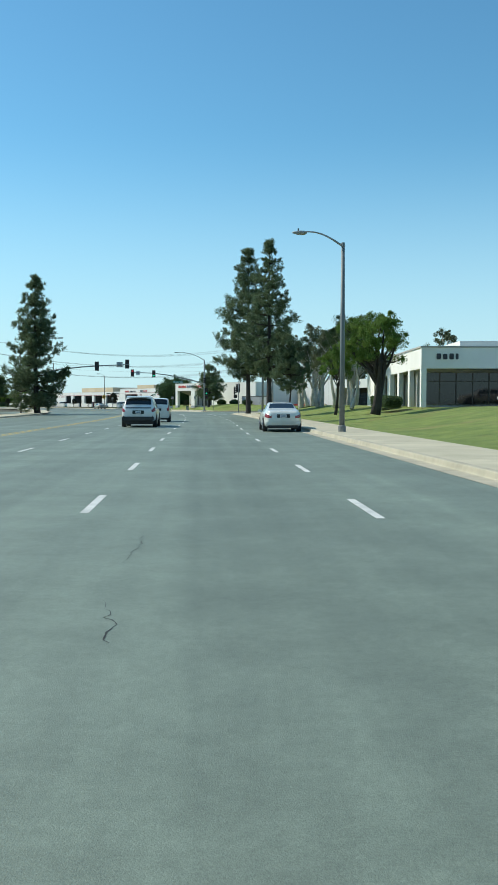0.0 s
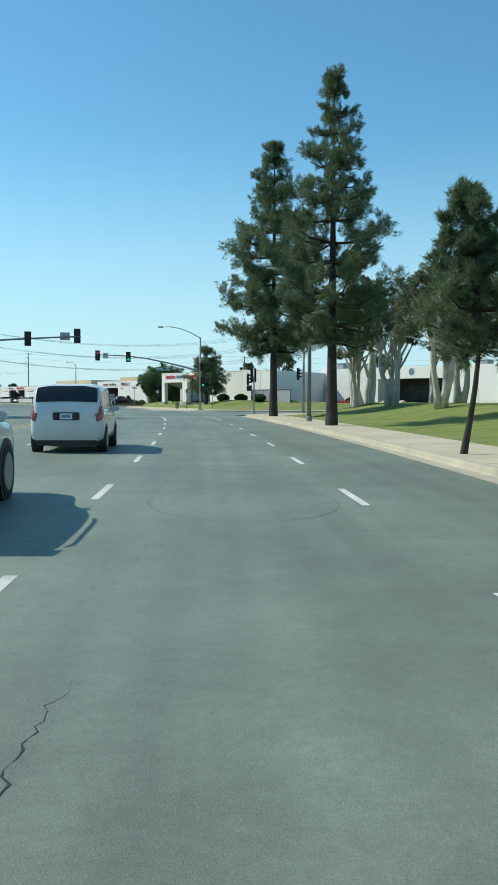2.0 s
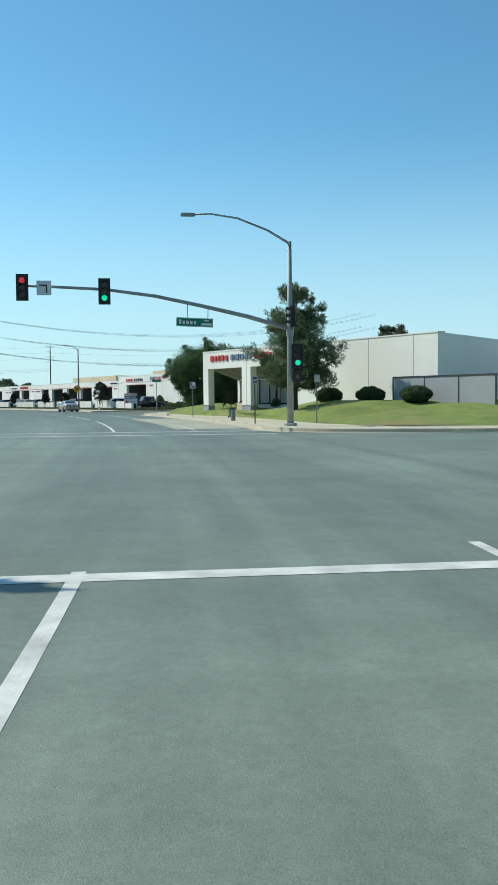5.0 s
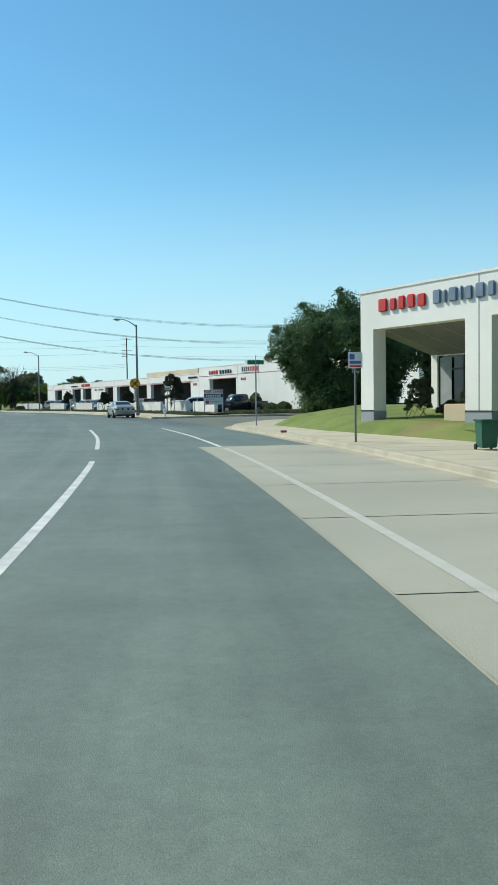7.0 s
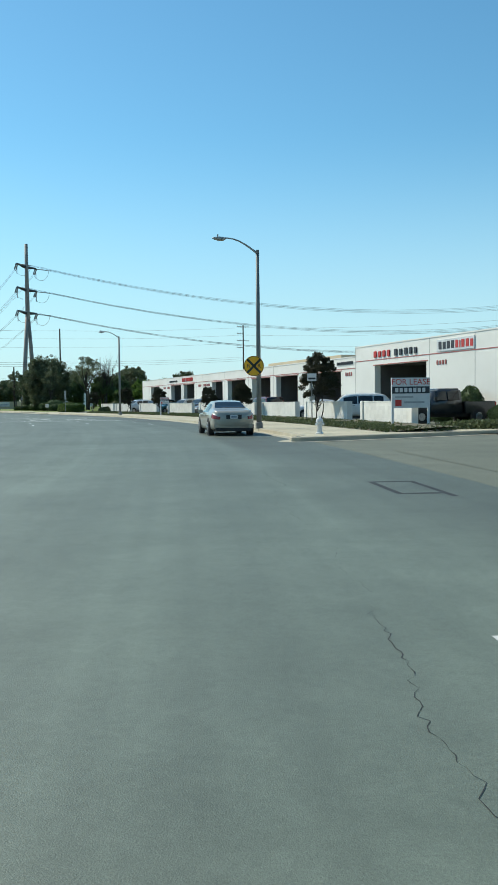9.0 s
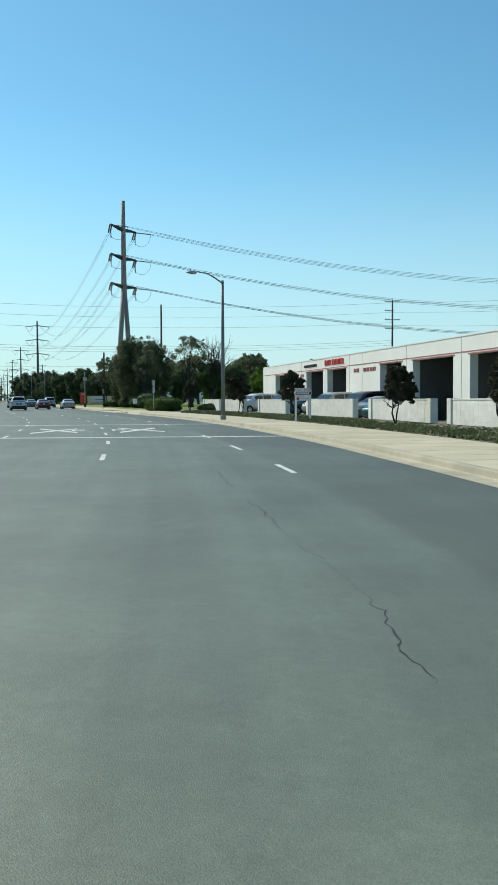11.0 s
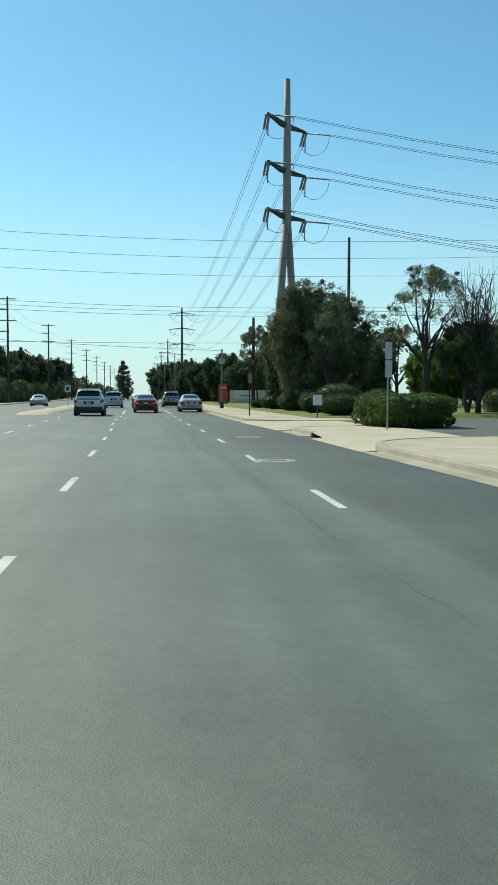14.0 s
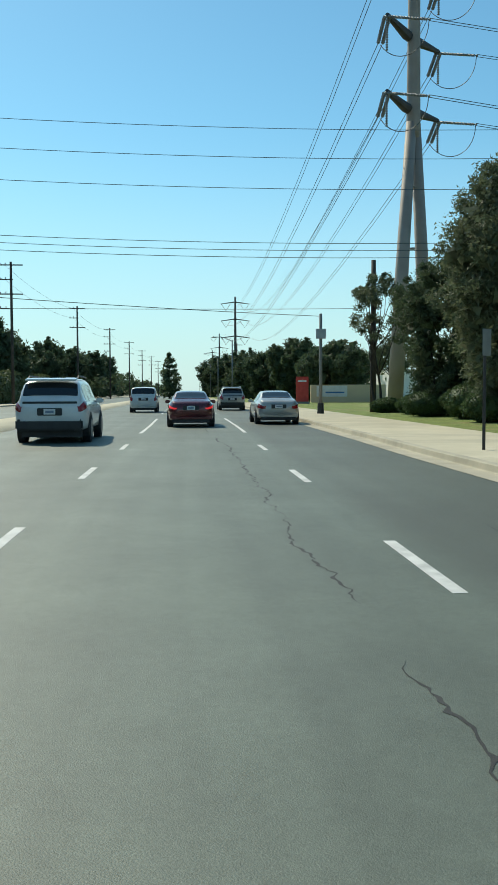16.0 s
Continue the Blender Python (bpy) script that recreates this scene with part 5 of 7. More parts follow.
for x in (-0.27, 0.27):
    part("wheel", tube(B(), [(x - 0.03, 0.3, 0.1), (x + 0.03, 0.3, 0.1)], 0.1, 12), RUBBER, bn)
bp_ = thing("litter_bin", pose(-10.72, 154.4, 0.15) @ Matrix.Scale(0.64, 4), "dark round litter bin on the pavement", "bin")
part("body", tube(B(), [(0, 0, 0), (0, 0, 0.06), (0, 0, 0.9), (0, 0, 0.98)], [0.2, 0.21, 0.21, 0.19], 16), POLE_GREY, bp_)
part("lid", tube(B(), [(0, 0, 0.98), (0, 0, 1.05)], [0.22, 0.1], 16), BLACK, bp_)

# board on the grass by the driveway
wb = thing("sandwich_board", pose(*road(327.0, 9.45, 0.15), 0, 0, 38), "small white board sign on a stake in the grass", "sign")
part("stake", box(B(), -0.03, 0.0, 0, 0.03, 0.04, 1.2), WOOD_POLE, wb)
part("board", box(B(), -0.25, -0.03, 0.68, 0.25, 0, 1.25, bevel=0.01), SIGN_WHITE, wb)
for x in (-0.12, 0.02, 0.14):
    part("bar", box(B(), x - 0.02, -0.036, 0.74, x + 0.02, -0.031, 1.2), SIGN_GREY, wb)

# entrance wall with its boards down the road
p = road(402, 15)
ew = thing("entrance_wall", pose(p.x, p.y, 0.3, 0, 0, 38), "tan entrance wall with a white banner", "wall")
part("wall", box(B(), -2.4, 0, 0, 5.2, 0.4, 1.8, bevel=0.03), STUCCO_BEIGE, ew)
part("banner", box(B(), -1.8, -0.03, 0.6, 1.3, -0.003, 1.7), SIGN_WHITE, ew)
part("banner_stripe", box(B(), -0.9, -0.04, 0.95, 1.0, -0.032, 1.1), SIGN_BLUE, ew)
p = road(398, 11.2)
rs = thing("red_sign", pose(p.x, p.y, 0.25, 0, 0, 38), "red monument sign in the grass", "sign")
part("panel", box(B(), -0.6, 0, 0.2, 0.6, 0.15, 2.6, bevel=0.02), BAR_RED, rs)
part("bar", box(B(), -0.4, -0.01, 2.1, 0.4, -0.002, 2.25), SIGN_WHITE, rs)
part("foot", box(B(), -0.7, -0.1, 0, 0.7, 0.25, 0.2), POLE_CONC, rs)


# ---- power lines ----
def sag(a, b, drop, n=14):
    a, b = Vector(a), Vector(b)
    return [a.lerp(b, k / n) - Vector((0, 0, 4 * drop * (k / n) * (1 - k / n))) for k in range(n + 1)]


def curve_at(pts, u):
    """A place on the round curve that four places span."""
    a, b, c, d = pts
    return a * (1 - u) ** 3 + 3 * b * u * (1 - u) ** 2 + 3 * c * u * u * (1 - u) + d * u ** 3


PY = Vector((-123.1, 345.6, 0.2))
tower = thing("transmission_tower", pose(*PY), "tall tan steel transmission tower on two legs", "power tower")
ARMD = Vector((-0.015, 1.0, 0)).normalized()
LEGD = Vector((0.25, 0.97, 0)).normalized()
for side in (-1, 1):
    part("leg", tube(B(), [LEGD * side * 1.7, LEGD * side * 1.1 + Vector((0, 0, 9)), LEGD * side * 0.2 + Vector((0, 0, 19.6))], [0.54, 0.46, 0.36], 14), PYLON, tower, smooth=True)
part("mast", tube(B(), [(0, 0, 18.6), (0, 0, 19.4), (0, 0, 28), (0, 0, 35)], [0.4, 0.48, 0.41, 0.33], 14), PYLON, tower, smooth=True)
for z in (11.0, 15.2):
    part("step_band", tube(B(), [(0, 0, z), (0, 0, z + 0.12)], 0.2, 8), PYLON, tower)
ENDS = []


def string_of_discs(bm, p, q, r=0.13, n=14):
    """A chain of insulator discs between two places."""
    pts, radii = [], []
    for k in range(n):
        for f, w in ((0.0, 0.35), (0.3, 1.0), (0.6, 0.9), (0.8, 0.35)):
            pts.append(Vector(p).lerp(Vector(q), (k + f) / n))
            radii.append(r * w)
    return tube(bm, pts, radii, 7)


for z in (30.3, 25.45, 20.6):
    tips = {sd: ARMD * sd * 3.9 + Vector((0, 0, z + 0.1)) for sd in (-1, 1)}
    arm = part("cross_arm", tube(B(), [tips[-1], Vector((-0.2, 0, z - 0.1)) - ARMD * 0.8, Vector((-0.2, 0, z - 0.1)) + ARMD * 0.8, tips[1]], [0.15, 0.34, 0.34, 0.15], 8), ARM_DARK, tower, "dark tapered steel cross arm")
    for side in (-1, 1):
        tip = tips[side] - Vector((0, 0, 0.1))
        east = (Vector((20, 440, z)) - PY - tip).normalized()
        away = (Vector((-322.8, 577.9, z + 6)) - PY - tip).normalized()
        for off in (-0.16, 0.16):
            o = Vector((off * 0.7, off * 0.7, 0))
            part("insulator", string_of_discs(B(), tip + o, tip + o + east * 2.7 - Vector((0, 0, 0.25)), 0.1), INSULATOR, arm)
            part("insulator", string_of_discs(B(), tip + o, tip + o + away * 2.2 - Vector((0, 0, 0.9)), 0.14), INSULATOR, arm, "pale paired insulator string")
        part("insulator", string_of_discs(B(), tip, tip - Vector((0, 0, 2.2)), 0.1), INSULATOR, arm)
        e1, e2 = tip + east * 2.7 - Vector((0, 0, 0.25)), tip + away * 2.2 - Vector((0, 0, 0.9))
        low = tip - Vector((0, 0, 3.3)) + east * 0.6
        loop = [e1, e1 - Vector((0, 0, 2.2)), low, e2 - Vector((0, 0, 0.1))]
        part("jumper", tube(B(), [curve_at(loop, k / 14) for k in range(15)], 0.028, 5), WIRE, arm)
        ENDS.append((side, PY + e1, PY + e2, z))


def cable(a, b, drop, r=0.026, label="thin sagging overhead power cable"):
    ob = part("power_cable", tube(B(), sag(a, b, drop), r, 4, False), WIRE)
    return tagged(ob, label, "cable", "power cables")


for side, e1, e2, z in ENDS:
    for off in (-0.2, 0.2):
        cable(e1 + Vector((0, 0, off * 0.4)), Vector((20 + side * 2.8, 440 + side * 2.8, z + 3 + off)), 9.2)
        cable(e2 + Vector((off, 0, 0)), Vector((-322.8 + side * 4.5 + off * 2, 577.9 + side * 1.5, z + 5)), 7.5)


def far_tower(x, y, h=41.0):
    ob = thing("lattice_tower", pose(x, y, 0, 0, 0, 41), "slim dark power tower with three cross arms far down the road", "power tower", "far power towers")
    part("mast", tube(B(), [(0, 0, 0), (0, 0, h)], [0.75, 0.35], 6), ARM_DARK, ob)
    for z in (h - 3, h - 10, h - 17):
        part("cross_arm", tube(B(), [(-6, 0, z), (0, 0, z + 0.8), (6, 0, z)], [0.14, 0.28, 0.14], 6), ARM_DARK, ob)
        for sx in (-1, 1):
            part("insulator", tube(B(), [(sx * 5.8, 0, z), (sx * 3.9, 0, z - 2.8), (sx * 2.0, 0, z)], 0.1, 5), ARM_DARK, ob)
    return ob


for k in range(7):
    far_tower(-322.8 - 150 * k, 577.9 + 172 * k)


def timber_pole(x, y, h, arms=1, heading=40, lab="dark timber utility pole with cross arms", cut=1.3, group="utility poles"):
    ob = thing("utility_pole", pose(x, y, 0.0, 0, 0, heading), lab, "utility pole", group)
    part("pole", tube(B(), [(0, 0, 0), (0, 0, h)], [0.19, 0.13], 10), WOOD_POLE, ob, smooth=True)
    for k in range(arms):
        z = h - 0.35 - k * cut
        part("cross_arm", box(B(), -1.3, -0.06, z - 0.06, 1.3 if k % 2 == 0 else 0.2, 0.06, z + 0.06, bevel=0.01), WOOD_POLE, ob)
        for x_ in (-1.2, -0.6):
            part("insulator", tube(B(), [(x_, 0, z + 0.05), (x_, 0, z + 0.25)], 0.05, 6), INSULATOR, ob)
    return ob


timber_pole(-112.6, 340.1, 16.6, 0, lab="tall dark timber pole among the trees")
timber_pole(-119.6, 334.0, 8.8, 0, lab="dark timber pole beside the tower")
timber_pole(-80.3, 361.7, 17.9, 4, 30, cut=1.5)
timber_pole(-2, 330, 15.5, 2, 30)
timber_pole(-20, 420, 16, 2, 30)
LP = [(-175.4 - 32.6 * k, 351.8 + 38.4 * k) for k in range(-1, 13)]
for k, (x, y) in enumerate(LP):
    timber_pole(x, y, 15.9, 4 if k % 2 else 3, 41, "dark timber utility pole across the road", 1.6)
for (x0, y0), (x1, y1) in zip(LP, LP[1:9]):
    for z in (15.6, 14.0):
        cable((x0 - 1, y0, z), (x1 - 1, y1, z), 0.8, 0.016)
for k in range(6):
    x, y = -225 - 66 * k, 455 + 74 * k
    timber_pole(x, y, 13, 2, 41)
LEFT = Vector((LP[0][0], LP[0][1], 0))
for z in (16.2, 14.6, 12.9, 9.9, 9.5, 9.1):
    cable((-112.6, 340.1, z), (LEFT.x, LEFT.y, z + 0.6), 0.45, 0.016, "thin overhead cable crossing the road")
    cable((-112.6, 340.1, z), (-80.3, 361.7, z + 1.2), 0.3, 0.014)
cable((-124.4, 341.2, 6.9), (LEFT.x - 20, LEFT.y - 10, 7.2), 0.3, 0.016, "thin overhead cable crossing the road")
cable((-121.6, 331.6, 5.6), (*road(352.5, -19.2).xy, 6.3), 0.15, 0.016, "thin overhead cable crossing the road")
for z in (17.4, 15.8, 13.6):
    cable((-80.3, 361.7, z), (-2, 330, z - 1.8), 1.2, 0.016)
    cable((-2, 330, z - 1.8), (150, 290, z - 1.8), 2.0, 0.016)


# ---- trees and planting ----
def cards(centres, radii, count, size, aspect, rng, squash=0.75, shell=0.55):
    """Small leaves scattered in round clumps: corner places and faces."""
    c = np.repeat(np.asarray(centres, float), count, 0)
    r = np.repeat(np.asarray(radii, float), count)
    n = len(c)
    d = rng.normal(size=(n, 3))
    d /= np.linalg.norm(d, axis=1)[:, None]
    rad = r * (shell + (1 - shell) * rng.random(n)) * (0.85 + 0.3 * rng.random(n))
    p = c + d * rad[:, None] * np.array([1, 1, squash])
    a = d + 0.7 * rng.normal(size=(n, 3))
    a /= np.linalg.norm(a, axis=1)[:, None]
    b = np.cross(a, rng.normal(size=(n, 3)))
    b /= np.linalg.norm(b, axis=1)[:, None]
    ln = size * (0.6 + 0.8 * rng.random(n))[:, None]
    a, b = a * ln / 2, b * ln * aspect / 2
    v = np.stack([p - a - b, p - a + b, p + a], 1).reshape(-1, 3)
    return v, np.arange(n * 3).reshape(n, 3)


def limb_mesh(parent, limbs, material, name="limb"):
    bm = B()
    for pts, radii in limbs:
        tube(bm, pts, radii, 7)
    return tagged(part(name, bm, material, parent, smooth=True), kind="stuff")


def wander(rng, p, q, n, amp):
    p, q = Vector(p), Vector(q)
    return [p.lerp(q, k / n) + (Vector(rng.normal(size=3) * amp) if 0 < k < n else Vector()) for k in range(n + 1)]


def needles(tufts, count, length, width, rng):
    """Pine tufts: (foot, axis, size) each a plume of narrow blades sweeping up and out along its axis."""
    c = np.repeat(np.array([t[0] for t in tufts], float), count, 0)
    ax = np.repeat(np.array([t[1] for t in tufts], float), count, 0)
    sz = np.repeat(np.array([t[2] for t in tufts], float), count)[:, None]
    n = len(c)
    ax /= np.linalg.norm(ax, axis=1)[:, None]
    rad = rng.normal(size=(n, 3))
    rad -= ax * np.sum(rad * ax, axis=1)[:, None]
    rad /= np.linalg.norm(rad, axis=1)[:, None]
    u = rng.random((n, 1))
    foot = c + ax * sz * (u * 1.1 - 0.35) + rad * sz * 0.3 * np.sqrt(rng.random((n, 1))) * (1.15 - 0.6 * u)
    way = ax * (0.35 + 0.5 * u) + rad * rng.uniform(0.3, 1.1, (n, 1)) + np.array([0, 0, 0.12])
    way /= np.linalg.norm(way, axis=1)[:, None]
    side = np.cross(way, rng.normal(size=(n, 3)))
    side /= np.linalg.norm(side, axis=1)[:, None]
    ln = length * rng.uniform(0.7, 1.25, (n, 1))
    v = np.stack([foot - side * width, foot + side * width, foot + way * ln], 1).reshape(-1, 3)
    return v, np.arange(n * 3).reshape(n, 3)


def pine(x, y, h, spread, seed, z=0.14, clear=0.26, lean=0.0, label="tall dark green pine with an uneven layered crown", material=PINE, trunk_r=None, broad=0.0, count=110, blade=0.2, gap=0.62, size=0.42, tufted=9):
    """A pine: whorls of limbs that turn up at their ends, every limb set with plumes of needles."""
    rng = np.random.default_rng(seed)
    ob = thing("pine_tree", pose(x, y, z, 0, 0, 0), label, "tree", "pines")
    r0 = trunk_r or 0.022 * h
    sweep = Vector((rng.normal() * 0.12, rng.normal() * 0.12, 0))
    trunk = [Vector((lean * k / 8, 0, h * 0.97 * k / 8)) + sweep * math.sin(math.pi * k / 8) for k in range(9)]
    part("trunk", tube(B(), [trunk[0] - Vector((0, 0, 0.2))] + trunk, [r0 * 1.4, r0 * 1.15] + [r0 * (1 - 0.92 * k / 8) for k in range(1, 9)], 12), BARK, ob, smooth=True)
    tufts, limbs = [], []
    levels = max(4, int(h * (1 - clear) / gap))
    turn_ = rng.random() * 6.28
    for k in range(levels):
        u = (k + rng.uniform(-0.25, 0.25)) / (levels - 1)
        u = min(1.0, max(0.0, u))
        zz = h * (clear + (0.97 - clear) * u)
        full = min(1.0, 0.7 + u * 1.7) if u < 0.18 else max(0.0, 1 - (u - 0.18) / 0.82) ** (0.8 - 0.42 * broad)
        turn_ += rng.uniform(0.6, 1.6)
        arms = 5 if u < 0.75 else 4
        for j in range(arms):
            a_ = turn_ + 6.283 * j / arms + rng.normal() * 0.35
            reach = spread * full * rng.uniform(0.62, 1.05) * (1 + 0.22 * noise.noise(Vector((a_, zz * 0.35, seed)))) + 0.18
            if rng.random() < 0.1 and u < 0.8:
                reach *= 0.7
            out = Vector((math.cos(a_), math.sin(a_), 0))
            base = Vector((lean * zz / h, 0, zz - 0.1 * reach)) + sweep * math.sin(math.pi * min(1, zz / h))
            droop = rng.uniform(-0.16, 0.06) * (1.2 - u)
            knee = base + out * reach * 0.6 + Vector((0, 0, reach * droop))
            tip = base + out * reach + Vector((0, 0, reach * (droop + rng.uniform(0.1, 0.3))))
            if reach > 0.7:
                limbs.append(([base, knee, tip], [0.03 + 0.016 * reach, 0.03 + 0.006 * reach, 0.012]))
            m = max(1, int(reach / 0.62))
            for i in range(m + 1):
                f = 1 - 0.8 * i / (m + 0.4)
                q = base.lerp(knee, f / 0.6) if f < 0.6 else knee.lerp(tip, (f - 0.6) / 0.4)
                q = q + Vector((-out.y, out.x, 0)) * rng.normal() * 0.24 * reach * (1.1 - f) + Vector((0, 0, rng.uniform(-0.1, 0.25)))
                ball = size * rng.uniform(0.75, 1.25) * (0.7 + 0.3 * full)
                for _ in range(tufted):
                    way = Vector(rng.normal(size=3)) + out * 0.35 + Vector((0, 0, 0.3))
                    way.normalize()
                    tufts.append((q + way * ball * rng.uniform(0.1, 0.62), way + Vector((0, 0, 0.45)), 0.62 * ball))
    for k in range(6):
        tufts.append((Vector((lean, 0, h - 0.3 - 0.28 * k)), Vector((rng.normal() * 0.3, rng.normal() * 0.3, 1)), size * (0.55 + 0.09 * k)))
    v, f = needles(tufts, count, blade, blade * 0.06, rng)
    v2, f2 = needles([(q, ax, sz * 0.8) for q, ax, sz in tufts], max(8, count // 5), blade * 0.8, blade * 0.17, rng)
    v, f = np.vstack([v, v2]), np.vstack([f, f2 + len(v)])
    limb_mesh(ob, limbs, BARK)
    raw("crown", v, f, material, ob)
    return ob


def broadleaf(x, y, h, rx, crown_low, seed, z=0.14, material=LEAF_DARK, bark=BARK, stems=1, label="", clumps=70, per=110, leaf=0.26, trunk_r=0.18, open_=0.0, ry=None, lean=(0, 0), kind_name="broadleaf_tree", group="", dome=False):
    """A tree with a forking trunk, limbs to every clump's neighbourhood and a crown of separate leaf clumps."""
    rng = np.random.default_rng(seed)
    ry = ry or rx
    ob = thing(kind_name, pose(x, y, z), label, "tree", group)
    bm = B()
    heads = []
    mid = crown_low + (h - crown_low) * 0.35
    for k in range(stems):
        a = rng.random() * 6.28
        foot = Vector((math.cos(a), math.sin(a), 0)) * (0.28 * trunk_r * 4 if stems > 1 else 0) + Vector((0, 0, -0.2))
        top = Vector((lean[0] + math.cos(a) * rx * 0.3 * (stems > 1), lean[1] + math.sin(a) * ry * 0.3 * (stems > 1), mid))
        bow, kink = Vector(rng.normal(size=3) * (0.06 + 0.16 * (stems > 1))), Vector(rng.normal(size=3) * 0.07)
        pts = [foot.lerp(top, j / 6) + bow * math.sin(math.pi * j / 6) + kink * math.sin(2 * math.pi * j / 6) for j in range(7)]
        rr = trunk_r * (0.75 if stems > 1 else 1)
        tube(bm, pts, [rr * 1.35, rr * 1.05, rr * 0.92, rr * 0.82, rr * 0.72, rr * 0.6, rr * 0.42], 9)
        heads.append(pts)
    part("trunk", bm, bark, ob, smooth=True)
    centres, radii, limbs = [], [], []
    cz, hz = (h + crown_low) / 2, (h - crown_low) / 2
    for k in range(clumps):
        d = rng.normal(size=3)
        d /= np.linalg.norm(d)
        if d[2] < -0.6 and not dome:
            d[2] *= -1
        f = rng.uniform(0.5, 0.96) ** 0.7 * (0.9 + 0.28 * noise.noise(Vector(d * 1.6) + Vector((0, seed, 0))))
        if open_ and noise.noise(Vector(d * 2.2) + Vector((seed, 0, 0))) < open_ - 0.35:
            continue
        rad = rng.uniform(0.13, 0.24) * (rx + ry + hz) / 3 * (0.8 if open_ else 1)
        f *= 1 - 0.75 * rad * 3 / (rx + ry + hz)
        q = Vector((lean[0] + d[0] * rx * f, lean[1] + d[1] * ry * f, cz + d[2] * hz * f))
        if dome and d[2] < 0:               # foliage to the ground, sides nearly upright
            side = (0.96 + 0.38 * d[2]) * f / max(0.2, math.hypot(d[0], d[1]))
            q = Vector((lean[0] + d[0] * rx * side, lean[1] + d[1] * ry * side, cz + d[2] * (hz - 0.6 * rad)))
        centres.append(q)
        radii.append(rad)
        if k % 4 == 0 and not dome:
            st = heads[k % len(heads)]
            s_ = st[rng.integers(3, 6)]
            limbs.append((wander(rng, s_, q, 3, 0.12), [trunk_r * 0.4, trunk_r * 0.28, trunk_r * 0.18, trunk_r * 0.06]))
    if limbs:
        limb_mesh(ob, limbs, bark)
    for k in range(len(centres) // 2):      # loose sprays at the outline
        q = Vector(centres[k]) - Vector((lean[0], lean[1], cz))
        centres.append(Vector(centres[k]) + q.normalized() * radii[k] * rng.uniform(0.3, 0.6) + Vector(rng.normal(size=3) * radii[k] * 0.25))
        radii.append(radii[k] * rng.uniform(0.3, 0.55))
    v, f = cards(centres, radii, int(per * 1.7), leaf * 0.72, 0.5, rng, 0.85, 0.4)
    if dome:                                # the shaded thick of the crown behind the outer leaves
        v2, f2 = cards(np.array([tuple(q) for q in centres]) * np.array([0.82, 0.82, 0.93]), np.array(radii) * 0.9, 14, leaf * 2.4, 0.8, rng, 0.9, 0.1)
        v, f = np.vstack([v, v2]), np.vstack([f, f2 + len(v)])
    raw("crown", v, f, material, ob)
    return ob


def shrub(m, size, seed, material=LEAF_DARK, label="rounded dark green shrub", per=2200, leaf=0.1, boxy=False, name="shrub", category="shrub"):
    """A shrub: twiggy core and a skin of small leaves over an uneven body."""
    rng = np.random.default_rng(seed)
    ob = thing(name, m, label, category)
    sx, sy, sz = size
    d = rng.normal(size=(per, 3))
    d /= np.linalg.norm(d, axis=1)[:, None]
    if boxy:
        d = d / (np.sum(np.abs(d) ** 5, axis=1) ** 0.2)[:, None] * 0.97
    k = np.array([1 + 0.14 * noise.noise(Vector(q * 2.3) + Vector((seed, 3, 1))) for q in d])
    body = d * k[:, None] * np.array([sx / 2, sy / 2, sz / 2]) + np.array([0, 0, sz / 2])
    body[:, 2] = np.maximum(body[:, 2], 0.02)
    v, f = cards(body, np.full(per, leaf * 0.6), 3, leaf, 0.6, rng, 1.0, 0.2)
    raw("foliage", v, f, material, ob)
    bm = B()
    bmesh.ops.create_icosphere(bm, subdivisions=3, radius=1.0)
    for w in bm.verts:
        q = w.co.normalized()
        if boxy:
            q = q / sum(abs(c) ** 5 for c in q) ** 0.2 * 0.97
        q = q * (1 + 0.14 * noise.noise(Vector(w.co.normalized() * 2.3) + Vector((seed, 3, 1)))) * 0.93
        w.co = Vector((q.x * sx / 2, q.y * sy / 2, max(-0.05, q.z * sz / 2 + sz / 2)))
    part("core", bm, material, ob, smooth=True)
    return ob


pine(1.9, 83.4, 16.6, 3.0, 11, clear=0.25, trunk_r=0.27, count=58, blade=0.17, gap=0.74, size=0.66)
pine(-0.1, 105.9, 19.8, 4.5, 12, clear=0.25, trunk_r=0.29, count=54, blade=0.21, gap=0.9, size=0.9)
pine(2.7, 61.6, 5.75, 1.05, 13, clear=0.42, label="young pine with a bushy crown on a thin stem", trunk_r=0.08, broad=0.8, count=60, blade=0.15, gap=0.4, size=0.42)
pine(-7.2, 157.5, 7.3, 2.6, 14, 0.8, clear=0.2, label="broad dark pine before the printing works", trunk_r=0.22, broad=1.0, count=52, blade=0.19, gap=0.54, size=0.72)
pine(-25.9, 107.5, 16.6, 3.7, 15, clear=0.08, label="tall dark pine across the road", broad=0.25, count=22, blade=0.36, size=0.8, gap=0.9, tufted=7)
pine(-31.5, 100.5, 11.5, 2.8, 16, clear=0.1, label="dark pine across the road", count=22, blade=0.34, size=0.75, gap=0.85, tufted=7)
# beyond the wires, a pointed conifer in the middle distance
pine(*road(512, -3.5).xy, 9.8, 2.5, 17, clear=0.08, label="pointed conifer far down the road", count=14, blade=0.45, size=0.7, gap=0.8, tufted=6)

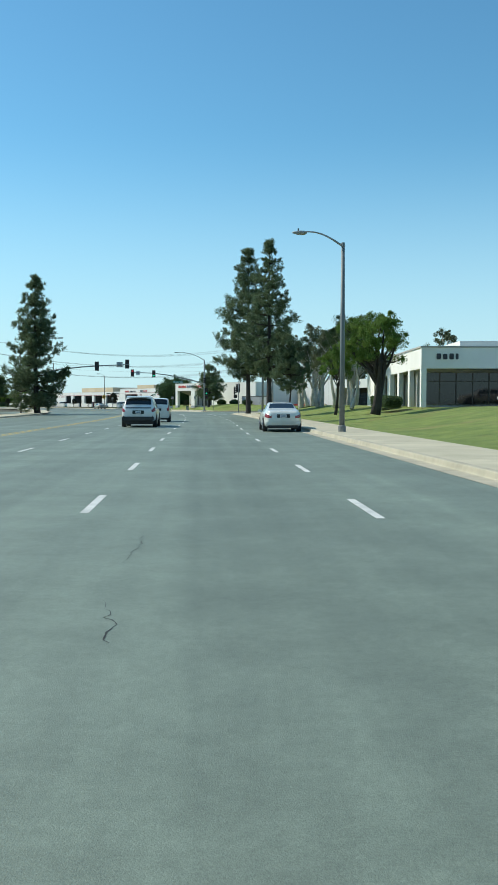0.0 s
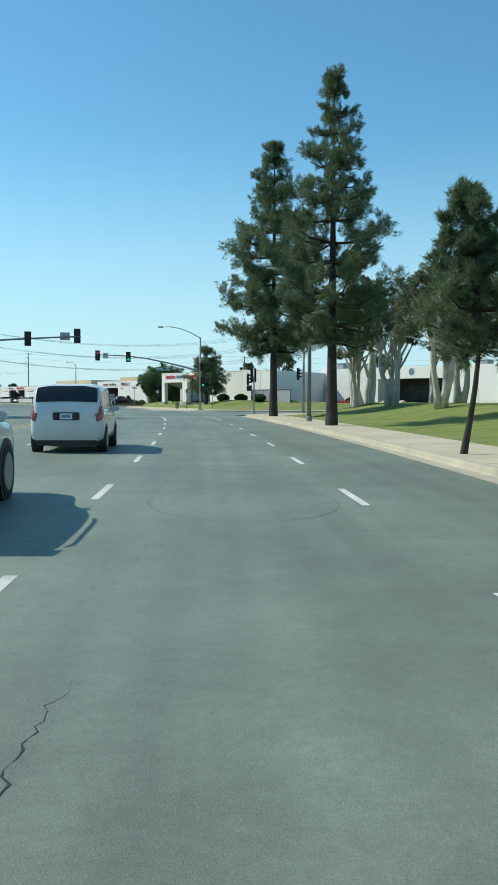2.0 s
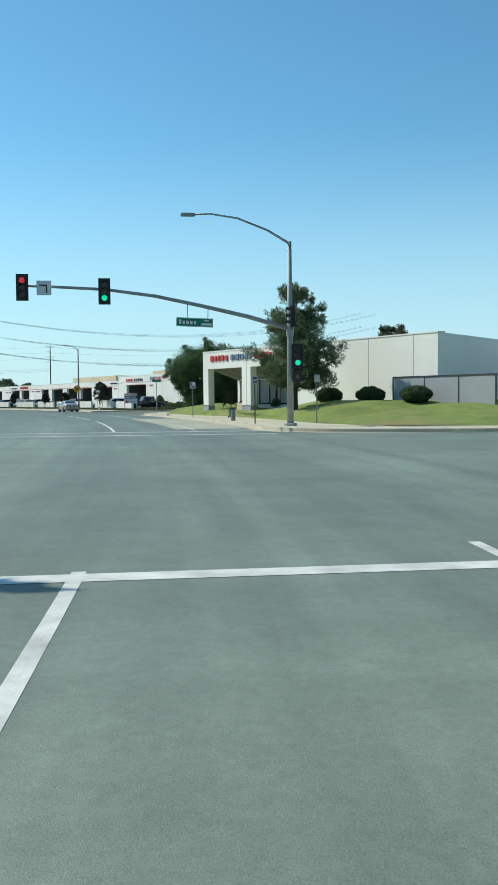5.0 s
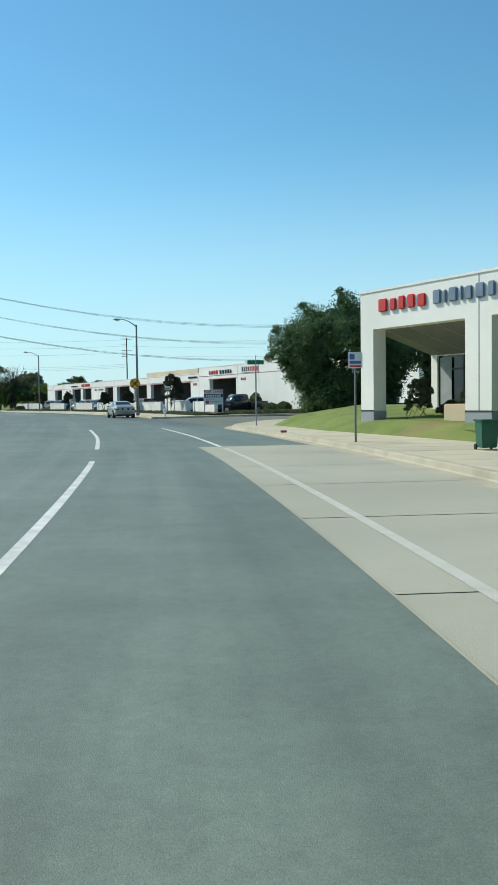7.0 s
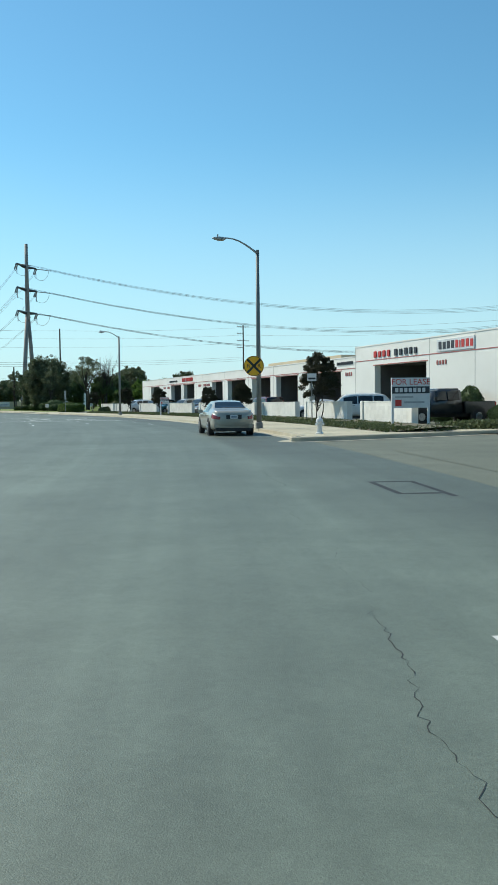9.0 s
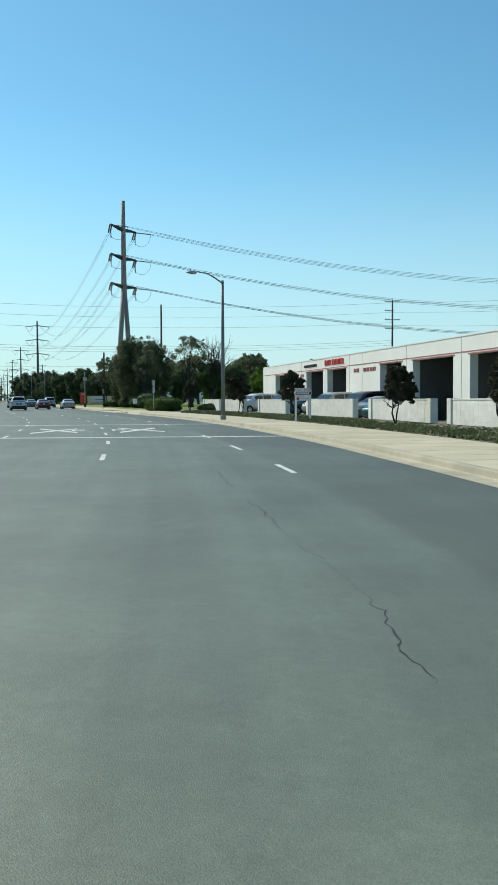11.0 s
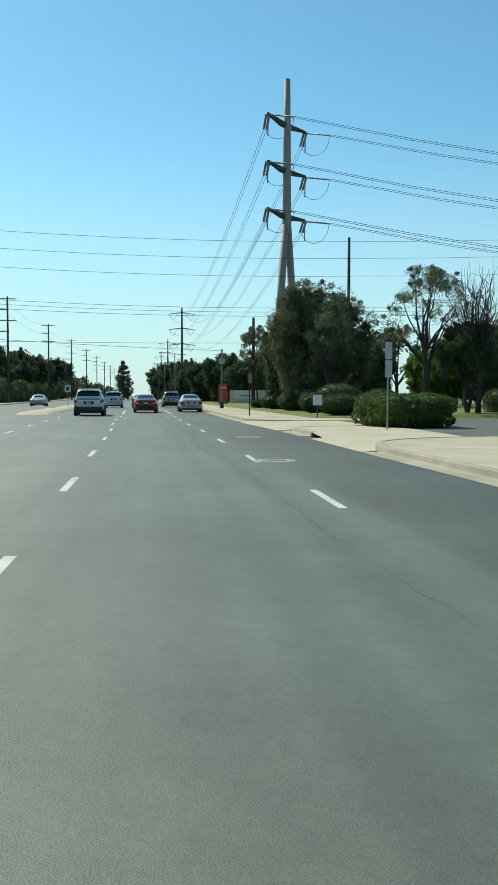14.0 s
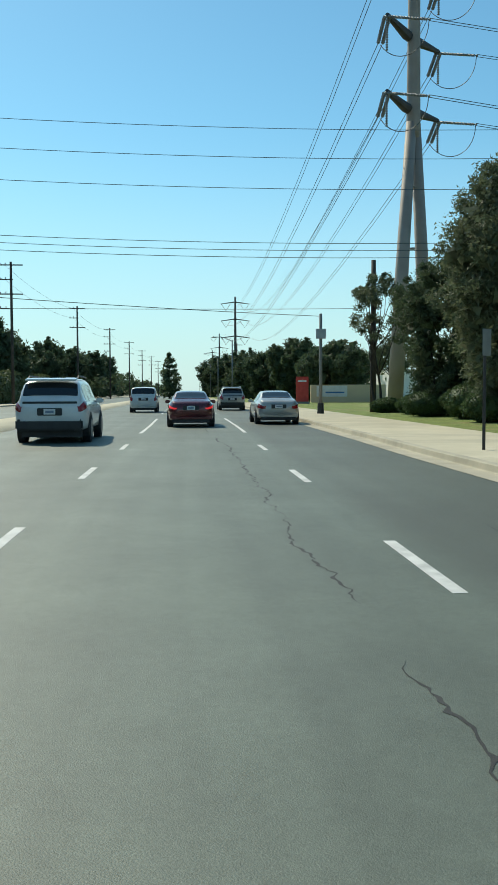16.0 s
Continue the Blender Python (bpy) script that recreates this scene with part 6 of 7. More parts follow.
broadleaf(9.3, 93.5, 9.2, 3.1, 1.5, 21, 1.1, LEAF_GREY, BARK_PALE, 4, "paperbark tree with twisted pale trunks", 121, 120, 0.165, 0.26, 0.1, group="paperbarks")
broadleaf(8.5, 105.6, 10.0, 3.2, 1.8, 22, 1.1, LEAF_GREY, BARK_PALE, 3, "paperbark tree with twisted pale trunks", 121, 120, 0.165, 0.3, 0.15, group="paperbarks")
broadleaf(6.6, 111.5, 9.8, 2.7, 1.6, 23, 0.7, LEAF_GREY, BARK_PALE, 3, "paperbark tree with twisted pale trunks", 101, 150, 0.15, 0.28, 0.15, group="paperbarks")
broadleaf(12.0, 99.5, 9.0, 3.1, 1.6, 24, 1.2, LEAF_GREY, BARK_PALE, 4, "paperbark tree with twisted pale trunks", 110, 120, 0.165, 0.28, 0.1, group="paperbarks")
broadleaf(9.3, 80.5, 9.0, 3.0, 1.6, 25, 1.1, LEAF_DARK, BARK_PALE, 2, "paperbark tree with dense dark leaves", 90, 130, 0.15, 0.2, 0.0, group="paperbarks")
broadleaf(8.4, 117.4, 12.6, 2.8, 2.7, 26, 0.5, LEAF_GREY, BARK_PALE, 3, "large paperbark tree with a thin grey crown", 82, 130, 0.15, 0.36, 0.2, group="paperbarks")
broadleaf(12.5, 110.5, 12.0, 3.0, 3.2, 27, 1.0, LEAF_GREY, BARK_PALE, 2, "large paperbark tree with a thin grey crown", 82, 130, 0.15, 0.36, 0.2, group="paperbarks")
broadleaf(8.2, 59.1, 6.9, 3.0, 2.0, 28, 0.85, LEAF_GREEN, BARK, 3, "bright green street tree on the lawn", 130, 150, 0.15, 0.3, 0.12)
broadleaf(6.7, 68.5, 5.6, 1.7, 1.5, 30, 0.7, LEAF_GREEN, BARK, 2, "smaller bright green tree on the lawn", 70, 120, 0.15, 0.1, 0.08)
broadleaf(26, 118, 11, 3, 4, 29, 1.0, LEAF_GREY, BARK_PALE, 2, "paperbark tree behind the office", 50, 100, 0.2, 0.3, 0.2, group="paperbarks")
shrub(pose(11.0, 73, 1.1), (1.4, 5, 0.9), 31, label="clipped hedge along the office wall", boxy=True, name="hedge", category="hedge")
shrub(pose(10.6, 66, 1.1), (1.4, 4, 0.8), 32, label="clipped hedge along the office wall", boxy=True, name="hedge", category="hedge")
for k, (x, y) in enumerate(((-0.3, 153.6), (-5.0, 159.6), (-2.6, 156.6), (12.4, 161.2))):
    shrub(pose(x, y, 1.1 if k < 3 else 0.75), (1.7, 1.4, 0.95), 33 + k, label="low rounded shrub at the wall", per=1200)
for k, (L, yy) in enumerate(((1.3, 1.3), (2.3, 1.9), (3.3, 1.5), (6.4, 1.6), (9.6, 1.4))):
    q = works.matrix_world @ Vector((L, yy, 0.35))
    broadleaf(q.x, q.y, (1.75, 0.8, 1.2, 1.0, 0.8)[k], (0.62, 0.75, 0.5, 0.5, 0.5)[k], 0.05, 41 + k, 0.5, LEAF_GREY, BARK, 3, "loose grey green shrub in the porch", 80, 120, 0.08, 0.02, 0.05, kind_name="shrub")
for k, (x, y, h, r) in enumerate(((25.6, 214.0, 11.6, 4.2), (5.9, 224.0, 12.7, 3.2), (-0.9, 243.9, 11.0, 2.6), (-117.5, 362.0, 10.4, 5.0), (-118.0, 381.0, 10.0, 5.5), (-105.5, 361.0, 9.8, 4.6), (-112.0, 372.0, 10.0, 5.0), (-94.0, 362.0, 8.6, 4.2))):
    broadleaf(x, y, h, r, 2.0, 280 + k, 0.1, LEAF_GREY, BARK, 1, "leafy tree behind the white buildings", 60, 50, 0.5, 0.25, group="background trees")
# dense round tree past the printing works
broadleaf(-16.1, 193.4, 7.3, 5.6, 0.0, 51, 0.4, LEAF_FICUS, BARK, 1, "dense dome-shaped ficus beside the printing works", 300, 130, 0.19, 0.3, dome=True, group="ficus trees")
broadleaf(-8.6, 196.5, 7.6, 5.0, 0.0, 52, 0.4, LEAF_FICUS, BARK, 1, "dense dome-shaped ficus beside the printing works", 150, 100, 0.32, 0.3, dome=True, group="ficus trees")
for k in range(4):
    q = Vector((-15, 201)).lerp(Vector((-4, 206.5)), k / 3)
    shrub(pose(q.x + 2, q.y - 2.2, 0.15), (2.0, 1.5, 0.85), 60 + k, label="low clipped shrub by the side street", per=1200)
# planting before the workshops
for k, (L, w, h) in enumerate(((2.5, 2.2, 1.1), (5.2, 2.6, 1.0), (8.4, 2.0, 2.0), (11.3, 2.4, 1.0), (13.2, 1.8, 0.9), (24.2, 2.0, 1.0))):
    q = shops.matrix_world @ Vector((bl(L), -0.9, 0.05))
    shrub(pose(q.x, q.y, 0.05, 0, 0, -54), (w, 1.1, h), 70 + k, LEAF_DARK, "shrub against the workshop wall", 1400)
for k, (s, d, h) in enumerate(((230.6, 10.9, 4.1), (270.0, 9.4, 2.8), (284.4, 9.6, 3.1), (246.5, 10.4, 2.8), (257, 10.6, 2.6), (301.4, 10.2, 3.0))):
    q = road(s, d)
    broadleaf(q.x, q.y, h, 0.36 * h - 0.1, 0.35, 80 + k, 0.25, LEAF_PLUM, BARK, 2, "small purple-leaved plum tree in the ivy", 120, 120, 0.13, 0.05, 0.05, kind_name="plum_tree", group="plum trees")


def ivy(name, s0, s1, d0, d1, n, seed, h=0.16):
    """Ground cover: leaves over the bank, thicker in tufts."""
    rng = np.random.default_rng(seed)
    pts = []
    for k in range(n):
        s, d = rng.uniform(s0, s1), rng.uniform(d0, d1)
        up = 0.1 + h * (0.5 + 0.5 * noise.noise(Vector((s * 0.8, d * 0.8, seed)))) * min(1, (d - d0 + 0.1) / 0.4)
        pts.append(road(s, d, 0.14 + up * rng.uniform(0.3, 1)))
    v, f = cards(pts, np.full(n, 0.07), 4, 0.1, 0.7, rng, 0.8, 0.2)
    ob = raw(name, v, f, LEAF_IVY)
    return tagged(ob, "low ivy ground cover on the bank", "ivy", kind="stuff")


ivy("ivy", 214, 250, 8.75, 11.6, 7500, 91)
ivy("ivy", 250, 300, 8.75, 11.4, 10000, 92)
q = [Vector((-27.4, 216.3, 0)), Vector((-19.5, 224.5, 0))]
rng0 = np.random.default_rng(93)
pts = [q[0].lerp(q[1], rng0.random()) + Vector((rng0.uniform(-0.6, 2.2), rng0.uniform(-0.4, 1.2), 0.15 + 0.3 * rng0.random())) for _ in range(4500)]
v, f = cards(pts, np.full(len(pts), 0.07), 3, 0.14, 0.7, rng0, 0.8, 0.2)
tagged(raw("ivy", v, f, LEAF_IVY), "low ivy ground cover at the corner", "ivy", kind="stuff")

# clipped hedges and shrubs at the driveway
h1 = road(313.9, 10.1)
shrub(pose(h1.x, h1.y, 0.12, 0, 0, turn(310)), (3.4, 4.4, 1.3), 101, LEAF_HEDGE, "broad clipped hedge mound beside the driveway", 4200, 0.1, True, "hedge", "hedge")
h1 = road(300.5, 11.8)
shrub(pose(h1.x, h1.y, 0.12, 0, 0, turn(300)), (2.4, 3.2, 0.8), 102, LEAF_IVY, "low clipped hedge beside the driveway", 2200, 0.1, False, "hedge", "hedge")
for k, (s, d, w, h) in enumerate(((330, 11.5, 2.6, 1.2), (334, 12.2, 3.0, 1.9), (338, 11.6, 2.4, 1.3), (342, 12.4, 2.8, 1.6), (346, 11.4, 2.4, 1.2), (350, 12, 2.8, 1.5), (354, 11.2, 2.4, 1.2), (358, 11.8, 2.2, 1.0), (362, 11.2, 2.0, 0.8), (327, 13, 2.6, 1.5))):
    q = road(s, d)
    shrub(pose(q.x, q.y, 0.2, 0, 0, 30 * k), (w, w * 0.9, h), 110 + k, LEAF_DARK, "dark clipped shrub below the trees", 1500)
# tall leafy trees around the tower
TT = [(-118.8, 333.6, 8.3, 2.5, 2.0, LEAF_GREY), (-103.0, 319.6, 8.8, 2.3, 1.6, LEAF_GREY), (-106.8, 321.6, 11.0, 3.4, 0.3, LEAF_GREY), (-108.6, 330.4, 11.4, 4.5, 0.3, LEAF_GREY),
      (-112.6, 328.6, 9.0, 3.0, 0.2, LEAF_DEEP), (-108.4, 325.2, 10.5, 3.0, 0.3, LEAF_DEEP), (-112.4, 338.2, 8.8, 2.8, 0.6, LEAF_GREY)]
for k, (x, y, h, r, lo, mt) in enumerate(TT):
    broadleaf(x, y, h, r, lo, 130 + k, 0.2, mt, BARK, 2, "tall leafy tree with drooping dark foliage", 170 if k > 1 else 100, 92 if k > 1 else 75, 0.18, 0.1, 0.18 if k < 2 else 0.0, group="roadside trees", dome=k > 1)
broadleaf(-94.0, 315.6, 9.8, 3.4, 2.6, 140, 0.2, LEAF_GREY, BARK, 2, "half-bare tree with open branches", 150, 70, 0.15, 0.2, 0.3)
broadleaf(-92.2, 317.2, 6.2, 2.5, 1.2, 142, 0.2, LEAF_DARK, BARK, 2, "dense dark tree below the bare branches", 130, 110, 0.24, 0.18)
rngb = np.random.default_rng(141)
bare = thing("bare_tree", pose(-91.2, 316.6, 0.2), "leafless tree with upright grey branches", "tree")
bm = B()
tube(bm, [(0, 0, -0.2), (0.1, 0, 2), (0.1, 0.1, 4)], [0.2, 0.16, 0.12], 8)
part("trunk", bm, BARK, bare, smooth=True)
limbs = []
for k in range(42):
    a, r, hh = rngb.random() * 6.28, rngb.uniform(0.5, 2.3), rngb.uniform(5.5, 9.6)
    limbs.append((wander(rngb, (0.1, 0.1, rngb.uniform(2, 4.5)), (math.cos(a) * r, math.sin(a) * r, hh), 5, 0.18), [0.07, 0.05, 0.04, 0.028, 0.018, 0.008]))
for pts, radii in list(limbs):
    for j in range(5):
        k0 = rngb.integers(2, 5)
        d_ = Vector(rngb.normal(size=3)) * 0.5 + Vector((0, 0, 0.5)) + (pts[-1] - pts[0]).normalized() * 0.4
        limbs.append(([pts[k0], pts[k0] + d_ * 0.6 + Vector(rngb.normal(size=3)) * 0.08, pts[k0] + d_ * 1.2], [0.02, 0.014, 0.006]))
limb_mesh(bare, limbs, BARK, "branch")
for k, (x, y, h, r) in enumerate(((-103, 341, 4.8, 3.4), (-97.5, 338, 4.6, 3.4), (-92, 336, 4.9, 3.4), (-86.5, 334, 4.6, 3.2), (-82, 340, 5.2, 3.4), (-114.5, 350, 7.6, 3.2), (-110.5, 354, 7.0, 3.0), (-104.5, 350, 7.8, 3.4), (-84.5, 327, 6.2, 2.6), (-78, 332, 6.8, 3.0), (-88, 342, 6.4, 3), (-72, 322, 5.6, 2.6), (-100, 352, 7, 3.2), (-93, 348, 6.5, 3.0))):
    broadleaf(x, y, h, r, 0.8, 150 + k, 0.1, LEAF_GREEN if k % 2 == 0 else LEAF_DARK, BARK, 1, "round leafy tree behind the parking lot", 90, 70, 0.3, 0.16, group="background trees", dome=True)
for k in range(5):
    q = Vector((-81, 300)).lerp(Vector((-93, 318)), k / 4)
    shrub(pose(q.x + 3, q.y + 3, 0.1, 0, 0, 38), (4.4, 2.0, 1.7), 160 + k, LEAF_IVY, "clipped hedge behind the lot", 2200, 0.12, True, "hedge", "hedge")
# row of dark round trees further on
for k in range(15):
    s = 414 + 10.5 * k
    q = road(s, 17.5 + 3 * (k % 2) - 0.062 * (s - 400))
    broadleaf(q.x, q.y, 7.6 + 0.026 * (s - 414) + 0.4 * (k % 3), 5.6, 0.2, 170 + k, 0.1, LEAF_DEEP, BARK, 1, "dark spreading tree in a row down the road", 110, 46, 0.46, 0.25, group="row of dark trees", dome=True)
for k in range(4):
    q = road(405 + 22 * k, 32)
    broadleaf(q.x, q.y, 9.5, 4.4, 2.5, 180 + k, 0.2, LEAF_GREY, BARK, 1, "grey green tree behind the dark row", 80, 55, 0.4, 0.22, group="background trees")
# planting across the road
for k in range(24):
    s = 318 + 13 * k
    q = road(s, -25 - 2 * (k % 3))
    broadleaf(q.x, q.y, 8.8 + 1.1 * ((k * 7) % 4) + 0.55 * min(6, max(0, k - 10)), 5.2, 0.4, 500 + k, 0.1, LEAF_DEEP, BARK, 1, "dense dark tree in a belt across the road", 70, 32, 0.56, 0.2, group="tree belt", dome=True)
for k in range(26):
    q = road(316 + 8 * k, -22.3)
    shrub(pose(q.x, q.y, 0.12, 0, 0, turn(316 + 8 * k)), (2.2, 8.2, 3.0 + 0.5 * (k % 3)), 220 + k, LEAF_IVY, "tall clipped hedge across the road", 520, 0.38, True, "hedge", "hedge")
for k in range(6):
    q = road(405 + 26 * k, -30 - 4 * (k % 2))
    pine(q.x, q.y, 9.5 + 2 * (k % 3), 1.9, 250 + k, clear=0.06, label="dark pointed conifer behind the hedge", count=12, blade=0.45, size=0.7, gap=0.8, tufted=6)
for k in range(8):
    s = 150 + 19 * k
    q = road(s, -27 - 3 * (k % 2))
    broadleaf(q.x, q.y, 6.5 + 1.2 * (k % 3), 3.6, 0.8, 260 + k, 0.1, LEAF_DARK, BARK, 1, "leafy tree across the road", 80, 50, 0.42, 0.2, group="tree belt")
for k in range(5):
    q = road(20 + 18 * k, -26)
    broadleaf(q.x, q.y, 5 + (k % 2), 3.0, 0.8, 270 + k, 0.1, LEAF_DARK, BARK, 1, "low leafy tree across the road", 70, 50, 0.4, 0.18, group="tree belt")
# far tree lines
rngf = np.random.default_rng(300)
cs, rs_ = [], []
for k in range(560):
    if k < 420:
        s, d = rngf.uniform(500, 1350), rngf.choice([-1, -1, 1]) * rngf.uniform(21, 50)
        q = road(s, d)
        hh = rngf.uniform(4, 9)
    else:
        q = Vector((rngf.uniform(-60, 190), rngf.uniform(330, 470), 0))
        hh = rngf.uniform(3, 7)
    for j in range(3):
        cs.append((q.x + rngf.normal() * 1.6, q.y + rngf.normal() * 1.6, hh * (0.35 + 0.3 * j)))
        rs_.append(rngf.uniform(1.6, 2.6))
v, f = cards(cs, rs_, 40, 1.05, 0.7, rngf, 0.9, 0.25)
tagged(raw("far_trees", v, f, LEAF_DEEP), "far belt of dark trees along the horizon", "woods", kind="stuff")

# ---- low block wall of the workshops ----
BLK = box(B(), -0.198, -0.095, 0.002, 0.198, 0.095, 0.198, bevel=0.004)
blk_mesh = bpy.data.meshes.new("block")
BLK.to_mesh(blk_mesh)
BLK.free()
blk_mesh.materials.append(BLOCK)


def block_wall(s0, s1, d, courses=6):
    n = int((s1 - s0) / 0.4)
    mid = at_road((s0 + s1) / 2, d, 0.08)
    ob = thing("block_wall", mid, "low white painted block wall with a flat cap", "wall", "block walls")
    L = n * 0.4
    part("core", box(B(), -0.091, -L / 2 + 0.01, -0.1, 0.091, L / 2 - 0.01, courses * 0.2 - 0.01), BLOCK, ob)
    for c in range(courses):
        for k in range(n):
            b_ = new("block", blk_mesh)
            b_.parent = ob
            b_.matrix_local = pose(0, -L / 2 + 0.4 * (k + 0.5) - (0.0 if c % 2 else 0.0), c * 0.2, 0, 0, 90)
    part("cap", box(B(), -0.12, -L / 2 - 0.02, courses * 0.2, 0.12, L / 2 + 0.02, courses * 0.2 + 0.05, bevel=0.008), BLOCK, ob)
    for y in (-L / 2 + 0.2, L / 2 - 0.2):
        part("pier", box(B(), -0.16, y - 0.2, -0.1, 0.16, y + 0.2, courses * 0.2 + 0.06, bevel=0.01), BLOCK, ob)
    return ob


for s0, s1 in ((219.2, 226.5), (228.2, 236.5), (238, 246), (247.6, 255), (256.4, 264.5), (266.6, 275.5), (279.4, 286.6), (290, 296.8), (297.4, 303.6)):
    block_wall(s0, s1, 11.9)


# ---- vehicles ----
RIM_DARK = surface("shaded rim well", (0.2, 0.2, 0.205), (0.28, 0.28, 0.285), 5, 0.4, 0.5, 0.02)

def interp(table, y, col):
    for a, b in zip(table, table[1:]):
        if a[0] <= y <= b[0]:
            k = (y - a[0]) / (b[0] - a[0] + 1e-9)
            return a[col] + (b[col] - a[col]) * k
    return table[0][col] if y < table[0][0] else table[-1][col]


# stations from tail to nose: place along the car (0 = tail), underside, shoulder, top, half width, half width at the top
FORMS = {
    "sedan": [(0.0, 0.42, 0.78, 0.88, 0.66, 0.6), (0.12, 0.3, 0.84, 1.0, 0.8, 0.7), (0.35, 0.24, 0.9, 1.05, 0.87, 0.74), (0.75, 0.2, 0.93, 1.07, 0.905, 0.74), (1.05, 0.2, 0.94, 1.15, 0.915, 0.68), (1.55, 0.2, 0.94, 1.385, 0.92, 0.6), (2.1, 0.2, 0.94, 1.44, 0.92, 0.6),
              (2.6, 0.2, 0.93, 1.43, 0.92, 0.6), (3.05, 0.2, 0.92, 1.34, 0.92, 0.61), (3.55, 0.2, 0.92, 1.04, 0.915, 0.7), (3.8, 0.2, 0.9, 0.98, 0.91, 0.74), (4.4, 0.22, 0.82, 0.88, 0.88, 0.7), (4.65, 0.28, 0.7, 0.76, 0.78, 0.62), (4.75, 0.4, 0.6, 0.66, 0.62, 0.5)],
    "suv": [(0.0, 0.5, 0.95, 1.02, 0.78, 0.72), (0.1, 0.42, 1.05, 1.2, 0.92, 0.8), (0.25, 0.36, 1.08, 1.45, 0.955, 0.76), (0.5, 0.34, 1.1, 1.7, 0.97, 0.72), (0.9, 0.32, 1.1, 1.77, 0.975, 0.7), (1.8, 0.32, 1.09, 1.79, 0.98, 0.7), (2.8, 0.32, 1.08, 1.76, 0.98, 0.7),
            (3.25, 0.32, 1.07, 1.64, 0.98, 0.71), (3.75, 0.32, 1.07, 1.2, 0.97, 0.8), (3.95, 0.33, 1.05, 1.14, 0.965, 0.84), (4.6, 0.35, 0.98, 1.05, 0.94, 0.8), (4.9, 0.4, 0.86, 0.92, 0.86, 0.72), (5.02, 0.5, 0.72, 0.78, 0.7, 0.6)],
    "van": [(0.0, 0.42, 0.95, 1.02, 0.8, 0.76), (0.08, 0.32, 1.02, 1.2, 0.9, 0.84), (0.2, 0.28, 1.04, 1.6, 0.92, 0.8), (0.4, 0.27, 1.05, 1.72, 0.925, 0.78), (1.4, 0.27, 1.05, 1.76, 0.93, 0.77), (2.6, 0.27, 1.04, 1.74, 0.93, 0.77), (3.1, 0.27, 1.02, 1.6, 0.93, 0.77),
            (3.7, 0.27, 1.0, 1.14, 0.92, 0.8), (4.2, 0.3, 0.9, 0.98, 0.88, 0.74), (4.4, 0.4, 0.75, 0.8, 0.7, 0.6)],
}


def smooth_form(table, n=40):
    """Closer stations along a smooth line through the given ones."""
    ys = [r[0] for r in table]
    out = []
    for k in range(n + 1):
        y = ys[0] + (ys[-1] - ys[0]) * k / n
        out.append((y,) + tuple(interp(table, y, c) for c in range(1, 6)))
    res = [out[0]]
    for a, b, c in zip(out, out[1:], out[2:]):
        res.append((b[0],) + tuple(0.25 * a[j] + 0.5 * b[j] + 0.25 * c[j] for j in range(1, 6)))
    return res + [out[-1]]


def section(r):
    """The right half of a cross section, from the underside to the roof's middle."""
    y, zb, zs, zt, wb, wt = r
    up = zt - zs
    return [(0, zb), (wb * 0.8, zb), (wb * 0.965, zb + 0.07), (wb * 0.995, zb + (zs - zb) * 0.35), (wb, zb + (zs - zb) * 0.6), (wb * 0.992, zb + (zs - zb) * 0.86), (wb * 0.965, zs),
            (wb * 0.955 + (wt - wb * 0.955) * 0.12, zs + up * 0.06), (wb * 0.93 + (wt - wb * 0.93) * 0.55, zs + up * 0.5), (wt * 1.03, zs + up * 0.84), (wt * 0.92, zs + up * 0.95), (wt * 0.55, zt - 0.004), (0, zt)]


def body_at(form, y):
    return section([y] + [interp(form, y, c) for c in range(1, 6)])


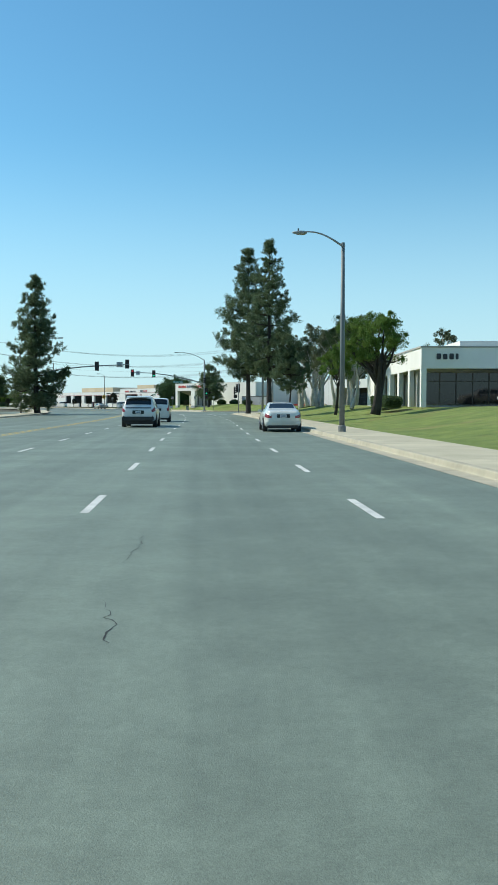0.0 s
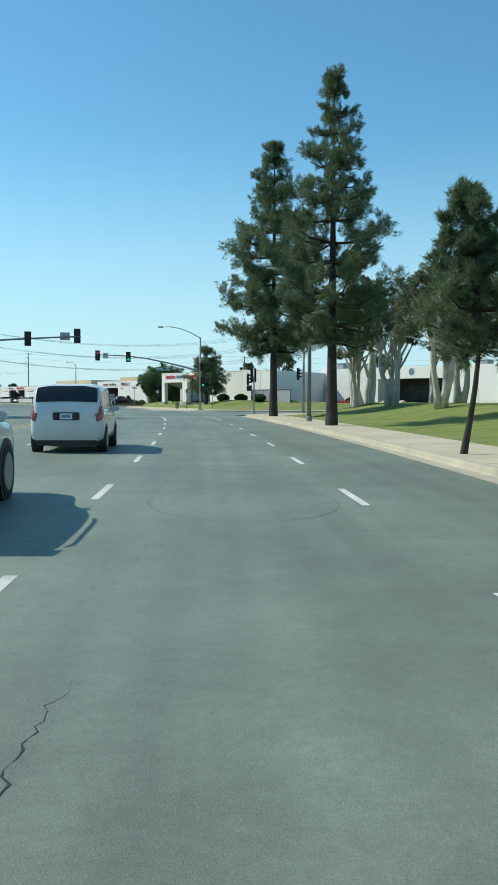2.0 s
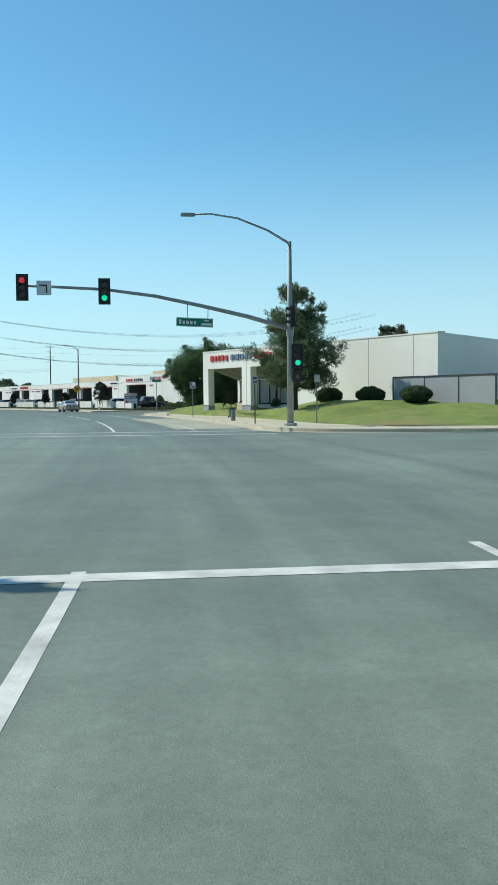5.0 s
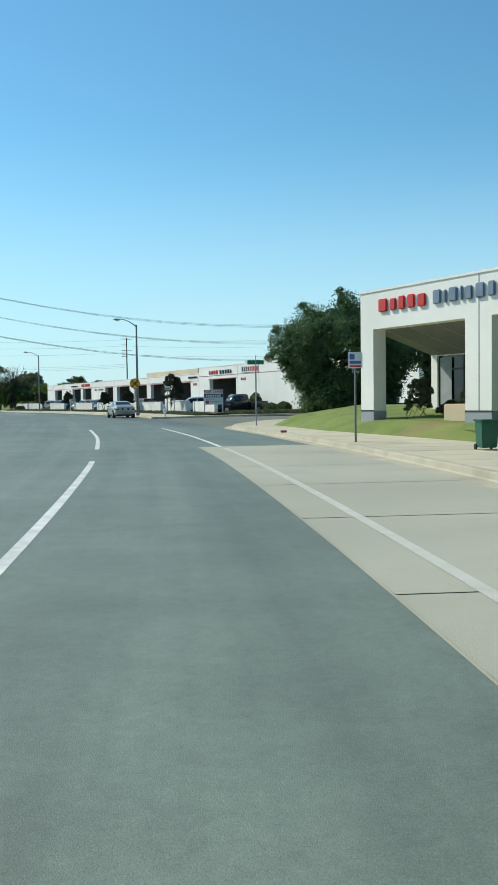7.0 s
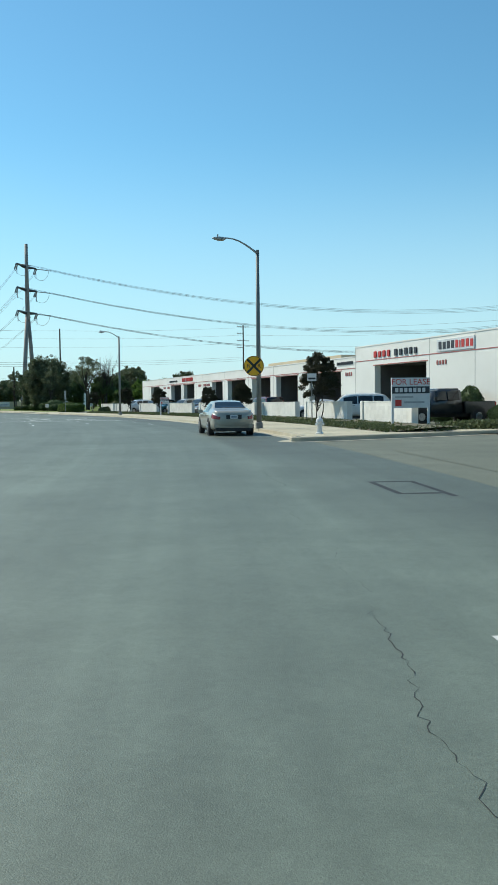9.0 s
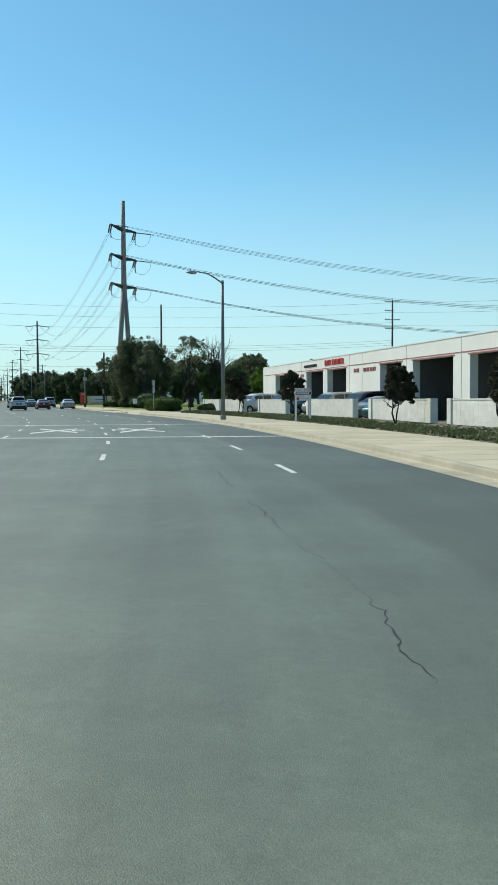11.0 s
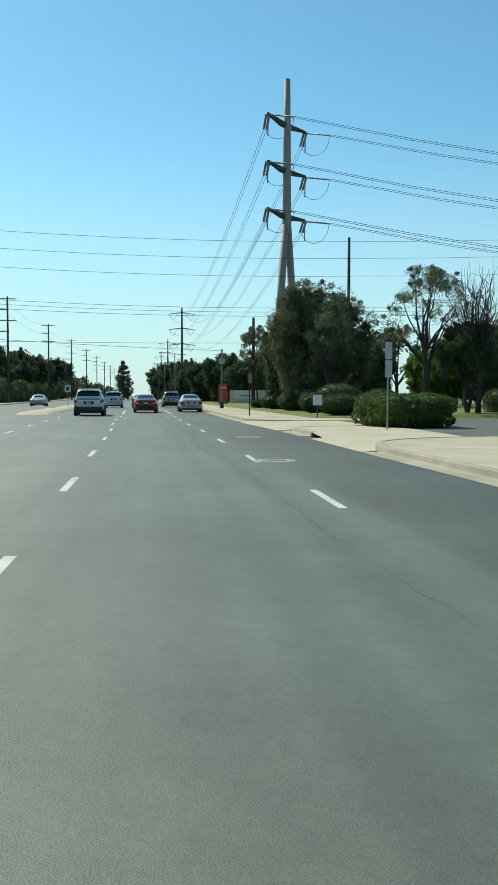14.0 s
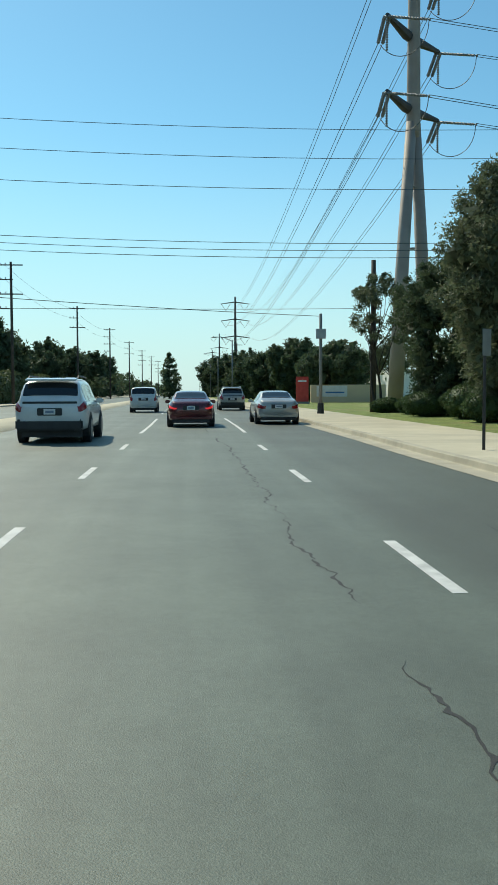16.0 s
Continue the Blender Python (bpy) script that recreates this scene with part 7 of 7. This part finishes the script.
def car(m, shape, paint_mat, label, category="car", length=None, lit=False, scale=1.0, wheel_r=0.33, plate=True, rails=False, tail="sedan", group="", spoiler=False):
    """A car with its tail at -y and its nose at +y of its frame, standing on z = 0."""
    base = FORMS[shape]
    form = smooth_form(base)
    L = base[-1][0]
    k = (length or L) / L
    ob = thing(category.replace(" ", "_"), m, label, category, group)

    def Y(y):
        return (y - L / 2) * k

    bm = B()
    rows = []
    for r in form:
        sec = section(r)
        pts = [(x, z) for x, z in sec] + [(-x, z) for x, z in sec[-2:0:-1]]
        rows.append([bm.verts.new((x, Y(r[0]), z)) for x, z in pts])
    n = len(rows[0])
    for a, b in zip(rows, rows[1:]):
        for j in range(n):
            bm.faces.new((a[j], a[(j + 1) % n], b[(j + 1) % n], b[j]))
    bm.faces.new(rows[0][::-1])
    bm.faces.new(rows[-1])
    part("body", bm, paint_mat, ob, smooth=True)

    def side_glass(y0, y1, lo=0.1, hi=0.9, name="side_window"):
        for sx in (-1, 1):
            bm = B()
            cols = []
            for i in range(7):
                y = y0 + (y1 - y0) * i / 6
                sec = body_at(form, y)
                col = []
                for f in (lo, 0.35, 0.6, hi):
                    t_ = f * 3
                    j = min(int(t_), 2)
                    a_, b_ = sec[6 + j], sec[7 + j]
                    g = t_ - j
                    x, z = a_[0] + (b_[0] - a_[0]) * g, a_[1] + (b_[1] - a_[1]) * g
                    col.append(bm.verts.new((sx * (x + 0.006), Y(y), z + 0.002)))
                cols.append(col)
            for a, b in zip(cols, cols[1:]):
                for j in range(3):
                    bm.faces.new((a[j], a[j + 1], b[j + 1], b[j]))
            part(name, bm, GLASS, ob, "dark side window", smooth=True)

    def end_glass(y0, y1, name, keep=0.88):
        bm = B()
        cols = []
        for i in range(7):
            y = y0 + (y1 - y0) * i / 6
            sec = body_at(form, y)
            w, zt = sec[9][0] * keep, sec[12][1]
            col = []
            for f in (-1, -0.6, -0.2, 0.2, 0.6, 1):
                x = f * w
                ax_ = abs(x)
                z = zt
                for (xa, za), (xb, zb) in zip(sec[9:], sec[10:]):
                    if xb <= ax_ <= xa:
                        z = zb + (za - zb) * (ax_ - xb) / (xa - xb + 1e-9)
                col.append(bm.verts.new((x, Y(y) + (-0.008 if y0 < L / 2 else 0.008), z + 0.01)))
            cols.append(col)
        for a, b in zip(cols, cols[1:]):
            for j in range(5):
                bm.faces.new((a[j], a[j + 1], b[j + 1], b[j]))
        part(name, bm, GLASS, ob, "dark tinted window", smooth=True)

    if shape == "sedan":
        end_glass(0.98, 1.52, "rear_window")
        end_glass(3.5, 3.1, "windscreen")
        side_glass(1.42, 2.1)
        side_glass(2.16, 3.05)
        wheels, tail_y = (1.0, 3.75), 0.02
    elif shape == "suv":
        end_glass(0.16, 0.46, "rear_window", 0.92)
        end_glass(3.7, 3.3, "windscreen")
        side_glass(0.62, 1.25)
        side_glass(1.32, 2.25)
        side_glass(2.32, 3.2)
        wheels, tail_y = (1.05, 3.95), 0.0
    else:
        end_glass(0.1, 0.34, "rear_window", 0.92)
        end_glass(3.65, 3.15, "windscreen")
        side_glass(0.5, 1.3)
        side_glass(1.36, 2.2)
        side_glass(2.26, 3.1)
        wheels, tail_y = (0.75, 3.55), 0.0
    W = max(r[4] for r in base)
    for wy in wheels:
        for sx in (-1, 1):
            x0 = sx * (W - 0.02)
            part("wheel_arch", tube(B(), [(sx * (W - 0.2), Y(wy), wheel_r + 0.015), (sx * (W + 0.004), Y(wy), wheel_r + 0.015)], wheel_r + 0.055, 24), TRIM, ob)
            wh = part("wheel", tube(B(), [(sx * (W - 0.21), Y(wy), wheel_r), (sx * (W - 0.19), Y(wy), wheel_r), (sx * (W + 0.0), Y(wy), wheel_r), (sx * (W + 0.02), Y(wy), wheel_r)], [wheel_r * 0.93, wheel_r, wheel_r, wheel_r * 0.92], 26), RUBBER, ob, "black tyre")
            part("rim", tube(B(), [(sx * (W + 0.0), Y(wy), wheel_r), (sx * (W + 0.026), Y(wy), wheel_r)], [wheel_r * 0.7, wheel_r * 0.66], 24), RIM_DARK, wh)
            bm = B()
            for q in range(5):
                a = q * 72
                box(bm, -0.035, 0, 0.03, 0.035, 0.02, wheel_r * 0.66, pose(sx * (W + 0.022), Y(wy), wheel_r, 0, 0, 90) @ pose(0, 0, 0, 0, a, 0))
            part("spoke_star", bm, RIM, wh, "bright alloy spokes")
    # lamps, plate, bumper, mirrors
    zs = interp(form, 0.1, 2)
    lamp = BRAKE_LIT if lit else TAIL_RED
    for sx in (-1, 1):
        y0, y1, lo, hi = {"sedan": (0.0, 0.4, 4.3, 6.0) if not lit else (0.0, 0.34, 4.75, 5.75), "suv": (0.04, 0.4, 4.6, 7.3), "van": (0.0, 0.24, 4.4, 8.3)}[tail]
        bm = B()
        cols = []
        for i in range(7):
            y = y0 + (y1 - y0) * i / 6
            sec = body_at(form, y)
            taper = 0.12 * i / 6
            col = []
            for j in range(5):
                u = lo + taper * (hi - lo) + (hi - lo) * (1 - 1.6 * taper) * j / 4
                q = min(int(u), 11)
                xx, zz = sec[q][0] + (sec[q + 1][0] - sec[q][0]) * (u - q), sec[q][1] + (sec[q + 1][1] - sec[q][1]) * (u - q)
                col.append(bm.verts.new((sx * (xx + 0.008), Y(y) - 0.009, zz + 0.003)))
            cols.append(col)
        inner = []
        for j in range(5):
            v_ = cols[0][j].co
            inner.append(bm.verts.new((v_.x - sx * (0.1 if tail == "sedan" else 0.06), Y(0.0) - 0.011, v_.z)))
        cols.insert(0, inner)
        for a_, b_ in zip(cols, cols[1:]):
            for j in range(4):
                bm.faces.new((a_[j], a_[j + 1], b_[j + 1], b_[j]))
        part("tail_lamp", bm, lamp, ob, "red tail lamp", smooth=True)
        part("head_lamp", box(B(), -0.2, -0.1, -0.07, 0.2, 0.03, 0.07, pose(sx * W * 0.68, Y(L - 0.16), interp(form, L - 0.3, 2) - 0.05, 0, 0, -sx * 22), bevel=0.02), CHROME, ob, "clear head lamp")
        ym = 3.12 if shape != "suv" else 3.3
        part("mirror", box(B(), -0.11, -0.05, -0.07, 0.11, 0.08, 0.07, pose(sx * (W + 0.035), Y(ym), interp(form, ym, 2) + 0.06), bevel=0.03), paint_mat, ob)
        for yd in ((1.75, 2.75) if shape == "sedan" else (1.5, 2.55)):
            part("door_handle", box(B(), -0.012, -0.09, -0.014, 0.012, 0.09, 0.014, pose(sx * (W + 0.004), Y(yd), interp(form, yd, 2) - 0.1), bevel=0.006), CHROME if shape == "suv" else paint_mat, ob)
        part("exhaust", tube(B(), [(sx * W * 0.62, Y(0.02), 0.27 if shape != "suv" else 0.38), (sx * W * 0.62, Y(0.2), 0.27 if shape != "suv" else 0.38)], 0.04, 10), BLACK, ob)
    if plate:
        zp = {"sedan": zs - 0.06, "suv": 0.86, "van": 0.92}[shape]
        part("plate_recess", box(B(), -0.33, -0.03, -0.1, 0.33, 0.05, 0.1, pose(0, Y(tail_y), zp), bevel=0.015), TRIM, ob)
        part("number_plate", box(B(), -0.155, -0.042, -0.075, 0.155, -0.03, 0.075, pose(0, Y(tail_y), zp), bevel=0.006), SIGN_WHITE, ob)
        part("plate_bar", box(B(), -0.11, -0.046, -0.03, 0.11, -0.0425, 0.03, pose(0, Y(tail_y), zp)), BAR_BLUE, ob)
    zb = 0.3 if shape != "suv" else 0.5
    part("bumper", box(B(), -W * (0.88 if shape != "suv" else 0.93), -0.05 if shape != "suv" else -0.11, -0.1 if shape != "suv" else -0.2, W * 0.88, 0.16, 0.1, pose(0, Y(0.08), zb + (0.12 if shape != "suv" else 0.06)), bevel=0.05), TRIM if shape == "suv" else paint_mat, ob)
    part("rear_valance", box(B(), -W * 0.8, 0, -0.08, W * 0.8, 0.3, 0.08, pose(0, Y(0.1), zb - 0.04), bevel=0.03), TRIM, ob)
    part("grille", box(B(), -0.4, -0.05, -0.08, 0.4, 0.03, 0.08, pose(0, Y(L - 0.05), 0.55), bevel=0.02), TRIM, ob)
    part("underbody", box(B(), -W * 0.82, Y(0.3), 0.17, W * 0.82, Y(L - 0.3), 0.4), TRIM, ob)
    part("boot_seam", box(B(), -W * 0.7, -0.012, -0.006, W * 0.7, 0.012, 0.006, pose(0, Y(0.03), zs - 0.19)), TRIM, ob)
    if rails:
        for sx in (-1, 1):
            part("roof_rail", tube(B(), [(sx * 0.66, Y(0.75), 1.76), (sx * 0.67, Y(0.9), 1.82), (sx * 0.67, Y(2.5), 1.82), (sx * 0.66, Y(2.7), 1.78)], 0.02, 8), TRIM, ob)
        part("spoiler", box(B(), -0.68, -0.16, -0.025, 0.68, 0.16, 0.025, pose(0, Y(0.42), 1.73, 8), bevel=0.015), paint_mat, ob)
        part("chrome_strip", box(B(), -0.72, -0.03, -0.035, 0.72, 0.02, 0.035, pose(0, Y(0.06), 1.1), bevel=0.01), TRIM, ob)
    return ob


WHITE_P = paint("white car paint", (0.72, 0.73, 0.72))
CREAM_P = paint("pearl white car paint", (0.74, 0.74, 0.68))
SILVER_P = paint("silver car paint", (0.44, 0.43, 0.40), 0.32, 0.15)
GOLD_P = paint("champagne car paint", (0.42, 0.39, 0.32), 0.32, 0.12)
RED_P = paint("dark red car paint", (0.12, 0.013, 0.019), 0.28, 0.2)
GREY_P = paint("grey car paint", (0.16, 0.17, 0.175), 0.3, 0.4)
DARK_P = paint("charcoal car paint", (0.03, 0.033, 0.037), 0.3, 0.3)
TEAL_P = paint("teal car paint", (0.03, 0.13, 0.15), 0.3, 0.3)
BROWN_P = paint("brown car paint", (0.06, 0.045, 0.035), 0.3, 0.3)

car(at_road(44.4, 3.95), "sedan", CREAM_P, "pearl white saloon car in the kerb lane", tail="sedan")
car(at_road(340.2, -3.62), "suv", WHITE_P, "white sport utility car with roof rails", "suv", rails=True, tail="suv", wheel_r=0.38)
car(at_road(52.4, -3.6), "suv", WHITE_P, "white sport utility car beside the pearl saloon", "suv", rails=True, tail="suv", wheel_r=0.38)
car(at_road(353.0, 3.85), "sedan", SILVER_P, "champagne silver saloon car beside the red one")
car(at_road(350.5, 0.15), "sedan", RED_P, "dark red saloon car with lit brake lamps", lit=True)
car(at_road(219.4, 3.35), "sedan", GOLD_P, "champagne silver saloon car in the kerb lane")
car(at_road(66.2, -3.4), "van", WHITE_P, "white boxy people carrier", "minivan", tail="van")
car(at_road(382.5, 3.5), "suv", SILVER_P, "silver sport utility car further ahead", "suv", rails=True, tail="van", wheel_r=0.36)
car(at_road(376.5, -2.9), "van", WHITE_P, "white boxy people carrier further ahead", "minivan", tail="van")
car(at_road(376, 0.0), "sedan", GREY_P, "grey saloon car ahead in the lane")
car(at_road(392, -12.5, 0, 180), "sedan", SILVER_P, "oncoming silver saloon car")


def pickup(m, paint_mat, label, length=5.6, wheel_r=0.39):
    """A crew-cab pickup, tail at -y."""
    ob = thing("pickup_truck", m, label, "pickup truck")
    h = length / 2
    W = 0.98
    part("bed", box(B(), -W, -h + 0.05, 0.55, W, -h + 1.95, 1.18, bevel=0.06), paint_mat, ob)
    part("bed_floor", box(B(), -W + 0.09, -h + 0.14, 1.183, W - 0.09, -h + 1.85, 1.187), BLACK, ob)
    part("tailgate", box(B(), -W + 0.06, -h, 0.62, W - 0.06, -h + 0.06, 1.2, bevel=0.02), paint_mat, ob)
    bm = box(B(), -W, -h + 2.0, 0.5, W, h - 1.35, 1.9, bevel=0.1)
    for v in bm.verts:
        if v.co.z > 1.25:
            k = (v.co.z - 1.25) / 0.65
            v.co.x *= 1 - 0.2 * k
            if v.co.y > 0:
                v.co.y -= 0.75 * k
            else:
                v.co.y += 0.14 * k
    part("cab", bm, paint_mat, ob, smooth=True)
    part("bonnet", box(B(), -W + 0.02, h - 1.6, 0.5, W - 0.02, h - 0.05, 1.2, bevel=0.1), paint_mat, ob, smooth=True)
    part("front_bumper", box(B(), -W, h - 0.12, 0.42, W, h + 0.04, 0.66, bevel=0.04), CHROME, ob)
    part("rear_bumper", box(B(), -W, -h - 0.1, 0.45, W, -h + 0.06, 0.63, bevel=0.03), CHROME, ob)
    part("rear_window", box(B(), -0.66, -h + 2.02, 1.3, 0.66, -h + 2.06, 1.75, pose(0, 0.05, 0), bevel=0.01), GLASS, ob)
    for sx in (-1, 1):
        for y0, y1 in ((-h + 2.3, -h + 3.0), (-h + 3.08, -h + 3.75)):
            bm = box(B(), -0.01, y0, 1.28, 0.012, y1, 1.74, bevel=0.004)
            for v in bm.verts:
                v.co.x += sx * (W - 0.2 * W * (v.co.z - 1.25) / 0.65)
            part("side_window", bm, GLASS, ob)
        part("tail_lamp", box(B(), -0.07, -0.03, -0.2, 0.07, 0.06, 0.2, pose(sx * (W - 0.07), -h + 0.04, 0.95), bevel=0.015), TAIL_RED, ob)
        part("mirror", box(B(), -0.12, -0.06, -0.12, 0.12, 0.06, 0.12, pose(sx * (W + 0.12), h - 1.75, 1.35), bevel=0.03), BLACK, ob)
        for wy in (-h + 1.1, h - 1.0):
            part("wheel_arch", tube(B(), [(sx * (W - 0.2), wy, wheel_r + 0.02), (sx * (W + 0.005), wy, wheel_r + 0.02)], wheel_r + 0.07, 24), BLACK, ob)
            wh = part("wheel", tube(B(), [(sx * (W - 0.24), wy, wheel_r), (sx * (W - 0.22), wy, wheel_r), (sx * W, wy, wheel_r), (sx * (W + 0.02), wy, wheel_r)], [wheel_r * 0.93, wheel_r, wheel_r, wheel_r * 0.9], 24), RUBBER, ob)
            part("rim", tube(B(), [(sx * W, wy, wheel_r), (sx * (W + 0.026), wy, wheel_r)], [wheel_r * 0.62, wheel_r * 0.5], 16), RIM, wh)
    part("number_plate", box(B(), -0.155, -h - 0.115, 0.49, 0.155, -h - 0.102, 0.6), SIGN_WHITE, ob)
    part("frame_rail", box(B(), -0.6, -h + 0.2, 0.36, 0.6, h - 0.3, 0.55), BLACK, ob)
    return ob


pickup(at_road(114.8, -6.9), BROWN_P, "dark brown pickup truck waiting to turn")
pickup(pose(-28.4, 228.6, 0.06, 0, 0, 125), DARK_P, "charcoal pickup truck parked behind the sign")
# parked cars between wall and workshops
for s, d, shape, mt, lab, a, cat in ((236.5, 15.2, "suv", WHITE_P, "white pickup-like utility car parked at the workshops", 75, "suv"), (243, 15.4, "sedan", WHITE_P, "white car parked at the workshops", 80, "car"), (256, 15.5, "van", RED_P, "red panel van parked at the workshops", 5, "van"),
                                     (270, 15.8, "sedan", TEAL_P, "teal hatchback parked behind the wall", 110, "car"), (273.4, 16.0, "sedan", GREY_P, "grey car parked behind the wall", 110, "car"), (276.4, 16.2, "suv", DARK_P, "dark utility car parked behind the wall", 110, "suv"),
                                     (282.5, 16.4, "suv", SILVER_P, "silver utility car parked behind the wall", 110, "suv"), (288.6, 16.2, "sedan", TEAL_P, "teal car parked behind the wall", 112, "car"), (293, 16.4, "suv", DARK_P, "dark utility car parked behind the wall", 110, "suv"), (298.5, 15.4, "suv", WHITE_P, "white utility car parked behind the wall", 112, "suv")):
    q = road(s, d)
    car(pose(q.x, q.y, 0.055, 0, 0, turn(s) + a), shape, mt, lab, cat, tail="van" if shape != "sedan" else "sedan")
car(pose(19.6, 60.5, 1.225, 0, 0, 95), "sedan", WHITE_P, "white car parked before the office")
car(pose(24.6, 60.5, 1.225, 0, 0, 92), "sedan", DARK_P, "dark car parked before the office")

# ---- small things on the road and pavements ----
def manhole(s, d, r=0.45, ring=0.75):
    ob = thing("manhole", at_road(s, d, 0.0), "round iron manhole cover in a concrete ring", "manhole cover")
    bm = B()
    bmesh.ops.create_cone(bm, cap_ends=True, segments=36, radius1=ring, radius2=ring, depth=0.012, matrix=pose(0, 0, -0.003))
    part("collar", bm, PAD, ob)
    bm = B()
    bmesh.ops.create_cone(bm, cap_ends=True, segments=32, radius1=r, radius2=r, depth=0.012, matrix=pose(0, 0, -0.001))
    part("cover", bm, IRON, ob)
    bm = B()
    for i in range(-3, 4):
        for j in range(-3, 4):
            if i * i + j * j < 6:
                box(bm, i * 0.1 - 0.03, j * 0.1 - 0.03, 0.004, i * 0.1 + 0.03, j * 0.1 + 0.03, 0.008)
    part("tread", bm, IRON, ob)


manhole(297.65, 2.33, 0.26, 0.44)
manhole(308.05, 3.03, 0.26, 0.44)
manhole(50.5, 3.6, 0.25, 0.4)


def crack(s0, s1, d0, d1, seed, w=0.02):
    """A thin jagged crack in the asphalt, broken into lengths."""
    rng = np.random.default_rng(seed)
    n = int((s1 - s0) / 0.06)
    off, verts, faces, open_now = 0.0, [], [], False

    def add(s, d, ww, join):
        verts.extend([road(s, d - ww / 2, 0.0022), road(s, d + ww / 2, 0.0022)])
        if join:
            k = len(verts) - 4
            faces.append((k, k + 1, k + 3, k + 2))

    for k in range(n + 1):
        off = off * 0.975 + rng.normal() * 0.016
        s, d = s0 + (s1 - s0) * k / n, d0 + (d1 - d0) * k / n + off + rng.normal() * 0.008
        level = noise.noise(Vector((s * 0.4, seed * 3.1, 0))) + (0.5 if w > 0.015 else 0.25)
        if level < 0.05:
            open_now = False
            continue
        ww = w * rng.uniform(0.15, 1.9) * min(1, level * 2)
        add(s, d, ww, open_now)
        open_now = True
    return raw("crack", verts, faces, TAR, main_road if s1 < 188 else main_road_on)


for a in ((299, 329, 1.22, 1.2, 1, 0.022), (329, 352, 1.2, 0.6, 12, 0.03), (318, 327, 3.4, 3.0, 13, 0.014), (262, 300, 1.75, 1.35, 14, 0.01), (196, 214, 2.0, 1.2, 15, 0.01), (226, 240, 1.2, 0.7, 16, 0.012), (5, 11, -0.55, -0.72, 17, 0.008), (264, 296, 1.9, 1.2, 2, 0.008), (37, 60, -0.75, -0.45, 3, 0.008), (86, 92, 1.0, 0.7, 5, 0.008), (120, 136, 0.7, 1.2, 7, 0.007), (65.5, 72.5, -0.83, -0.76, 9, 0.008), (180, 187.9, 1.2, 1.6, 10, 0.006), (188.2, 195.5, 1.62, 1.6, 11, 0.009)):
    crack(*a)
bm = B()
for i in range(40):
    a0, a1 = 2 * math.pi * i / 40, 2 * math.pi * (i + 1) / 40
    bm.faces.new([bm.verts.new(road(53.5 + 1.9 * r * math.sin(a), 0.55 + 1.25 * r * math.cos(a), 0.0022)) for r, a in ((0.997, a0), (1.002, a0), (1.002, a1), (0.997, a1))])
part("tar_ring", bm, TAR, main_road)
# sealed saw cut round a detector loop
bm = B()
for s0, s1, d0, d1 in ((194.5, 196.5, 3.4, 3.5), (194.5, 196.5, 4.08, 4.18), (194.5, 194.65, 3.5, 4.08), (196.35, 196.5, 3.5, 4.08), (194.1, 194.5, 4.08, 4.18)):
    bm.faces.new([bm.verts.new(road(s, d, 0.0022)) for s, d in ((s0, d0), (s0, d1), (s1, d1), (s1, d0))])
part("saw_cut", bm, TAR, main_road_on)
# patched trench in the asphalt of the second junction
patch = strip("road_patch", 196, 205, [6.2, 9.5], [0.003, 0.003], ASPHALT_OLD, 1.5, main_road)

# stones and a red flower bed on the grass bank
rngs = np.random.default_rng(400)
for k, (x, y) in enumerate(((9.3, 121.3), (10.4, 120.7), (8.0, 121.8), (11.8, 119.6))):
    bm = B()
    bmesh.ops.create_icosphere(bm, subdivisions=2, radius=0.4)
    for v in bm.verts:
        v.co *= 1 + 0.22 * noise.noise(v.co * 3 + Vector((k, 0, 0)))
        v.co.z *= 0.75
    st = part("boulder", bm, CONCRETE, smooth=True)
    st.matrix_world = pose(x, y, 1.05, 0, 0, 40 * k)
    tagged(st, "pale rounded boulder on the grass bank", "boulder", "boulders")
bed = [(7.0 + rngs.normal() * 0.5, 121.9 + rngs.normal() * 0.4, 1.12 + 0.12 * rngs.random()) for _ in range(700)]
v, f = cards(bed, np.full(len(bed), 0.05), 3, 0.1, 0.7, rngs)
tagged(raw("flower_bed", v, f, BAR_RED), "patch of red flowers on the grass bank", "flowers", kind="stuff")
bk = part("brick", box(B(), -0.11, -0.06, 0, 0.11, 0.06, 0.08, bevel=0.008), STRIPE)
bk.matrix_world = pose(*road(174.5, 5.27, 0.155), 0, 0, 20)
tagged(bk, "loose red brick on the kerb", "brick")

# ---- paving, last ----
slabs(pavement, -4, 109, 5.38, 7.74)
slabs(pavement_b, 147, 165.3, 5.38, 8.69)
slabs(pavement_b, 165.4, 183, 5.38, 7.08)
slabs(pavement_c, 214, 300, 5.38, 8.69)
slabs(pavement_d, 326.5, 400, 5.38, 8.99)
